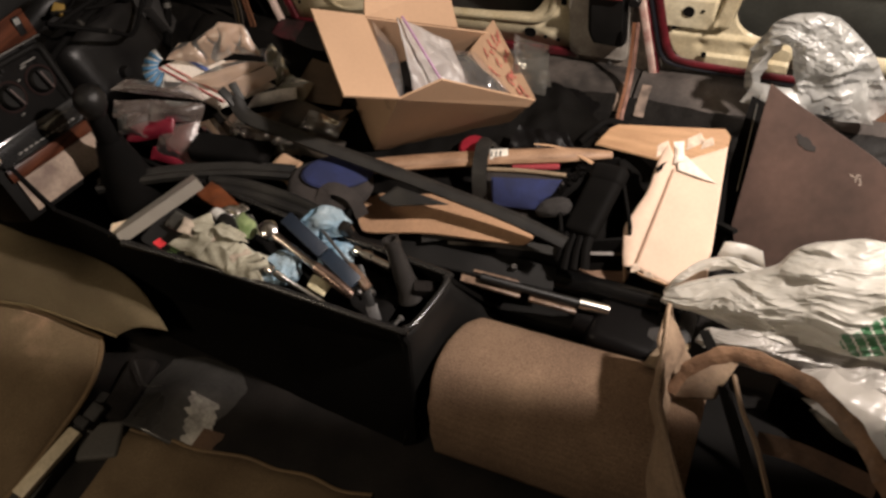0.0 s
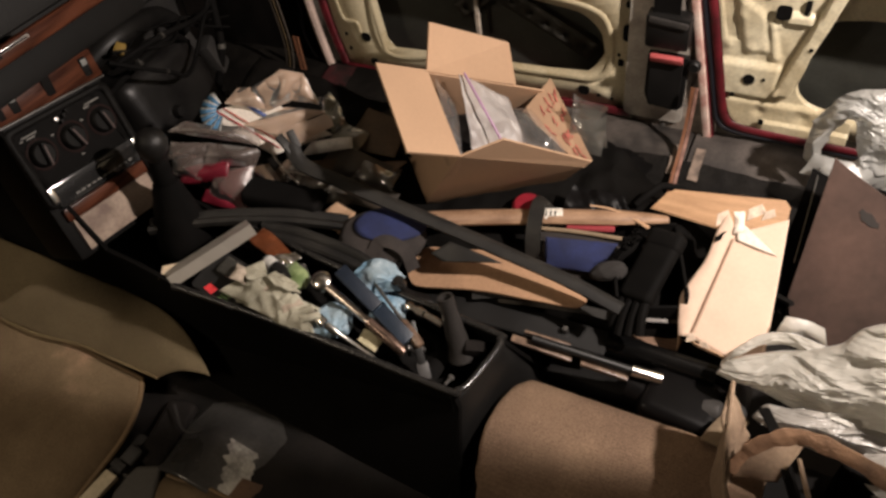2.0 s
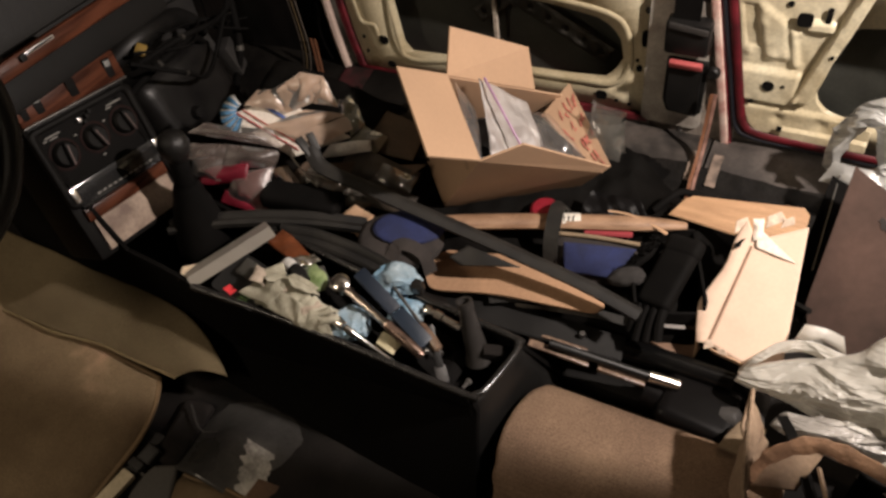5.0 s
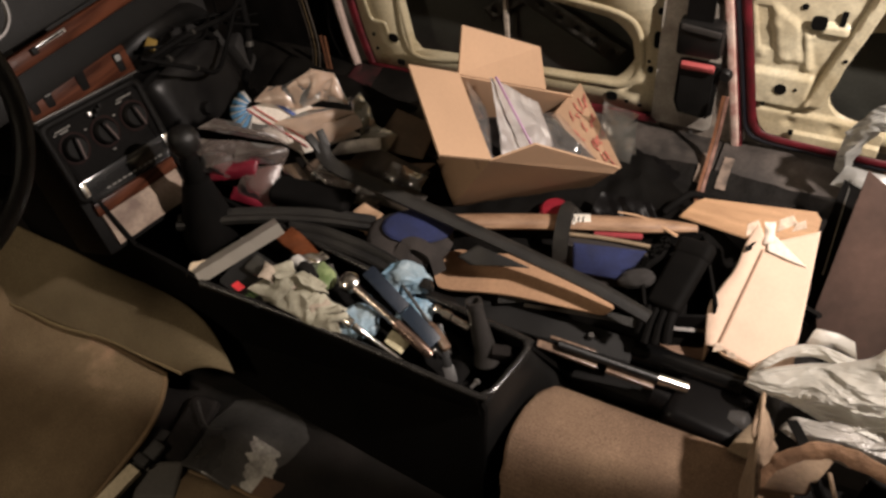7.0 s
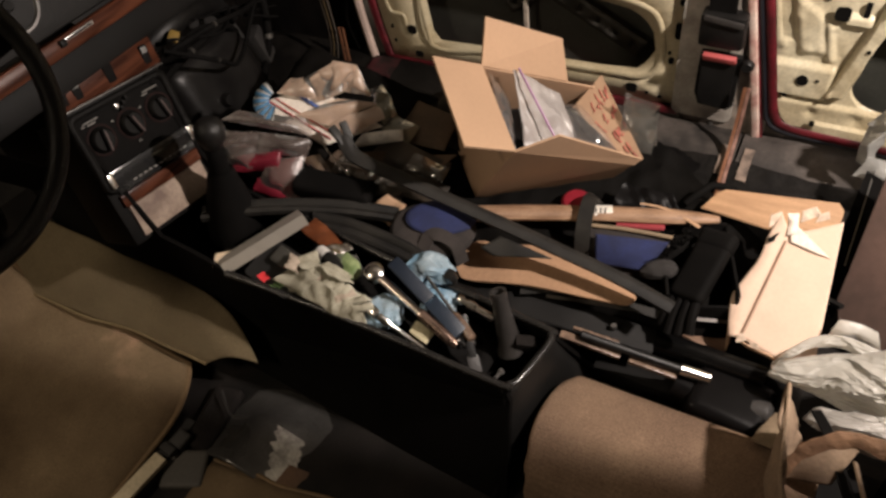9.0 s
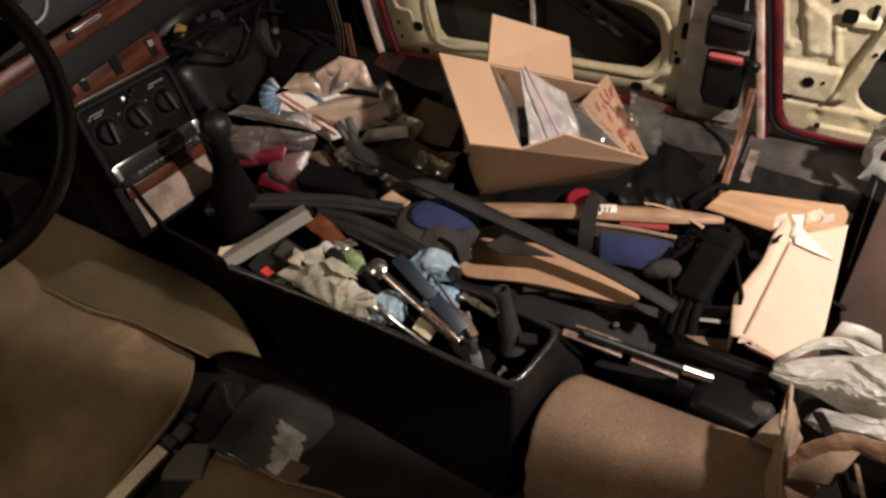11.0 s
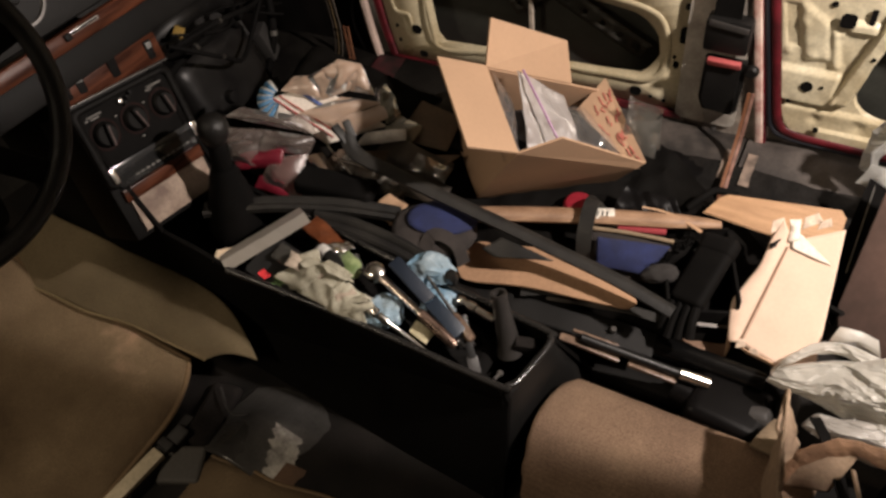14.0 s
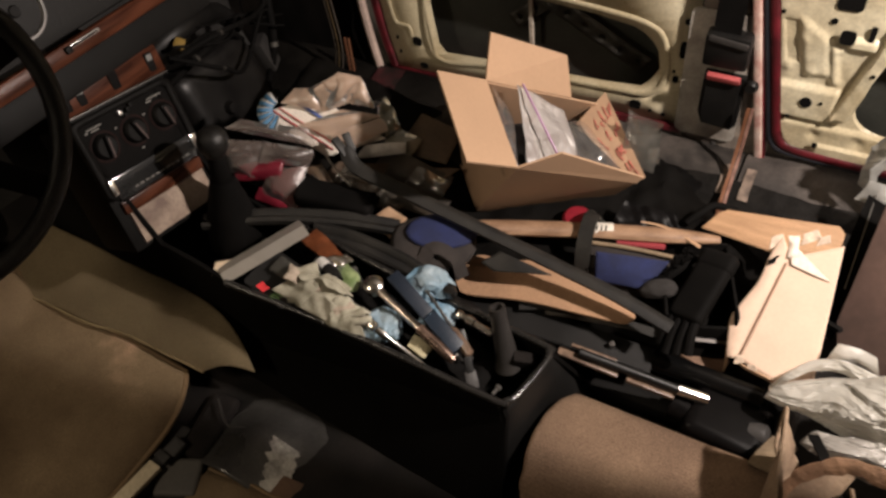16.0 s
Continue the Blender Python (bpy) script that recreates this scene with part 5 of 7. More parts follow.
# long rubber trims
CHANNEL = [(-0.017, -0.007), (0.017, -0.007), (0.018, 0.004), (0.012, 0.008), (0.003, 0.005), (0.0, 0.002), (-0.003, 0.005), (-0.012, 0.008), (-0.018, 0.004)]
tr = thing("rubber_trim", (-0.55, 0.11, 0.29), "long grooved black rubber door trim lying over the heap", "rubber trim", "rubber trims")
part("strip", sweep([(-0.728, 0.006, 0.312), (-0.65, 0.055, 0.312), (-0.569, 0.101, 0.304), (-0.48, 0.142, 0.292), (-0.375, 0.182, 0.272)], CHANNEL, n=40), M_RUBBER, tr)
tr = thing("rubber_trim", (-0.20, 0.22, 0.27), "long bent black rubber trim with a forked end", "rubber trim", "rubber trims")
part("strip", sweep([(-0.530, 0.232, 0.385), (-0.495, 0.214, 0.360), (-0.41, 0.216, 0.337), (-0.318, 0.221, 0.310), (-0.20, 0.227, 0.278), (-0.081, 0.225, 0.254), (0.03, 0.217, 0.238), (0.136, 0.200, 0.222)], [(-0.015, -0.006), (0.015, -0.006), (0.016, 0.003), (0.006, 0.008), (-0.004, 0.007), (-0.016, 0.001)], n=60, grow=lambda t: 0.95 - 0.15 * t), M_RUBBER, tr)
part("prong", bar((-0.522, 0.223, 0.376), (-0.552, 0.230, 0.404), 0.017, 0.009, bevel=0.003), M_RUBBER, tr)
part("prong", bar((-0.517, 0.236, 0.378), (-0.538, 0.249, 0.406), 0.016, 0.009, bevel=0.003), M_RUBBER, tr)
part("bracket", sheet([V(-0.222, 0.182, 0.248), V(-0.195, 0.178, 0.240), V(-0.09, 0.212, 0.240), V(-0.195, 0.212, 0.260)], 14, 8, 0.004, 12, 3, False), M_RUBBER, tr, solid=0.006)
tr = thing("rubber_trim", (-0.42, 0.13, 0.27), "short black rubber trim under the longer one", "rubber trim", "rubber trims")
part("strip", sweep([(-0.530, 0.088, 0.292), (-0.46, 0.106, 0.281), (-0.36, 0.112, 0.262), (-0.31, 0.106, 0.252)], CHANNEL, n=24, up=(0, -0.4, 1)), M_RUBBER, tr)
lump = thing("plastic_housing", (-0.52, 0.17, 0.27), "dark plastic housing with loose clear film", "plastic part")
part("shell", box((0.16, 0.06, 0.035), pose(-0.535, 0.175, 0.298, 0, 6, 12), 0.012, 3), M_MATTE, lump)
part("film", sheet([V(-0.508, 0.190, 0.285), V(-0.462, 0.204, 0.278), V(-0.470, 0.230, 0.315), V(-0.510, 0.212, 0.318)], 24, 22, 0.008, 28, 15, lift=0.010), M_CLEAR, lump)
bs = thing("tool_bag", (-0.42, 0.29, 0.28), "crumpled dark nylon bag beside the box", "bag")
for k, cs in enumerate((((-0.520, 0.235, 0.300), (-0.370, 0.262, 0.272), (-0.350, 0.330, 0.296), (-0.500, 0.315, 0.330)), ((-0.470, 0.225, 0.286), (-0.340, 0.235, 0.258), (-0.330, 0.275, 0.282), (-0.450, 0.270, 0.312)))):
    part("cloth", sheet(cs, 40, 30, 0.008, 14, 52 + k, lift=0.012), mat("dark_nylon", (0.030, 0.024, 0.018), 0.6, second=(0.060, 0.046, 0.034)), bs, solid=0.003)
bs = thing("brown_paper", (-0.44, 0.36, 0.29), "crumpled brown paper behind the box", "paper")
part("paper", sheet([V(-0.490, 0.330, 0.325), V(-0.380, 0.345, 0.300), V(-0.375, 0.420, 0.330), V(-0.470, 0.420, 0.352)], 36, 30, 0.010, 14, 55, lift=0.014), mat("dark_kraft", (0.10, 0.068, 0.042), 0.8, var=0.4), bs, solid=0.002)

kp = thing("kraft_sheet", V(-0.458, 0.226, 0.270), "dusty brown kraft paper sheet lying under the bags", "paper")
part("paper", sheet([V(-0.615, 0.187, 0.285), V(-0.421, 0.210, 0.275), V(-0.347, 0.347, 0.300), V(-0.571, 0.249, 0.325)], 50, 36, 0.006, 14, 57, lift=0.012), mat("dusty_kraft", (0.105, 0.070, 0.046), 0.85, second=(0.055, 0.038, 0.027), scale=10, bump=0.4, bscale=60), kp, solid=0.0015)
# blue and grey knee pads
M_PAD = mat("grey_pad_cloth", (0.036, 0.029, 0.026), 0.9, var=0.4, scale=18, bump=0.6, bscale=700)
M_BLUE = mat("blue_cloth", (0.016, 0.024, 0.090), 0.85, var=0.35, scale=25, bump=0.6, bscale=700)


def pad(name, centre, xdir, up, length, width, label, patch):
    m = frame_of(centre, xdir, up)
    t = thing(name, Vector(centre) - V(0, 0, 0.02), label, "knee pad", "knee pads")
    def dome(u, v):
        a = 2 * math.pi * u
        r = v
        x, y = math.cos(a), math.sin(a)
        k = max(abs(x), abs(y)) ** 0.5
        p = V(x * length / 2 * r / k ** 0.3, y * width / 2 * r / k ** 0.3, 0.016 * (1 - r ** 3) + 0.004 * noise.noise(V(x * r * 3, y * r * 3, length * 50)))
        return m @ p
    part("pad", grid(40, 10, dome, closed_u=True), M_PAD, t, solid=0.008, offset=-1)
    cx, cy, pl, pw = patch
    def face(u, v):
        a = 2 * math.pi * u
        x, y = cx + math.cos(a) * pl / 2 * v, cy + math.sin(a) * pw / 2 * v
        r = math.hypot(x / (length / 2), y / (width / 2))
        return m @ V(x, y, 0.016 * (1 - min(1, r) ** 3) + 0.004)
    part("patch", grid(32, 8, face, closed_u=True), M_BLUE, t, "royal blue cloth patch", solid=0.003)
    part("strap", sweep([m @ V(-length * 0.2, -width * 0.55, -0.01), m @ V(-length * 0.05, -width * 0.2, 0.024), m @ V(length * 0.2, -width * 0.35, 0.02), m @ V(length * 0.3, -width * 0.6, -0.01)], [(-0.013, -0.003), (0.013, -0.003), (0.013, 0.003), (-0.013, 0.003)], n=20, up=m.to_3x3() @ V(0, 0, 1)), M_PAD, t)


pad("knee_pad", (-0.318, 0.178, 0.262), (0.78, 0.55, -0.15), (-0.1, -0.45, 0.9), 0.165, 0.115, "grey cloth knee pad with a royal blue face", (0.016, 0.018, 0.138, 0.078))
kb = thing("knee_pad", (0.03, 0.30, 0.19), "flat grey cloth knee pad with a blue patch", "knee pad", "knee pads")
part("pad", sheet([V(-0.035, 0.249, 0.184), V(0.099, 0.285, 0.186), V(0.091, 0.344, 0.232), V(-0.067, 0.312, 0.238)], 24, 16, 0.004, 16, 7, False, 0.006), M_PAD, kb, solid=0.008, offset=-1)
part("patch", sheet([V(-0.026, 0.262, 0.205), V(0.066, 0.276, 0.204), V(0.090, 0.327, 0.241), V(-0.040, 0.299, 0.242)], 24, 16, 0.002, 12, 7, False, 0.008), M_BLUE, kb, "royal blue cloth patch", solid=0.004)
part("seam", tube([V(-0.066, 0.313, 0.242), V(0.01, 0.330, 0.242), V(0.091, 0.346, 0.236)], 0.004, n=12, k=8), mat("tan_seam", (0.26, 0.19, 0.12), 0.8), kb, "tan bound edge")
part("cuff", wrap((0.088, 0.284, 0.212), (0.034, 0.020, 0.018), 0.16, 0.9, 33, 4, 0.5), mat("dark_pad_cuff", (0.030, 0.026, 0.024), 0.9, var=0.4, bump=0.6, bscale=600), kb, "dark grey rolled cuff")

# wooden handle with sticker and strap
ax = thing("axe_handle", (-0.15, 0.29, 0.21), "pale wooden tool handle with a white sticker", "tool handle")
part("shaft", sweep([(-0.415, 0.170, 0.262), (-0.25, 0.262, 0.252), (-0.09, 0.338, 0.240), (0.07, 0.396, 0.236), (0.155, 0.430, 0.228)], ring_profile(0.018, 12, 0.7), n=32, grow=lambda t: 1.0 if t < 0.75 else 1.0 - (t - 0.75) * 2.2), woody("pale_handle_wood", (0.20, 0.115, 0.066), (0.37, 0.23, 0.14), 0.6, 0.0, (3, 3, 30), 5), ax)
part("sticker", sweep([(-0.062, 0.3505, 0.239), (-0.030, 0.363, 0.238)], ring_profile(0.0186, 12, 0.72), n=3, caps=False), mat("sticker_paper", (0.72, 0.68, 0.60), 0.6, var=0.05), ax, "white paper sticker")
for i in range(3):
    part("sticker_line", bar((-0.055 + i * 0.008, 0.3415 + i * 0.003, 0.2515), (-0.055 + i * 0.008 - 0.003, 0.352 + i * 0.003, 0.2535), 0.002, 0.0008), M_MATTE, ax, "small dark printed bar")
st = thing("strap", (-0.06, 0.32, 0.20), "black hook-and-loop strap looped over the handle", "strap")
part("band", sweep([(-0.050, 0.262, 0.165), (-0.062, 0.290, 0.225), (-0.068, 0.322, 0.262), (-0.070, 0.356, 0.272), (-0.066, 0.385, 0.24)], [(-0.014, -0.003), (0.014, -0.003), (0.014, 0.003), (-0.014, 0.003)], n=26, up=(0, -0.5, 1)), M_RUBBER, st)
tl = thing("wooden_lath", V(0.063, 0.399, 0.235), "thin curved tan lath beyond the tool handle", "slat", "slats")
part("slat", sweep([(0.014, 0.391, 0.256), (0.050, 0.401, 0.250), (0.089, 0.399, 0.244), (0.129, 0.390, 0.236)], ring_profile(0.0042, 8, 0.4), n=18, grow=lambda t: 0.5 + 0.5 * t), mat("tan_lath", (0.44, 0.27, 0.155), 0.6, var=0.2), tl)
ks = thing("paper_scrap", (-0.42, 0.165, 0.25), "torn scrap of tan paper", "paper")
part("paper", sheet([V(-0.462, 0.150, 0.272), V(-0.40, 0.158, 0.262), V(-0.385, 0.195, 0.288), V(-0.425, 0.20, 0.300)], 12, 10, 0.008, 26, 4), M_CARD, ks, solid=0.002)
rd = thing("jar_lid", (-0.115, 0.37, 0.215), "round red plastic cap under the box", "lid")
part("disc", lathe([(0, 0.012), (0.024, 0.011), (0.029, 0.006), (0.030, -0.006)], frame_of((-0.104, 0.368, 0.236), (1, 0, 0), (0, -0.12, 1)), 28), mat("bright_red_plastic", (0.24, 0.012, 0.024), 0.45), rd)
rd = thing("red_scrap", (0.02, 0.36, 0.20), "small red packet under the pad", "packet")
part("packet", box((0.09, 0.022, 0.008), pose(0.025, 0.365, 0.226, -20, 0, 16), 0.003), mat("dull_red_packet", (0.33, 0.05, 0.06), 0.5), rd)
pn = thing("steel_rod", (0.02, 0.27, 0.17), "thin bright steel rod among the pads", "rod")
part("rod", tube([(-0.02, 0.288, 0.190), (0.045, 0.262, 0.182)], 0.003, n=2, k=8), M_CHROME, pn)
kr = thing("black_film", (0.02, 0.42, 0.22), "glossy black plastic film crumpled behind the handle", "plastic sheet")
M_BLACKFILM = mat("glossy_black_film", (0.0045, 0.004, 0.004), 0.38, var=0.4, bump=0.3, bscale=40, spec=0.08)
part("film", sheet([V(-0.040, 0.385, 0.236), V(0.090, 0.420, 0.226), V(0.060, 0.445, 0.246), V(-0.030, 0.430, 0.262)], 44, 30, 0.005, 40, 14, lift=0.006), M_BLACKFILM, kr)

# tan board with the long shadow on it
tb = thing("hardboard_sheet", (-0.12, 0.20, 0.13), "tan sheet of hardboard with wavy edges", "board")
o = [(-0.279, 0.179), (-0.255, 0.148), (-0.231, 0.144), (-0.160, 0.166), (-0.108, 0.178), (-0.043, 0.186), (0.029, 0.196), (0.060, 0.204), (0.059, 0.232), (-0.039, 0.262), (-0.162, 0.278), (-0.265, 0.262), (-0.293, 0.217)]
part("sheet", prism([(p.x, p.y) for p in spline([(x, y, 0) for x, y in o] + [(*o[0], 0)], 60)[:-1]], 0.004, pose(0, 0, 0.186), 0.001), mat("hardboard", (0.40, 0.238, 0.138), 0.75, var=0.2, scale=5, grain=0.1), tb)
bb = thing("door_card", (-0.08, 0.16, 0.11), "thin black panel with a scuffed grey edge", "panel")
part("panel", prism([(-0.20, -0.035), (0.20, -0.020), (0.20, 0.03), (-0.2, 0.03)], 0.006, frame_of((-0.08, 0.168, 0.140), (0.985, 0.10, -0.12), (0.0, -0.15, 1)), 0.002), M_BLACK, bb)
part("edge_strip", sweep([(-0.139, 0.172, 0.172), (-0.05, 0.204, 0.174), (0.116, 0.221, 0.166)], [(-0.008, -0.001), (0.008, -0.001), (0.008, 0.001), (-0.008, 0.001)], n=16, up=(0, -0.5, 1)), M_RUBBER, bb, "grey scuffed edge")

# black tray with gloves, tan board behind it
bx = thing("plastic_tray", (0.16, 0.34, 0.09), "black plastic parts tray", "tray")
TR = frame_of((0.145, 0.330, 0.158), (0.93, 0.36, 0.0), (0, 0, 1))
for s, c in (((0.12, 0.006, 0.13), (0, 0.085, 0)), ((0.12, 0.006, 0.10), (0, -0.085, -0.02)), ((0.006, 0.17, 0.12), (-0.06, 0, 0)), ((0.006, 0.17, 0.12), (0.06, 0, 0))):
    part("wall", box(s, TR @ Matrix.Translation(c), 0.002), M_MATTE, bx)
part("base", box((0.12, 0.17, 0.006), TR @ Matrix.Translation((0, 0, -0.062)), 0.002), M_MATTE, bx)
gv = thing("glove", (0.13, 0.30, 0.15), "black rubber work glove hanging over the tray", "glove")
GM = frame_of((0.158, 0.300, 0.225), (0.17, 0.90, 0.36), (-0.35, -0.3, 0.88))
part("palm", box((0.130, 0.066, 0.028), GM, 0.013, 4), M_MATTE, gv)
part("cuff", box((0.040, 0.070, 0.032), GM @ Matrix.Translation((0.060, 0, 0)), 0.014, 4), M_MATTE, gv)
for i in range(4):
    part("finger", tube([GM @ V(-0.05, -0.021 + i * 0.014, 0), GM @ V(-0.085, -0.026 + i * 0.017, -0.004), GM @ V(-0.115 - 0.006 * (i % 3), -0.03 + i * 0.019, -0.02)], 0.0085, n=10, k=8), M_MATTE, gv)
br2 = thing("brush", (0.08, 0.33, 0.20), "black bristle brush head", "brush")
BM2 = frame_of((0.092, 0.330, 0.215), (0.5, 0.8, 0.2), (-0.4, -0.3, 0.85))
part("head", box((0.11, 0.03, 0.014), BM2, 0.004), M_MATTE, br2)
random.seed(5)
bm = bmesh.new()
for i in range(160):
    a, b = random.uniform(-0.052, 0.052), random.uniform(-0.013, 0.013)
    p = V(a, b, 0.006)
    bar(BM2 @ p, BM2 @ (p + V(random.uniform(-0.006, 0.006), random.uniform(-0.006, 0.003), 0.010)), 0.0022, 0.0022, bm=bm)
tagged(part("bristle", bm, M_MATTE, br2, smooth=False), kind="stuff")
wb = thing("wooden_board", (0.24, 0.46, 0.15), "tan wooden board with a small slot leaning on the sill", "board")
WM = frame_of((0.240, 0.462, 0.228), (0.97, 0.10, 0.06), (0, -0.55, 0.83))
part("board", prism([(-0.125, 0.004), (0.11, -0.040), (0.118, 0.035), (0.108, 0.048), (-0.085, 0.046), (-0.10, 0.038)], 0.008, WM, 0.002), woody("pale_ply", (0.36, 0.205, 0.105), (0.50, 0.30, 0.16), 0.6, 0.0, (3, 30, 30), 3), wb)
part("slot", prism(rounded(0.020, 0.006, 0.0028, 3), 0.001, WM @ Matrix.Translation((0.015, -0.012, 0.0082))), M_MATTE, wb, "dark slot")
hs = thing("rubber_hose", (0.13, 0.49, 0.20), "short black rubber hose on the board", "hose")
part("hose", tube([(0.085, 0.460, 0.218), (0.105, 0.480, 0.236), (0.125, 0.500, 0.244), (0.165, 0.505, 0.240)], 0.0075, n=16, k=10), M_MATTE, hs)

# flattened bright carton
fc = thing("flattened_carton", (0.30, 0.33, 0.10), "torn cardboard carton with lamp light painted into its pale top", "cardboard")
FA, FB, FC, FD = V(0.277, 0.399, 0.266), V(0.355, 0.444, 0.284), V(0.379, 0.212, 0.129), V(0.252, 0.232, 0.160)
LEFT = spline([V(0.257, 0.424, 0.288), V(0.247, 0.392, 0.266), V(0.243, 0.352, 0.238), V(0.230, 0.318, 0.216), V(0.219, 0.285, 0.197), V(0.226, 0.252, 0.172), V(0.234, 0.230, 0.156)], 31)


def card(u, v):
    p = FA.lerp(FB, u).lerp(FD.lerp(FC, u), v)
    return p + V(0, -0.0006, 0.001) * noise.noise(p * 30) + V(0, 0, 0.003 * math.sin(math.pi * v) * u)


def folded(u, v):
    """The narrow fold between the crease and the torn outer edge, bent down a little."""
    p = LEFT[round(v * 30)].lerp(FA.lerp(FD, v), u)
    return p + V(0, -0.5, 0.85) * (0.004 * math.sin(math.pi * min(1, u * 1.3)) + 0.0025 * noise.noise(p * 55) * (1 - u) - 0.003 * u)


# faces towards the lamp are painted paler than the carton's edges
part("panel", grid(20, 30, card), M_CARDLIT, fc, solid=0.004, offset=-1)
part("side_fold", grid(12, 31, folded), M_CARDLIT, fc, solid=0.003, offset=-1)
part("front_edge", sheet([FD + V(0.002, -0.003, -0.002), FC + V(0, -0.004, -0.002), FC + V(0.0, 0.004, -0.014), FD + V(-0.003, 0.004, -0.016)], 14, 6, 0.003, 30, 2), M_CARD, fc, solid=0.003)
part("end_edge", sheet([LEFT[20], LEFT[30], LEFT[30] + V(0.002, 0.004, -0.05), LEFT[20] + V(0.002, 0.004, -0.055)], 8, 8, 0.002, 30, 2), M_CARD, fc, solid=0.004)
part("crease", sweep([card(0.0, v) + V(-0.0006, -0.0012, 0.0016) for v in (0.06, 0.2, 0.35, 0.5, 0.65, 0.8, 0.99)], [(-0.0013, -0.0006), (0.0013, -0.0006), (0.0013, 0.0006), (-0.0013, 0.0006)], up=(0.1, -0.5, 0.83)), mat("open_crease", (0.24, 0.14, 0.085), 0.9), fc, "brown open crease")
M_TAPE = mat("pale_tape", (0.80, 0.70, 0.60), 0.7, var=0.05)
part("torn_tape", sheet([V(0.275, 0.409, 0.279), V(0.291, 0.409, 0.277), V(0.351, 0.384, 0.249), V(0.283, 0.386, 0.262)], 20, 12, 0.0015, 40, 3), M_TAPE, fc, "pale torn paper tape", solid=0.0012)
part("torn_tape", sheet([V(0.275, 0.394, 0.268), V(0.289, 0.400, 0.273), V(0.282, 0.427, 0.296), V(0.265, 0.422, 0.294)], 16, 16, 0.004, 60, 5, lift=0.005), M_TAPE, fc, "pale torn paper tape", solid=0.0012)
part("torn_hole", prism([(-0.010, -0.007), (0.000, -0.006), (0.004, 0.001), (0.012, 0.008), (0.004, 0.007), (-0.003, 0.002), (-0.009, 0.002)], 0.0008, frame_of(V(0.255, 0.379, 0.269), (0.9, 0.4, 0.15), (0, -0.5, 0.85))), M_MATTE, fc, "dark torn hole")
for k, (c, ex, ey) in enumerate(((V(0.251, 0.411, 0.284), (0.012, 0.006, 0.002), (-0.003, 0.010, 0.008)), (V(0.301, 0.434, 0.293), (0.016, 0.008, 0.003), (-0.003, 0.008, 0.009)), (V(0.322, 0.436, 0.292), (0.010, 0.005, 0.001), (0.0, 0.006, 0.007)), (V(0.254, 0.230, 0.162), (0.008, 0.002, 0.0), (-0.002, 0.007, 0.006)), (V(0.277, 0.226, 0.155), (0.010, 0.0, -0.001), (-0.002, 0.004, 0.005)))):
    ex, ey = Vector(ex), Vector(ey)
    part("torn_edge", sheet([c - ex - ey, c + ex - ey * 0.5, c + ex * 0.5 + ey, c - ex * 0.8 + ey * 0.6], 14, 12, 0.003, 50, 140 + k), mat("torn_card_paper", (0.62, 0.49, 0.38), 0.85, var=0.2, scale=40), fc, "pale torn card edge", solid=0.0015)

# black framed tray and brown-grey sheet
dk = thing("black_tray", (0.37, 0.50, 0.05), "black tray with a bright metal edge standing on its side", "tray")
part("side", board((0.372, 0.602, 0.276), (0.352, 0.420, 0.085), (0.395, 0.410, 0.070), (0.405, 0.59, 0.27), 0.006, Matrix()), M_MATTE, dk, smooth=False)
part("metal_edge", bar((0.383, 0.600, 0.282), (0.385, 0.470, 0.155), 0.0025, 0.0025), M_CHROME, dk, "bright metal edge")
part("lip", bar((0.365, 0.43, 0.10), (0.40, 0.40, 0.12), 0.01, 0.008), M_BLACK, dk)
M_SHEET = mat("brown_grey_metal", (0.125, 0.076, 0.060), 0.5, second=(0.070, 0.047, 0.039), scale=5, grain=0.10, gscale=60, metal=0.2, bump=0.12, bscale=90)
rust = M_SHEET.node_tree.nodes["Color Ramp"].color_ramp.elements.new(0.80)
rust.color = (0.19, 0.078, 0.050, 1)
gs = thing("metal_sheet", (0.50, 0.48, 0.05), "dusty brown-grey metal sheet with a dark oval mark", "metal sheet")
GS = frame_of((0.495, 0.47, 0.205), V(0.612 - 0.393, 0.08, 0.147).normalized() * 1.0, (0.1, -0.78, 0.55))
o, inv = [], GS.inverted()
for p in ((0.399, 0.585, 0.330), (0.425, 0.576, 0.318), (0.520, 0.535, 0.285), (0.585, 0.51, 0.262), (0.68, 0.50, 0.20), (0.70, 0.40, 0.09), (0.60, 0.36, 0.07), (0.50, 0.36, 0.05), (0.405, 0.405, 0.075), (0.390, 0.43, 0.11)):
    q = inv @ Vector(p)
    o.append((q.x, q.y))
part("sheet", prism(o, 0.005, GS, 0.001), M_SHEET, gs)
q = inv @ V(0.466, 0.525, 0.265)
part("oval_mark", prism([((0.0085 + 0.0022 * math.sin(t * 2.1) + 0.0015 * math.sin(t * 5.3)) * math.cos(t * 0.2856), (0.021 + 0.003 * math.sin(t * 3.7)) * math.sin(t * 0.2856)) for t in range(22)], 0.001, GS @ Matrix.Translation((q.x + 0.006, q.y - 0.012, 0.0052)) @ Matrix.Rotation(0.35, 4, "Z")), mat("dark_stain", (0.034, 0.028, 0.025), 0.7), gs, "dark oval mark")
q = inv @ V(0.570, 0.490, 0.225)
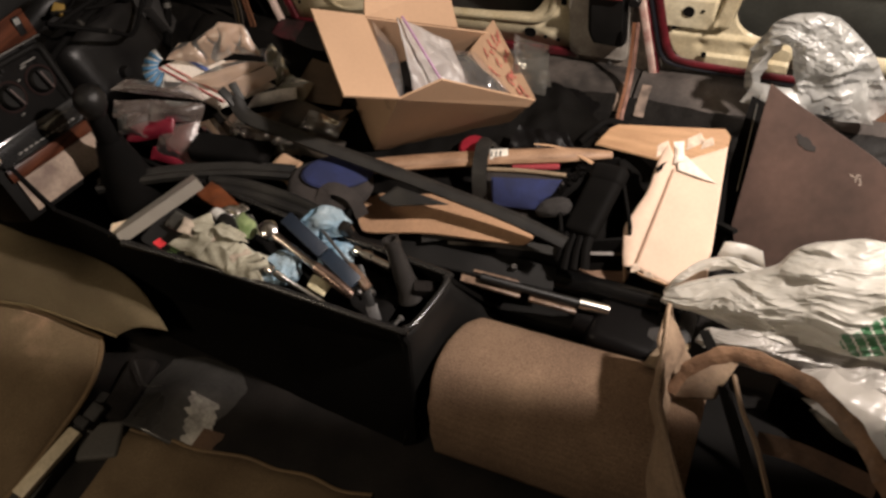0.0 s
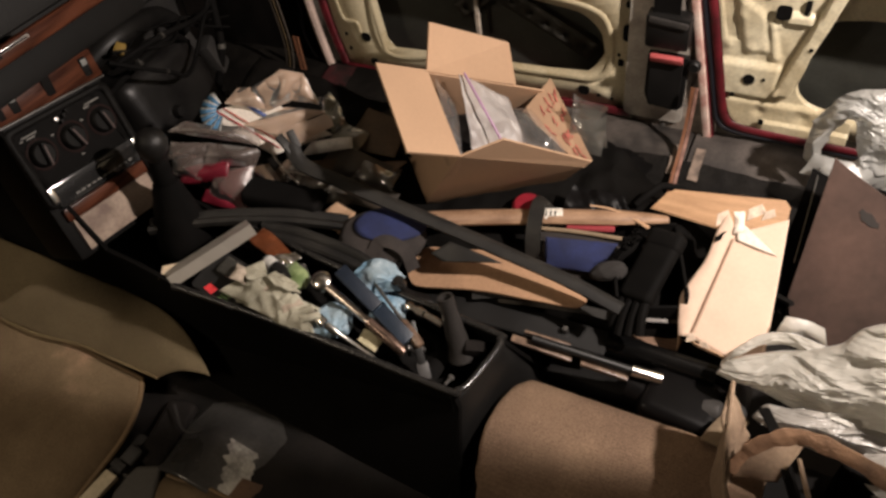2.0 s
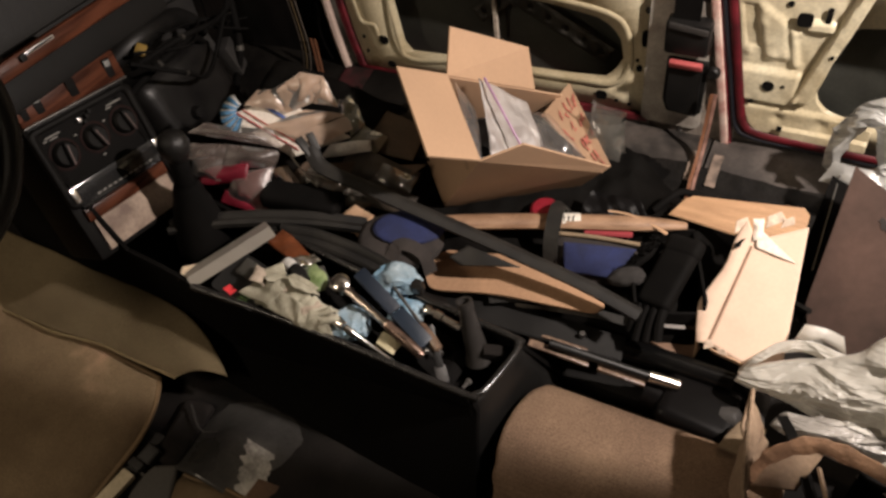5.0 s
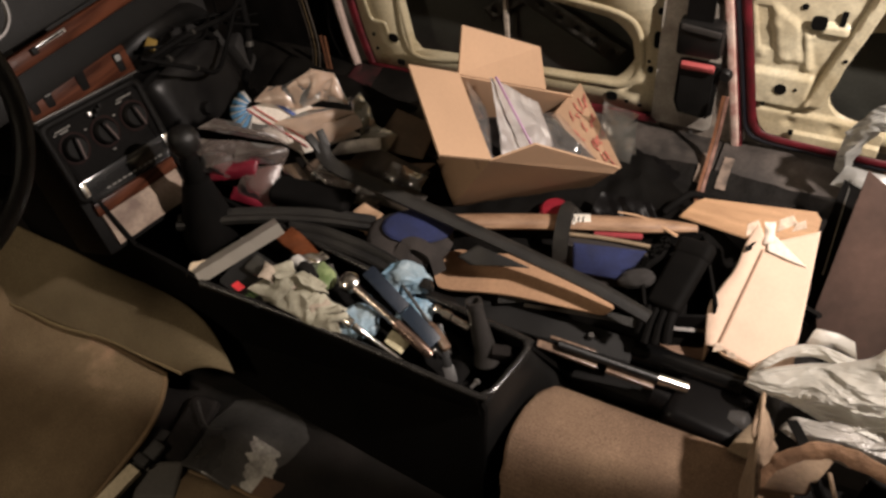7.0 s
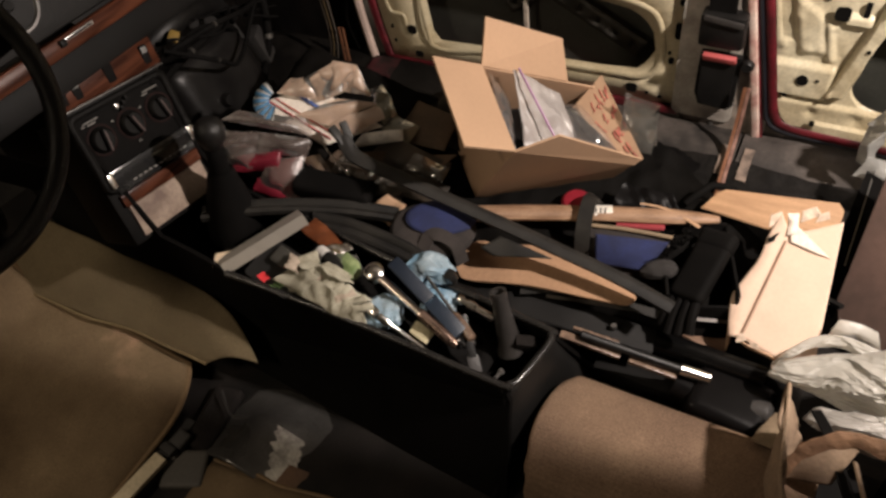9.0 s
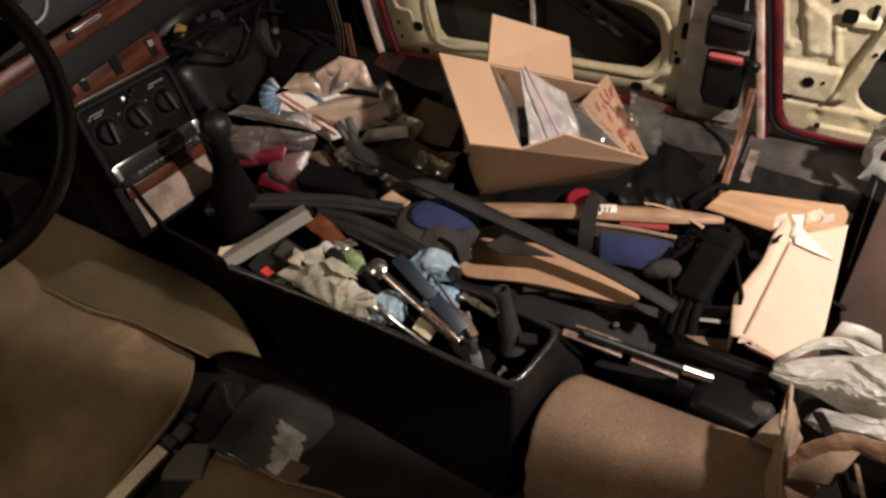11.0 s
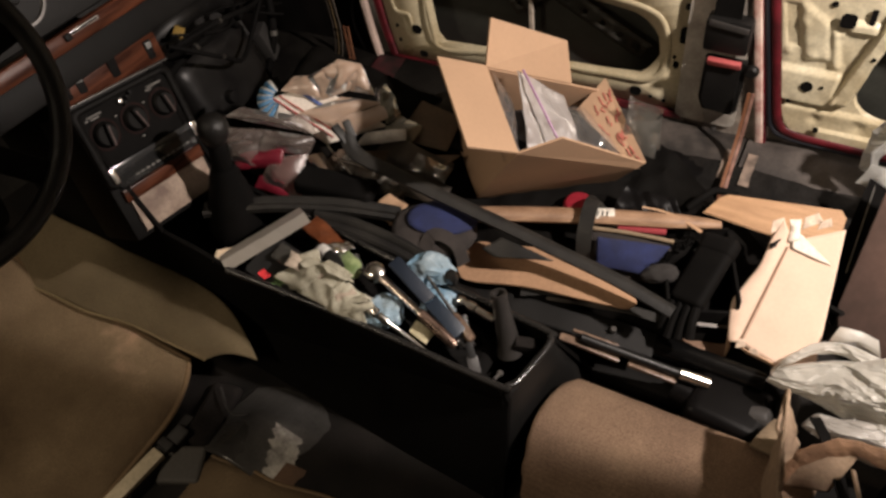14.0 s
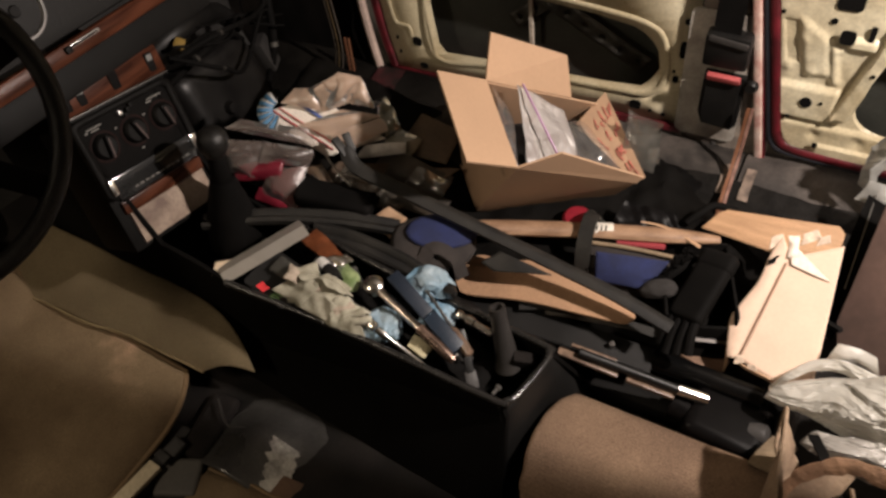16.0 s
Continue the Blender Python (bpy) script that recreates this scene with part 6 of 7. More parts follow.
for k, (dx, dy, w) in enumerate(((0, 0, 0.016), (0.004, -0.006, 0.012), (-0.004, 0.007, 0.010), (0.006, 0.003, 0.008), (0.001, -0.013, 0.007))):
    part("scratch", prism([(-w / 2, -0.0012), (w * 0.1, -0.002), (w / 2, 0.0004), (w * 0.2, 0.0016), (-w * 0.3, 0.001)], 0.0006, GS @ Matrix.Translation((q.x + dx, q.y + dy, 0.0052)) @ Matrix.Rotation(0.9 + 0.5 * k, 4, "Z")), M_PRIMER, gs, "pale scratch")
cb = thing("cardboard_box", (0.62, 0.66, 0.05), "dark red-brown cardboard box on the rear floor", "cardboard box")
for a, b, c, d in (((0.44, 0.705, 0.225), (0.80, 0.705, 0.245), (0.80, 0.69, 0.02), (0.44, 0.69, 0.02)), ((0.44, 0.705, 0.225), (0.44, 0.69, 0.02), (0.44, 0.55, 0.02), (0.44, 0.56, 0.20))):
    part("wall", board(a, b, c, d, 0.005, Matrix()), mat("red_brown_card", (0.22, 0.115, 0.07), 0.8, var=0.2), cb, smooth=False)

# plastic carrier bags
sb = thing("plastic_bag", (0.48, 0.66, 0.20), "thin crumpled clear plastic carrier bag", "plastic bag", "carrier bags")
arch = [V(0.352, 0.655, 0.255), V(0.356, 0.66, 0.340), V(0.385, 0.66, 0.400), V(0.430, 0.66, 0.425), V(0.480, 0.66, 0.420), V(0.540, 0.655, 0.375), V(0.590, 0.65, 0.300), V(0.60, 0.65, 0.25)]
inner = [V(0.376, 0.635, 0.262), V(0.374, 0.635, 0.310), V(0.386, 0.635, 0.352), V(0.402, 0.635, 0.372), V(0.416, 0.635, 0.366), V(0.424, 0.63, 0.335), V(0.446, 0.63, 0.290), V(0.47, 0.63, 0.255)]
part("film", pleated(inner, arch, lambda u: 0.006 + 0.022 * u, 71, 200, 120, 4, 0.002, 0.009, 20), M_SILVERBAG, sb)
for cs, sd in (((V(0.385, 0.60, 0.245), V(0.585, 0.60, 0.250), V(0.545, 0.63, 0.330), V(0.46, 0.63, 0.315)), 72), ((V(0.430, 0.63, 0.310), V(0.575, 0.62, 0.270), V(0.535, 0.640, 0.372), V(0.445, 0.645, 0.402)), 77), ((V(0.352, 0.61, 0.252), V(0.47, 0.60, 0.250), V(0.46, 0.62, 0.290), V(0.366, 0.63, 0.285)), 75)):
    part("fold", sheet(cs, 70, 60, 0.012, 16, sd, lift=0.016), M_SILVERBAG, sb)
wb = thing("plastic_bag", (0.50, 0.22, 0.0), "white plastic carrier bag with a green leaf print", "plastic bag", "carrier bags")
bm = pleated([(0.311, 0.186, 0.146), (0.345, 0.184, 0.140), (0.397, 0.180, 0.132), (0.455, 0.172, 0.134), (0.521, 0.166, 0.140), (0.645, 0.160, 0.165), (0.80, 0.17, 0.14)], [(0.316, 0.200, 0.166), (0.350, 0.212, 0.184), (0.417, 0.232, 0.204), (0.470, 0.246, 0.236), (0.512, 0.262, 0.276), (0.612, 0.275, 0.304), (0.78, 0.29, 0.28)], lambda u: 0.006 + 0.045 * min(1, u * 1.4), 83, 320, 240, 9, 0.0020, 0.0095, 20)
M_GREENBAG = film("green_print", (0.07, 0.24, 0.10), 0.0, 0.2, 0.35)
for f in bm.faces:
    p = f.calc_center_median() - V(0.640, 0.160, 0.225)
    a, b = p.x * 0.8 + p.y * 0.3 + p.z * 0.5, p.z * 0.8 - p.x * 0.5
    if (a / 0.062) ** 2 + (b / 0.034) ** 2 < 1 and math.sin(a * 420) < 0.8 and p.y < 0.06:
        f.material_index = 1
part("film", bm, (M_WHITEBAG, M_GREENBAG), wb)
part("handle", pleated([(0.313, 0.192, 0.156), (0.330, 0.205, 0.176), (0.362, 0.232, 0.192), (0.40, 0.246, 0.196), (0.44, 0.240, 0.196), (0.49, 0.235, 0.195)], [(0.315, 0.198, 0.168), (0.332, 0.218, 0.190), (0.362, 0.246, 0.206), (0.40, 0.258, 0.212), (0.44, 0.250, 0.216), (0.49, 0.240, 0.208)], lambda u: 0.005, 85, 120, 60, 9, 0.0015, 0.006, 26), M_WHITEBAG, wb)
part("handle", sheet([V(0.372, 0.262, 0.165), V(0.460, 0.262, 0.190), V(0.448, 0.285, 0.212), V(0.392, 0.284, 0.218)], 40, 34, 0.012, 24, 5, lift=0.012), M_WHITEBAG, wb)
w2 = thing("plastic_bag", (0.50, 0.15, 0.0), "second white carrier bag crumpled beneath the first", "plastic bag", "carrier bags")
M_THINWHITE = film("thin_white_bag", (0.70, 0.66, 0.60), 0.22, 0.1, 0.36, crease=0.3, crinkle=30)
part("film", pleated([(0.380, 0.133, 0.126), (0.400, 0.126, 0.124), (0.436, 0.119, 0.126), (0.497, 0.138, 0.124), (0.60, 0.146, 0.120), (0.66, 0.15, 0.11)], [(0.382, 0.137, 0.132), (0.398, 0.152, 0.150), (0.439, 0.150, 0.165), (0.482, 0.166, 0.166), (0.60, 0.180, 0.162), (0.66, 0.19, 0.15)], lambda u: 0.006 + 0.014 * min(1, u * 3), 91, 180, 110, 12, 0.002, 0.007, 26), M_THINWHITE, w2)
part("fold", sheet([V(0.45, 0.122, 0.100), V(0.60, 0.135, 0.10), V(0.60, 0.155, 0.135), V(0.45, 0.130, 0.135)], 36, 24, 0.008, 20, 8), M_THINWHITE, w2)
for k, c in enumerate(((0.425, 0.132, 0.148), (0.47, 0.140, 0.155), (0.52, 0.150, 0.156), (0.57, 0.158, 0.154))):
    c = Vector(c)
    part("fold", sheet([c + V(-0.030, -0.014, -0.008), c + V(0.034, -0.006, -0.010), c + V(0.030, 0.018, 0.016), c + V(-0.026, 0.012, 0.014)], 24, 18, 0.005, 34, 120 + k, lift=0.008), M_THINWHITE, w2)
w3 = thing("plastic_bag", (0.66, 0.08, 0.0), "white plastic bag behind the leather handle", "plastic bag", "carrier bags")
part("film", pleated([(0.52, 0.105, 0.10), (0.57, 0.085, 0.09), (0.63, 0.05, 0.08), (0.72, 0.02, 0.06)], [(0.53, 0.118, 0.118), (0.58, 0.145, 0.140), (0.64, 0.170, 0.155), (0.74, 0.16, 0.15)], lambda u: 0.01 + 0.02 * u, 97, 140, 90, 10, 0.002, 0.008, 22), M_THINWHITE, w3)
part("lower_fold", sheet([V(0.535, 0.100, 0.12), V(0.68, 0.020, 0.12), V(0.70, 0.090, 0.15), V(0.56, 0.150, 0.15)], 60, 40, 0.012, 18, 13, lift=0.02), M_THINWHITE, w3)

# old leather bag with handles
# near-black colour paints the shade inside the open bag
M_BAGSHADE = mat("bag_inside_shade", (0.004, 0.0035, 0.003), 0.95, spec=0.03)
M_LEATHER = mat("cracked_leather", (0.26, 0.150, 0.088), 0.55, second=(0.13, 0.072, 0.042), scale=22, bump=0.9, bscale=90)
M_TAN = mat("soft_tan_leather", (0.27, 0.19, 0.125), 0.8, second=(0.16, 0.105, 0.068), scale=10, bump=0.5, bscale=120)
lb = thing("leather_bag", (0.52, -0.02, 0.0), "worn open leather bag with a cracked brown handle", "bag")
part("front", sheet([V(0.385, 0.085, 0.135), V(0.362, -0.090, 0.125), V(0.356, -0.075, 0.275), V(0.336, 0.075, 0.285)], 40, 30, 0.012, 14, 3, False, 0.010), M_TAN, lb, solid=0.006)
part("side", sheet([V(0.362, -0.090, 0.125), V(0.395, -0.27, 0.01), V(0.440, -0.215, 0.200), V(0.356, -0.075, 0.275)], 30, 22, 0.006, 12, 6, False, 0.012), M_TAN, lb, solid=0.006)
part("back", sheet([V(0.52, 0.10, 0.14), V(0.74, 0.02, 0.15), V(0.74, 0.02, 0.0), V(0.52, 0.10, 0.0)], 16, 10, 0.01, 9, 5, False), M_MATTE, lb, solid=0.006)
part("mouth_edge", sweep([(0.342, 0.110, 0.200), (0.337, 0.080, 0.284), (0.345, 0.02, 0.284), (0.357, -0.075, 0.278), (0.395, -0.14, 0.245), (0.442, -0.215, 0.204)], ring_profile(0.0032, 8), n=36, up=(0.8, 0.2, 1)), M_TAN, lb)
part("zip_tape", sweep([(0.392, 0.125, 0.175), (0.415, 0.07, 0.200), (0.445, 0.0, 0.205), (0.49, -0.09, 0.195), (0.54, -0.18, 0.175)], [(-0.008, -0.002), (0.008, -0.002), (0.008, 0.002), (-0.008, 0.002)], n=28), M_MATTE, lb, "black zip tape")
part("handle", sweep([(0.371, 0.004, 0.165), (0.381, 0.022, 0.195), (0.399, 0.036, 0.222), (0.438, 0.050, 0.244), (0.480, 0.046, 0.250), (0.540, 0.026, 0.256), (0.590, -0.008, 0.254), (0.630, -0.046, 0.244), (0.664, -0.085, 0.218), (0.69, -0.12, 0.18)], [(-0.014, -0.002), (-0.006, -0.004), (0.006, -0.004), (0.014, -0.002), (0.014, 0.002), (0.006, 0.004), (-0.006, 0.004), (-0.014, 0.002)], n=60, up=(0.15, -0.85, 0.6), grow=lambda t: 0.85 + 0.10 * math.sin(t * 47) + 0.06 * math.sin(t * 91)), M_LEATHER, lb, "cracked brown leather handle")
part("handle_tab", sheet([V(0.371, 0.000, 0.160), V(0.430, 0.000, 0.190), V(0.452, 0.048, 0.240), V(0.392, 0.036, 0.218)], 20, 16, 0.004, 14, 3, False, 0.006), M_TAN, lb, solid=0.005)
part("strap", sweep([(0.448, 0.022, 0.234), (0.470, -0.03, 0.228), (0.497, -0.072, 0.218), (0.53, -0.14, 0.195)], [(-0.004, -0.0015), (0.004, -0.0015), (0.004, 0.0015), (-0.004, 0.0015)], n=20, up=(0.8, -0.3, 0.6)), M_TAN, lb)
part("cross_strap", sweep([(0.50, -0.035, 0.165), (0.56, -0.036, 0.168), (0.66, -0.05, 0.16)], [(-0.015, -0.003), (0.015, -0.003), (0.015, 0.003), (-0.015, 0.003)], n=16, up=(0, -0.5, 1)), mat("dark_strap_leather", (0.11, 0.062, 0.038), 0.6, second=(0.06, 0.034, 0.022), scale=22, bump=0.7, bscale=90), lb)
# near-black floor stands for the shaded depth of the bag
part("interior", grid(12, 12, lambda u, v: V(0.36 + 0.40 * u, -0.24 + 0.33 * v, 0.02 + 0.02 * noise.noise(V(u * 4, v * 4, 1)))), M_BAGSHADE, lb)
cl = thing("cloth", (0.34, 0.1, 0.1), "olive-tan folded cloth on the tunnel", "cloth")
part("fold", sheet([V(0.312, 0.052, 0.152), V(0.360, 0.040, 0.160), V(0.378, 0.110, 0.150), V(0.340, 0.128, 0.128)], 24, 24, 0.005, 16, 6, False, 0.008), mat("olive_tan_cloth", (0.22, 0.16, 0.10), 0.9, var=0.3, bump=0.6, bscale=400), cl, solid=0.004)

# seat runner, sticks and tubes behind the console
sr = thing("seat_runner", (0.22, 0.16, 0.0), "black steel seat runner with a motor", "seat rail")
part("rail", bar((0.02, 0.165, 0.035), (0.37, 0.165, 0.030), 0.05, 0.04, bevel=0.006), M_BLACK, sr)
part("motor", tube([(0.115, 0.203, 0.110), (0.17, 0.206, 0.108), (0.31, 0.210, 0.100)], 0.020, n=10, k=24), mat("glossy_black_motor", (0.006, 0.0055, 0.005), 0.2, second=(0.003, 0.003, 0.003), scale=9, spec=0.3), sr, "glossy black motor tube")
M_CAST = mat("shiny_black_cast", (0.0032, 0.003, 0.003), 0.3, second=(0.0045, 0.004, 0.004), scale=8, bump=0.1, bscale=40, spec=0.12)
part("gearbox", box((0.140, 0.110, 0.090), pose(0.266, 0.153, 0.054, 2, 5, -3), 0.024, 5), M_CAST, sr)
part("gearbox_neck", tube([(0.17, 0.150, 0.078), (0.20, 0.148, 0.074)], 0.026, n=3, k=18), M_CAST, sr)
part("end_cap", lathe([(0, 0.014), (0.012, 0.013), (0.019, 0.008), (0.021, 0.0), (0.021, -0.02)], frame_of((0.326, 0.150, 0.082), (0, 1, 0), (1, 0.1, 0.25)), 22), mat("dull_grey_cap", (0.045, 0.042, 0.040), 0.45), sr, "dull grey end cap")
part("rear_bracket", box((0.03, 0.09, 0.09), pose(0.352, 0.165, 0.060, 0, 12, 0), 0.008), M_BLACK, sr)
blkw = thing("wooden_block", (0.19, 0.245, 0.06), "brown wooden batten beside the seat runner", "batten")
part("batten", bar((0.130, 0.262, 0.105), (0.235, 0.240, 0.100), 0.045, 0.018, bevel=0.003), woody("brown_batten", (0.11, 0.06, 0.036), (0.20, 0.12, 0.075), 0.6, 0.0, (4, 40, 40), 4), blkw)
M_STICK = mat("brown_varnished_slat", (0.20, 0.135, 0.095), 0.3, second=(0.09, 0.055, 0.038), scale=30, grain=0.3, gscale=90, coat=0.2)
for p, q, w in (((-0.036, 0.115, 0.160), (0.072, 0.132, 0.132), 0.016), ((0.088, 0.133, 0.128), (0.172, 0.146, 0.106), 0.013), ((-0.02, 0.138, 0.158), (0.062, 0.153, 0.138), 0.006)):
    sk = thing("wooden_lath", p, "thin brown varnished slat lying beside the console", "slat", "slats")
    part("slat", bar(p, q, w, 0.008, bevel=0.002), M_STICK, sk)
ms = thing("metal_strip", (0.1, 0.225, 0.15), "long thin dull steel strip under the rubbish", "metal strip")
part("strip", sweep([(-0.094, 0.190, 0.155), (0.02, 0.212, 0.158), (0.127, 0.229, 0.160), (0.229, 0.266, 0.150)], [(-0.0035, -0.001), (0.0035, -0.001), (0.0035, 0.001), (-0.0035, 0.001)], n=30, up=(0, -0.5, 1)), mat("dull_strip_steel", (0.11, 0.095, 0.082), 0.5, second=(0.055, 0.046, 0.04), scale=30, metal=0.2), ms)
ct = thing("steel_tube", (0.1, 0.17, 0.1), "dark tube with a bright end put in as a highlight", "tube")
part("tube", tube([(0.0, 0.125, 0.165), (0.176, 0.156, 0.118)], 0.008, n=2, k=14), M_BLACK, ct)
# bright end put in for the highlight on the gearbox neck
part("chrome_end", tube([(0.174, 0.1555, 0.1185), (0.225, 0.165, 0.106)], 0.0115, n=2, k=14), M_CHROME, ct, "chrome end drawn as the gearbox neck's highlight")
nt = thing("wing_nut", (0.04, 0.18, 0.12), "small pale wing nut", "nut")
part("nut", lathe([(0.002, 0.006), (0.005, 0.006), (0.0065, 0), (0.0065, -0.005), (0.002, -0.005)], frame_of((0.042, 0.182, 0.141), (1, 0.3, 0), (0, -0.3, 1)), 6), M_STEEL, nt)

# ---- tools and rubbish in the console tray ----
rag = thing("rag", (-0.33, 0.0, 0.16), "dark oily rag lining the console tray", "rag")
part("cloth", grid(50, 14, lambda u, v: V(-0.58 + 0.46 * u, -0.058 + 0.124 * v, 0.258 - 0.085 * u + 0.014 * noise.noise(V(u * 14, v * 4, 1)) - 0.03 * max(0, u - 0.6))), M_MATTE, rag)
M_BLUEGLOVE = mat("blue_nitrile", (0.17, 0.31, 0.43), 0.55, second=(0.30, 0.37, 0.41), scale=18, var=0.3, bump=0.2)
M_TOWEL = mat("grey_green_towel", (0.44, 0.415, 0.325), 0.9, second=(0.31, 0.29, 0.22), scale=14, bump=0.4, bscale=300)

ch = thing("plastic_profile", (-0.57, 0.0, 0.275), "dusty clear plastic edge profile", "plastic profile")
part("profile", sweep([(-0.618, -0.078, 0.292), (-0.575, -0.004, 0.303), (-0.534, 0.073, 0.312)], [(-0.022, 0.0), (-0.004, 0.012), (0.022, 0.004), (0.023, 0.002), (-0.004, 0.0095), (-0.021, -0.0025)], n=12), film("dusty_clear_profile", (0.62, 0.57, 0.50), 0.10, 0.9, 0.18), ch)
cs = thing("paper_scrap", (-0.63, -0.06, 0.28), "small cream card scrap", "paper")
part("card", prism([(-0.02, -0.015), (0.03, -0.012), (0.025, 0.014), (-0.012, 0.012)], 0.002, pose(-0.628, -0.062, 0.296, 8, 5, 40)), mat("cream_card", (0.62, 0.50, 0.36), 0.8), cs)
pk = thing("hanging_package", (-0.51, -0.04, 0.27), "black blister card with a red mark and green print", "package")
PM = frame_of((-0.515, -0.038, 0.292), (0.92, -0.15, -0.1), (0.02, -0.18, 1))
part("card", prism(rounded(0.105, 0.085, 0.008), 0.002, PM), mat("black_card", (0.018, 0.018, 0.018), 0.35), pk)
part("blister", box((0.06, 0.035, 0.014), PM @ Matrix.Translation((0.005, 0.018, 0.008)), 0.006, 3), M_GREYFILM, pk, "clear blister")
part("red_mark", prism([(-0.012, -0.006), (0.008, -0.008), (0.012, 0.006), (-0.008, 0.008)], 0.0015, PM @ Matrix.Translation((-0.012, -0.030, 0.0022))), mat("signal_red", (0.75, 0.05, 0.06), 0.5), pk, "red printed mark")
for i in range(4):
    part("green_line", box((0.020 - 0.003 * (i % 2), 0.003, 0.0008), PM @ Matrix.Translation((0.022, -0.036 + i * 0.006, 0.0026))), mat("green_print_ink", (0.22, 0.40, 0.14), 0.6), pk, "green printed bar")
fb = thing("foil_packet", (-0.48, 0.06, 0.275), "orange-brown foil snack packet with silver end", "packet")
part("pouch", sheet([V(-0.535, 0.052, 0.300), V(-0.465, 0.030, 0.298), V(-0.435, 0.062, 0.292), V(-0.520, 0.088, 0.298)], 26, 16, 0.006, 30, 7), mat("orange_foil", (0.24, 0.075, 0.03), 0.3, metal=0.4, var=0.5, scale=18), fb, solid=0.004)
part("silver_end", sheet([V(-0.462, 0.026, 0.300), V(-0.440, 0.022, 0.296), V(-0.415, 0.056, 0.292), V(-0.437, 0.064, 0.296)], 14, 12, 0.007, 45, 9), M_CHROME, fb, "shiny silver foil", solid=0.003)
bt = thing("small_bottle", (-0.45, 0.01, 0.275), "small black bottle with a white label", "bottle")
bmx = frame_of((-0.470, 0.022, 0.300), (0, 0, 1), (0.93, -0.32, -0.12))
part("body", lathe([(0, 0), (0.011, 0.001), (0.013, 0.004), (0.013, 0.052), (0.009, 0.060), (0.007, 0.070), (0, 0.070)], bmx, 20), M_BLACK, bt)
part("label", lathe([(0.0134, 0.008), (0.0134, 0.030)], bmx, 20), mat("label_white", (0.66, 0.64, 0.60), 0.5), bt, "white label")
part("red_dot", prism(rounded(0.006, 0.008, 0.002), 0.001, frame_of((-0.428, 0.004, 0.3080), (0.9, -0.3, 0), (0, -0.1, 1))), mat("red_dot_ink", (0.5, 0.04, 0.04), 0.5), bt, "red dot")
gp = thing("green_packet", (-0.40, 0.02, 0.265), "small green plastic packet", "packet")
part("pouch", wrap((-0.402, 0.016, 0.288), (0.034, 0.020, 0.012), 0.16, 0.9, 14, 4, -0.5), mat("leaf_green_plastic", (0.13, 0.19, 0.07), 0.35, second=(0.33, 0.40, 0.20), scale=30), gp)
part("clear_film", sheet([V(-0.445, 0.010, 0.300), V(-0.40, -0.012, 0.294), V(-0.365, 0.012, 0.29), V(-0.40, 0.045, 0.298)], 18, 14, 0.006, 34, 11), M_CLEAR, gp)

tw = thing("paper_towel", (-0.42, -0.06, 0.26), "crumpled grey-green shop towel", "towel")
part("sheet", sheet([V(-0.495, -0.070, 0.290), V(-0.312, -0.070, 0.262), V(-0.315, -0.022, 0.274), V(-0.465, -0.030, 0.298)], 60, 30, 0.012, 26, 21), M_TOWEL, tw, solid=0.002)
for k, cs in enumerate((((-0.505, -0.070, 0.300), (-0.440, -0.073, 0.294), (-0.420, -0.045, 0.318), (-0.470, -0.020, 0.310)), ((-0.455, -0.073, 0.288), (-0.375, -0.073, 0.274), (-0.380, -0.050, 0.306), (-0.430, -0.048, 0.316)), ((-0.395, -0.073, 0.274), (-0.310, -0.073, 0.256), (-0.330, -0.055, 0.282), (-0.385, -0.050, 0.302)), ((-0.450, -0.040, 0.312), (-0.385, -0.052, 0.304), (-0.372, -0.012, 0.306), (-0.420, -0.006, 0.318)), ((-0.430, -0.025, 0.318), (-0.395, -0.040, 0.324), (-0.360, -0.022, 0.302), (-0.400, -0.004, 0.310)), ((-0.385, -0.050, 0.302), (-0.335, -0.062, 0.280), (-0.338, -0.035, 0.288), (-0.372, -0.026, 0.300)), ((-0.478, -0.030, 0.308), (-0.452, -0.042, 0.326), (-0.432, -0.018, 0.312), (-0.462, -0.004, 0.304)))):
    part("fold", sheet(cs, 24, 20, 0.0055, 42, 230 + k, lift=0.003), M_TOWEL, tw, solid=0.0012)
random.seed(33)
M_TOWEL2 = mat("tan_towel", (0.46, 0.38, 0.30), 0.9, second=(0.30, 0.245, 0.19), scale=16, bump=0.4, bscale=300)
for k in range(9):
    c = V(-0.480 + 0.019 * k, random.uniform(-0.058, -0.012), 0.316 - 0.0036 * k)
    a, w = random.uniform(0.3, 2.6), random.uniform(0.007, 0.013)
    ex = V(math.cos(a), math.sin(a) * 0.8, random.uniform(-0.3, 0.3)) * random.uniform(0.018, 0.030)
    ey = V(-math.sin(a), math.cos(a), random.uniform(0.3, 0.9)) * w
    part("twist", sheet([c - ex - ey, c + ex - ey * 0.5, c + ex * 0.9 + ey, c - ex + ey * 0.7], 20, 10, 0.004, 55, 260 + k, lift=0.006), M_TOWEL2 if k % 3 == 0 else M_TOWEL, tw, "twisted paper fold", solid=0.0012)
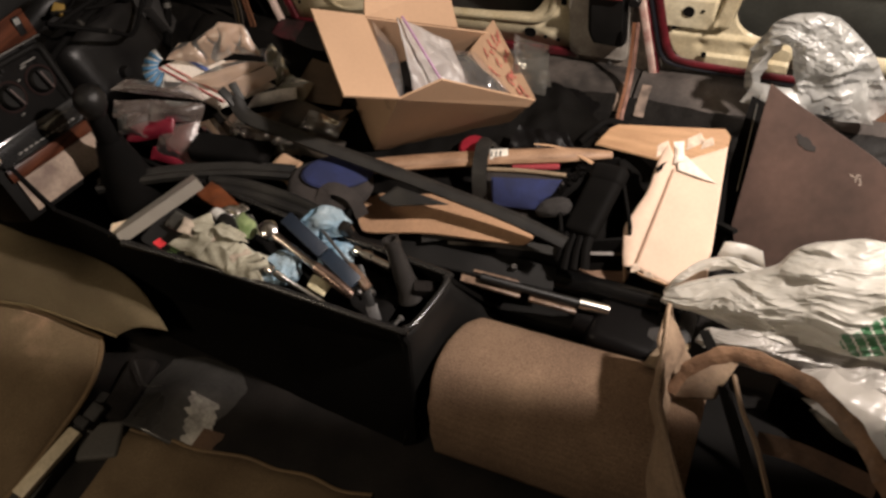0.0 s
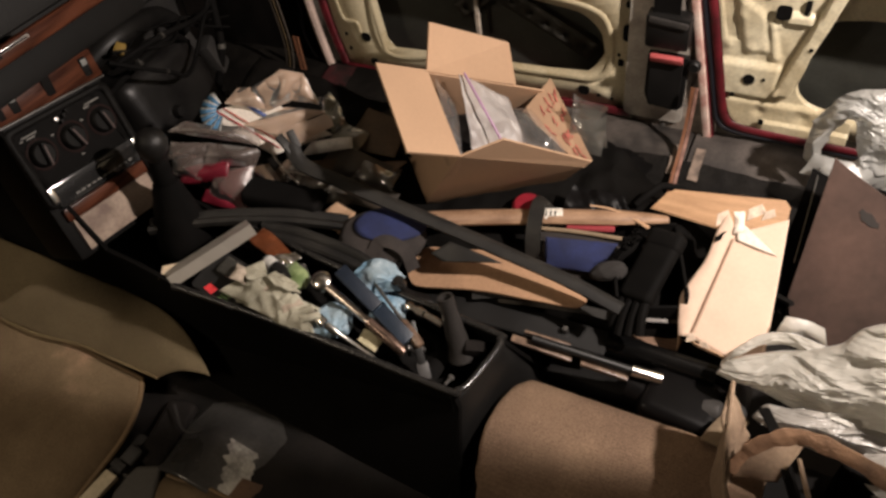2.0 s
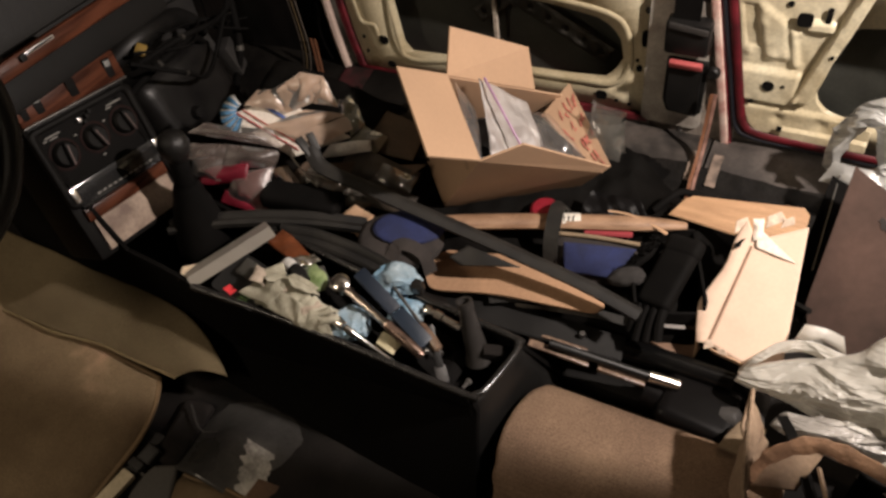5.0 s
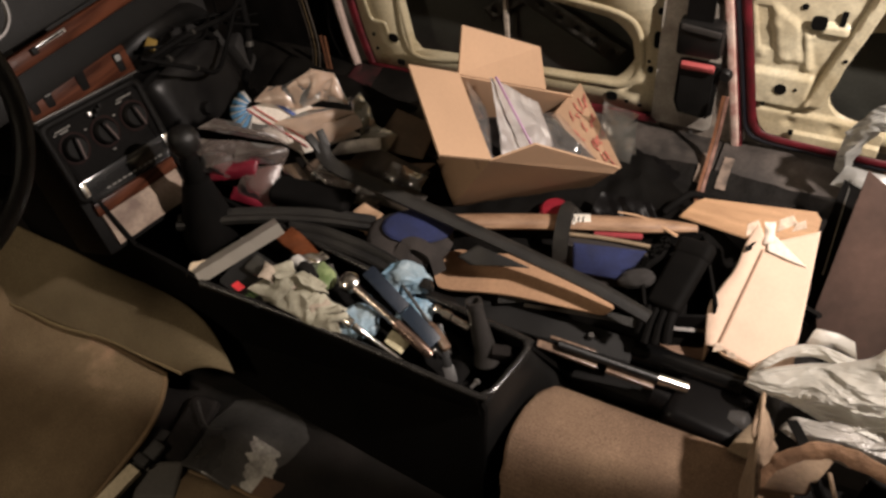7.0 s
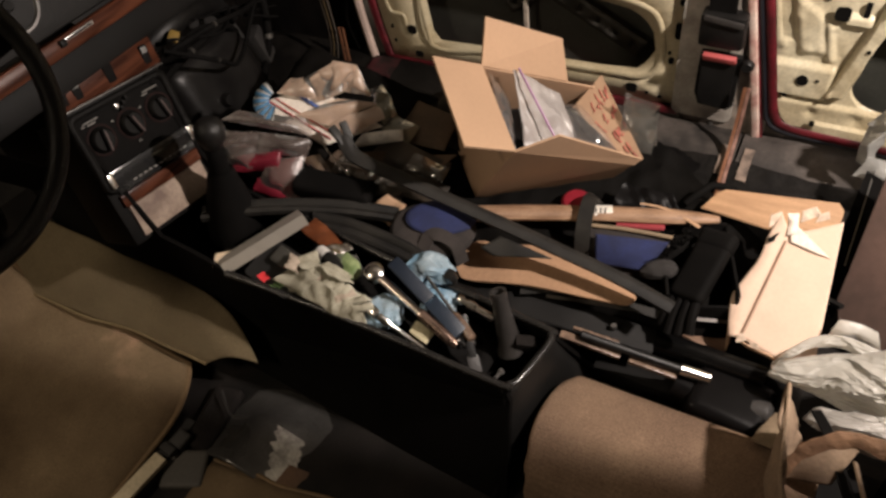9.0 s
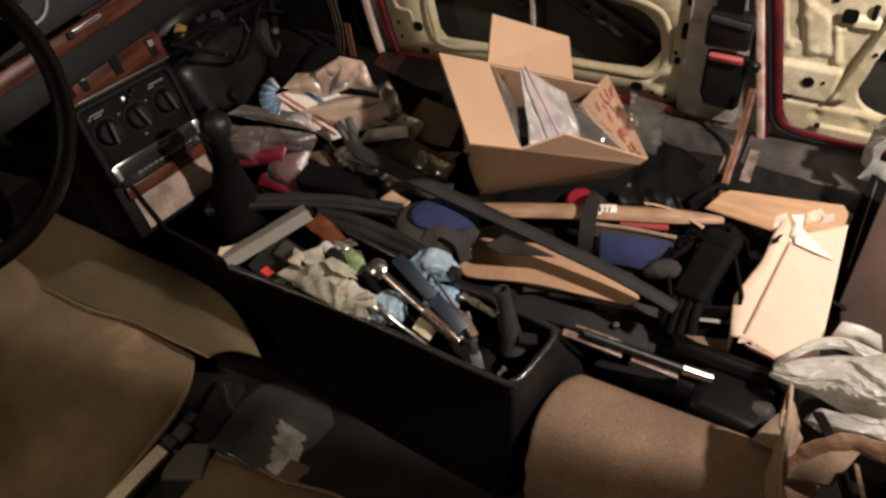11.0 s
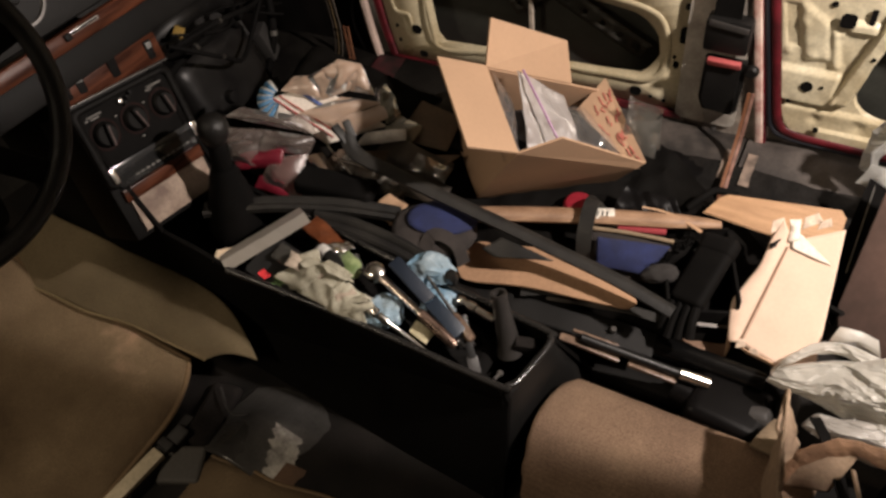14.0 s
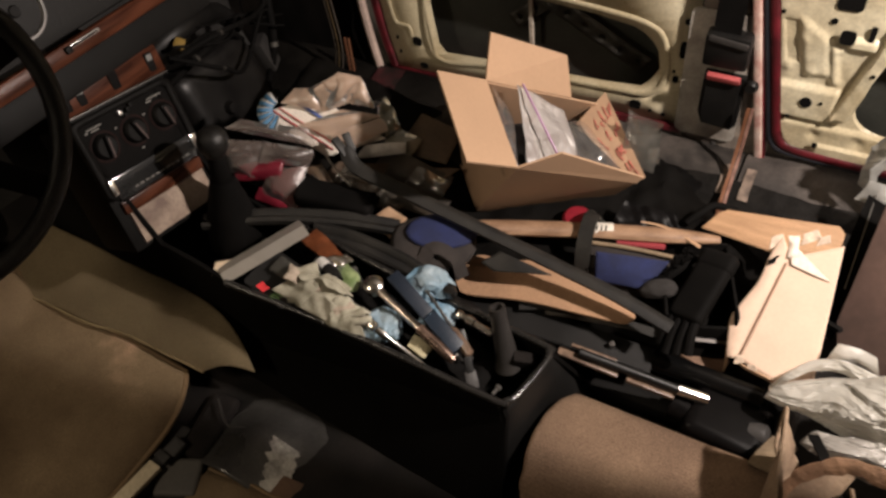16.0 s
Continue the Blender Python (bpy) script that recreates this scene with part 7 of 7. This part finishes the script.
for c, r, s, t in (((-0.272, 0.078, 0.272), (0.046, 0.032, 0.026), 5, 0.2), ((-0.305, -0.022, 0.256), (0.034, 0.034, 0.022), 9, 0.8), ((-0.235, 0.040, 0.244), (0.034, 0.024, 0.018), 15, 0.3)):
    g = thing("glove", Vector(c) - V(0, 0, 0.02), "crumpled pale blue disposable glove among the tools", "glove", "disposable gloves")
    part("rubber", wrap(c, r, 0.28, 1.1, s, 5, t), M_BLUEGLOVE, g)


def along(p, q, prof, k=18, bm=None):
    """Turns (radius, share of the length) pairs about the line from p to q."""
    p, q = Vector(p), Vector(q)
    L = (q - p).length
    z = (q - p).normalized()
    m = z.to_track_quat("Z", "Y").to_matrix().to_4x4()
    return lathe([(r, t * L) for r, t in prof], Matrix.Translation(p) @ m, k, bm)


ra = thing("ratchet", (-0.25, -0.01, 0.26), "chrome socket ratchet with a round head", "ratchet")
part("head", lathe([(0, 0.013), (0.012, 0.012), (0.0175, 0.007), (0.018, -0.006), (0.012, -0.012), (0, -0.012)], frame_of((-0.340, 0.012, 0.304), (0.9, -0.25, -0.2), (0.15, -0.25, 1)), 24), M_CHROME, ra)
part("shank", along((-0.330, 0.009, 0.302), (-0.235, -0.016, 0.274), [(0.009, 0), (0.0075, 0.2), (0.0068, 0.9), (0.0085, 0.95), (0.0085, 1)]), mat("worn_chrome", (0.55, 0.47, 0.42), 0.22, metal=1.0, var=0.3), ra)
part("grip", along((-0.236, -0.0157, 0.2743), (-0.160, -0.036, 0.250), [(0.0088, 0), (0.0092, 0.05), (0.0085, 0.1), (0.0095, 0.5), (0.0088, 0.92), (0.006, 1.0), (0, 1.0)]), mat("brown_steel", (0.36, 0.25, 0.20), 0.3, metal=0.9, var=0.4, scale=40), ra, "brown worn grip")
bl = thing("blue_handled_file", (-0.24, 0.01, 0.27), "flat tool with a dark blue plastic handle", "tool")
part("handle", bar((-0.318, 0.040, 0.316), (-0.232, 0.010, 0.282), 0.026, 0.010, (0.1, -0.2, 1), 0.004), mat("dark_blue_plastic", (0.007, 0.014, 0.028), 0.5), bl)
part("grip", bar((-0.231, 0.0097, 0.2816), (-0.162, -0.014, 0.254), 0.028, 0.012, (0.1, -0.2, 1), 0.005), mat("slate_blue_plastic", (0.011, 0.021, 0.038), 0.45), bl, "slate blue grip")
ex = thing("socket_extension", (-0.28, -0.05, 0.24), "chrome socket on an extension bar", "socket")
part("socket", along((-0.340, -0.040, 0.285), (-0.305, -0.046, 0.271), [(0, 0.1), (0.006, 0.1), (0.0095, 0), (0.0098, 0.45), (0.0085, 0.5), (0.0098, 0.55), (0.0095, 1), (0, 1)]), M_CHROME, ex)
part("bar", along((-0.303, -0.0465, 0.270), (-0.205, -0.057, 0.232), [(0.0075, 0), (0.0075, 0.18), (0.005, 0.22), (0.0045, 0.9), (0.0045, 1), (0, 1)]), M_CHROME, ex)
sp = thing("spark_plug_socket", (-0.16, 0.05, 0.23), "bright chrome stepped socket", "socket")
part("socket", along((-0.200, 0.050, 0.258), (-0.130, 0.045, 0.243), [(0, 0), (0.008, 0), (0.009, 0.05), (0.009, 0.16), (0.0065, 0.18), (0.0065, 0.26), (0.0095, 0.28), (0.0095, 0.48), (0.007, 0.52), (0.007, 1), (0, 1)]), M_CHROME, sp)
sd = thing("screwdriver", (-0.20, 0.02, 0.24), "screwdriver with a brown wooden handle", "screwdriver")
part("blade", along((-0.262, 0.056, 0.282), (-0.185, 0.012, 0.262), [(0.003, 0), (0.0032, 1)], 10), M_STEEL, sd)
part("handle", along((-0.190, 0.015, 0.263), (-0.142, -0.012, 0.246), [(0.004, 0), (0.007, 0.15), (0.009, 0.6), (0.0085, 0.95), (0.005, 1), (0, 1)]), M_STICK, sd)
bs = thing("black_sleeve", (-0.11, 0.05, 0.17), "black tapered rubber sleeve standing in the tray", "sleeve")
part("sleeve", along((-0.098, 0.040, 0.172), (-0.129, 0.066, 0.293), [(0.0, 0.0), (0.026, 0.0), (0.024, 0.06), (0.021, 0.12), (0.0135, 0.85), (0.0145, 0.88), (0.0145, 1.0), (0.010, 1.0), (0.010, 0.6)], 24), mat("satin_black_rubber", (0.034, 0.031, 0.029), 0.38), bs)
tt = thing("trim_tool", (-0.15, 0.0, 0.21), "flat black plastic trim tool", "tool")
part("shaft", bar((-0.178, 0.022, 0.256), (-0.140, -0.022, 0.208), 0.014, 0.006, (0.3, -0.2, 1), 0.002), M_BLACK, tt)
part("blade", bar((-0.142, -0.020, 0.210), (-0.126, -0.038, 0.192), 0.020, 0.004, (0.3, -0.2, 1), 0.001), mat("worn_plastic_edge", (0.035, 0.032, 0.03), 0.5), tt)
ys = thing("paper_scrap", (-0.23, -0.03, 0.235), "pale yellow crumpled paper scrap", "paper")
part("paper", sheet([V(-0.250, -0.040, 0.246), V(-0.212, -0.046, 0.237), V(-0.208, -0.026, 0.241), V(-0.246, -0.020, 0.250)], 20, 16, 0.007, 34, 5), mat("pale_yellow_paper", (0.56, 0.50, 0.33), 0.85), ys, solid=0.0015)
gb2 = thing("lamp_bulb", (-0.24, 0.07, 0.25), "dark glossy bulb beside the gloves", "bulb")
part("bulb", lathe([(0, 0.018), (0.010, 0.015), (0.014, 0.005), (0.012, -0.008), (0.008, -0.018), (0, -0.018)], frame_of((-0.228, 0.078, 0.272), (1, 0, 0), (0.4, -0.3, 1)), 18), mat("dark_glass", (0.015, 0.014, 0.013), 0.08, bump=0.0), gb2)
blk = thing("relay_block", (-0.085, 0.045, 0.20), "black plastic relay block in the tray corner", "relay")
part("block", box((0.040, 0.022, 0.040), pose(-0.078, 0.048, 0.190, 12, 20, 30), 0.005), M_POLYDARK, blk)
for i in range(3):
    random.seed(70 + i)
    p = V(random.uniform(-0.20, -0.08), random.uniform(-0.04, 0.05), 0.185)
    b = thing("bolt", p, "small loose bolt at the bottom of the tray", "bolt", "loose bolts")
    part("bolt", along(p, p + V(random.uniform(-1, 1), random.uniform(-1, 1), 0.2).normalized() * 0.022, [(0, 0), (0.006, 0), (0.006, 0.25), (0.003, 0.26), (0.003, 1), (0, 1)], 6), M_STEEL, b)
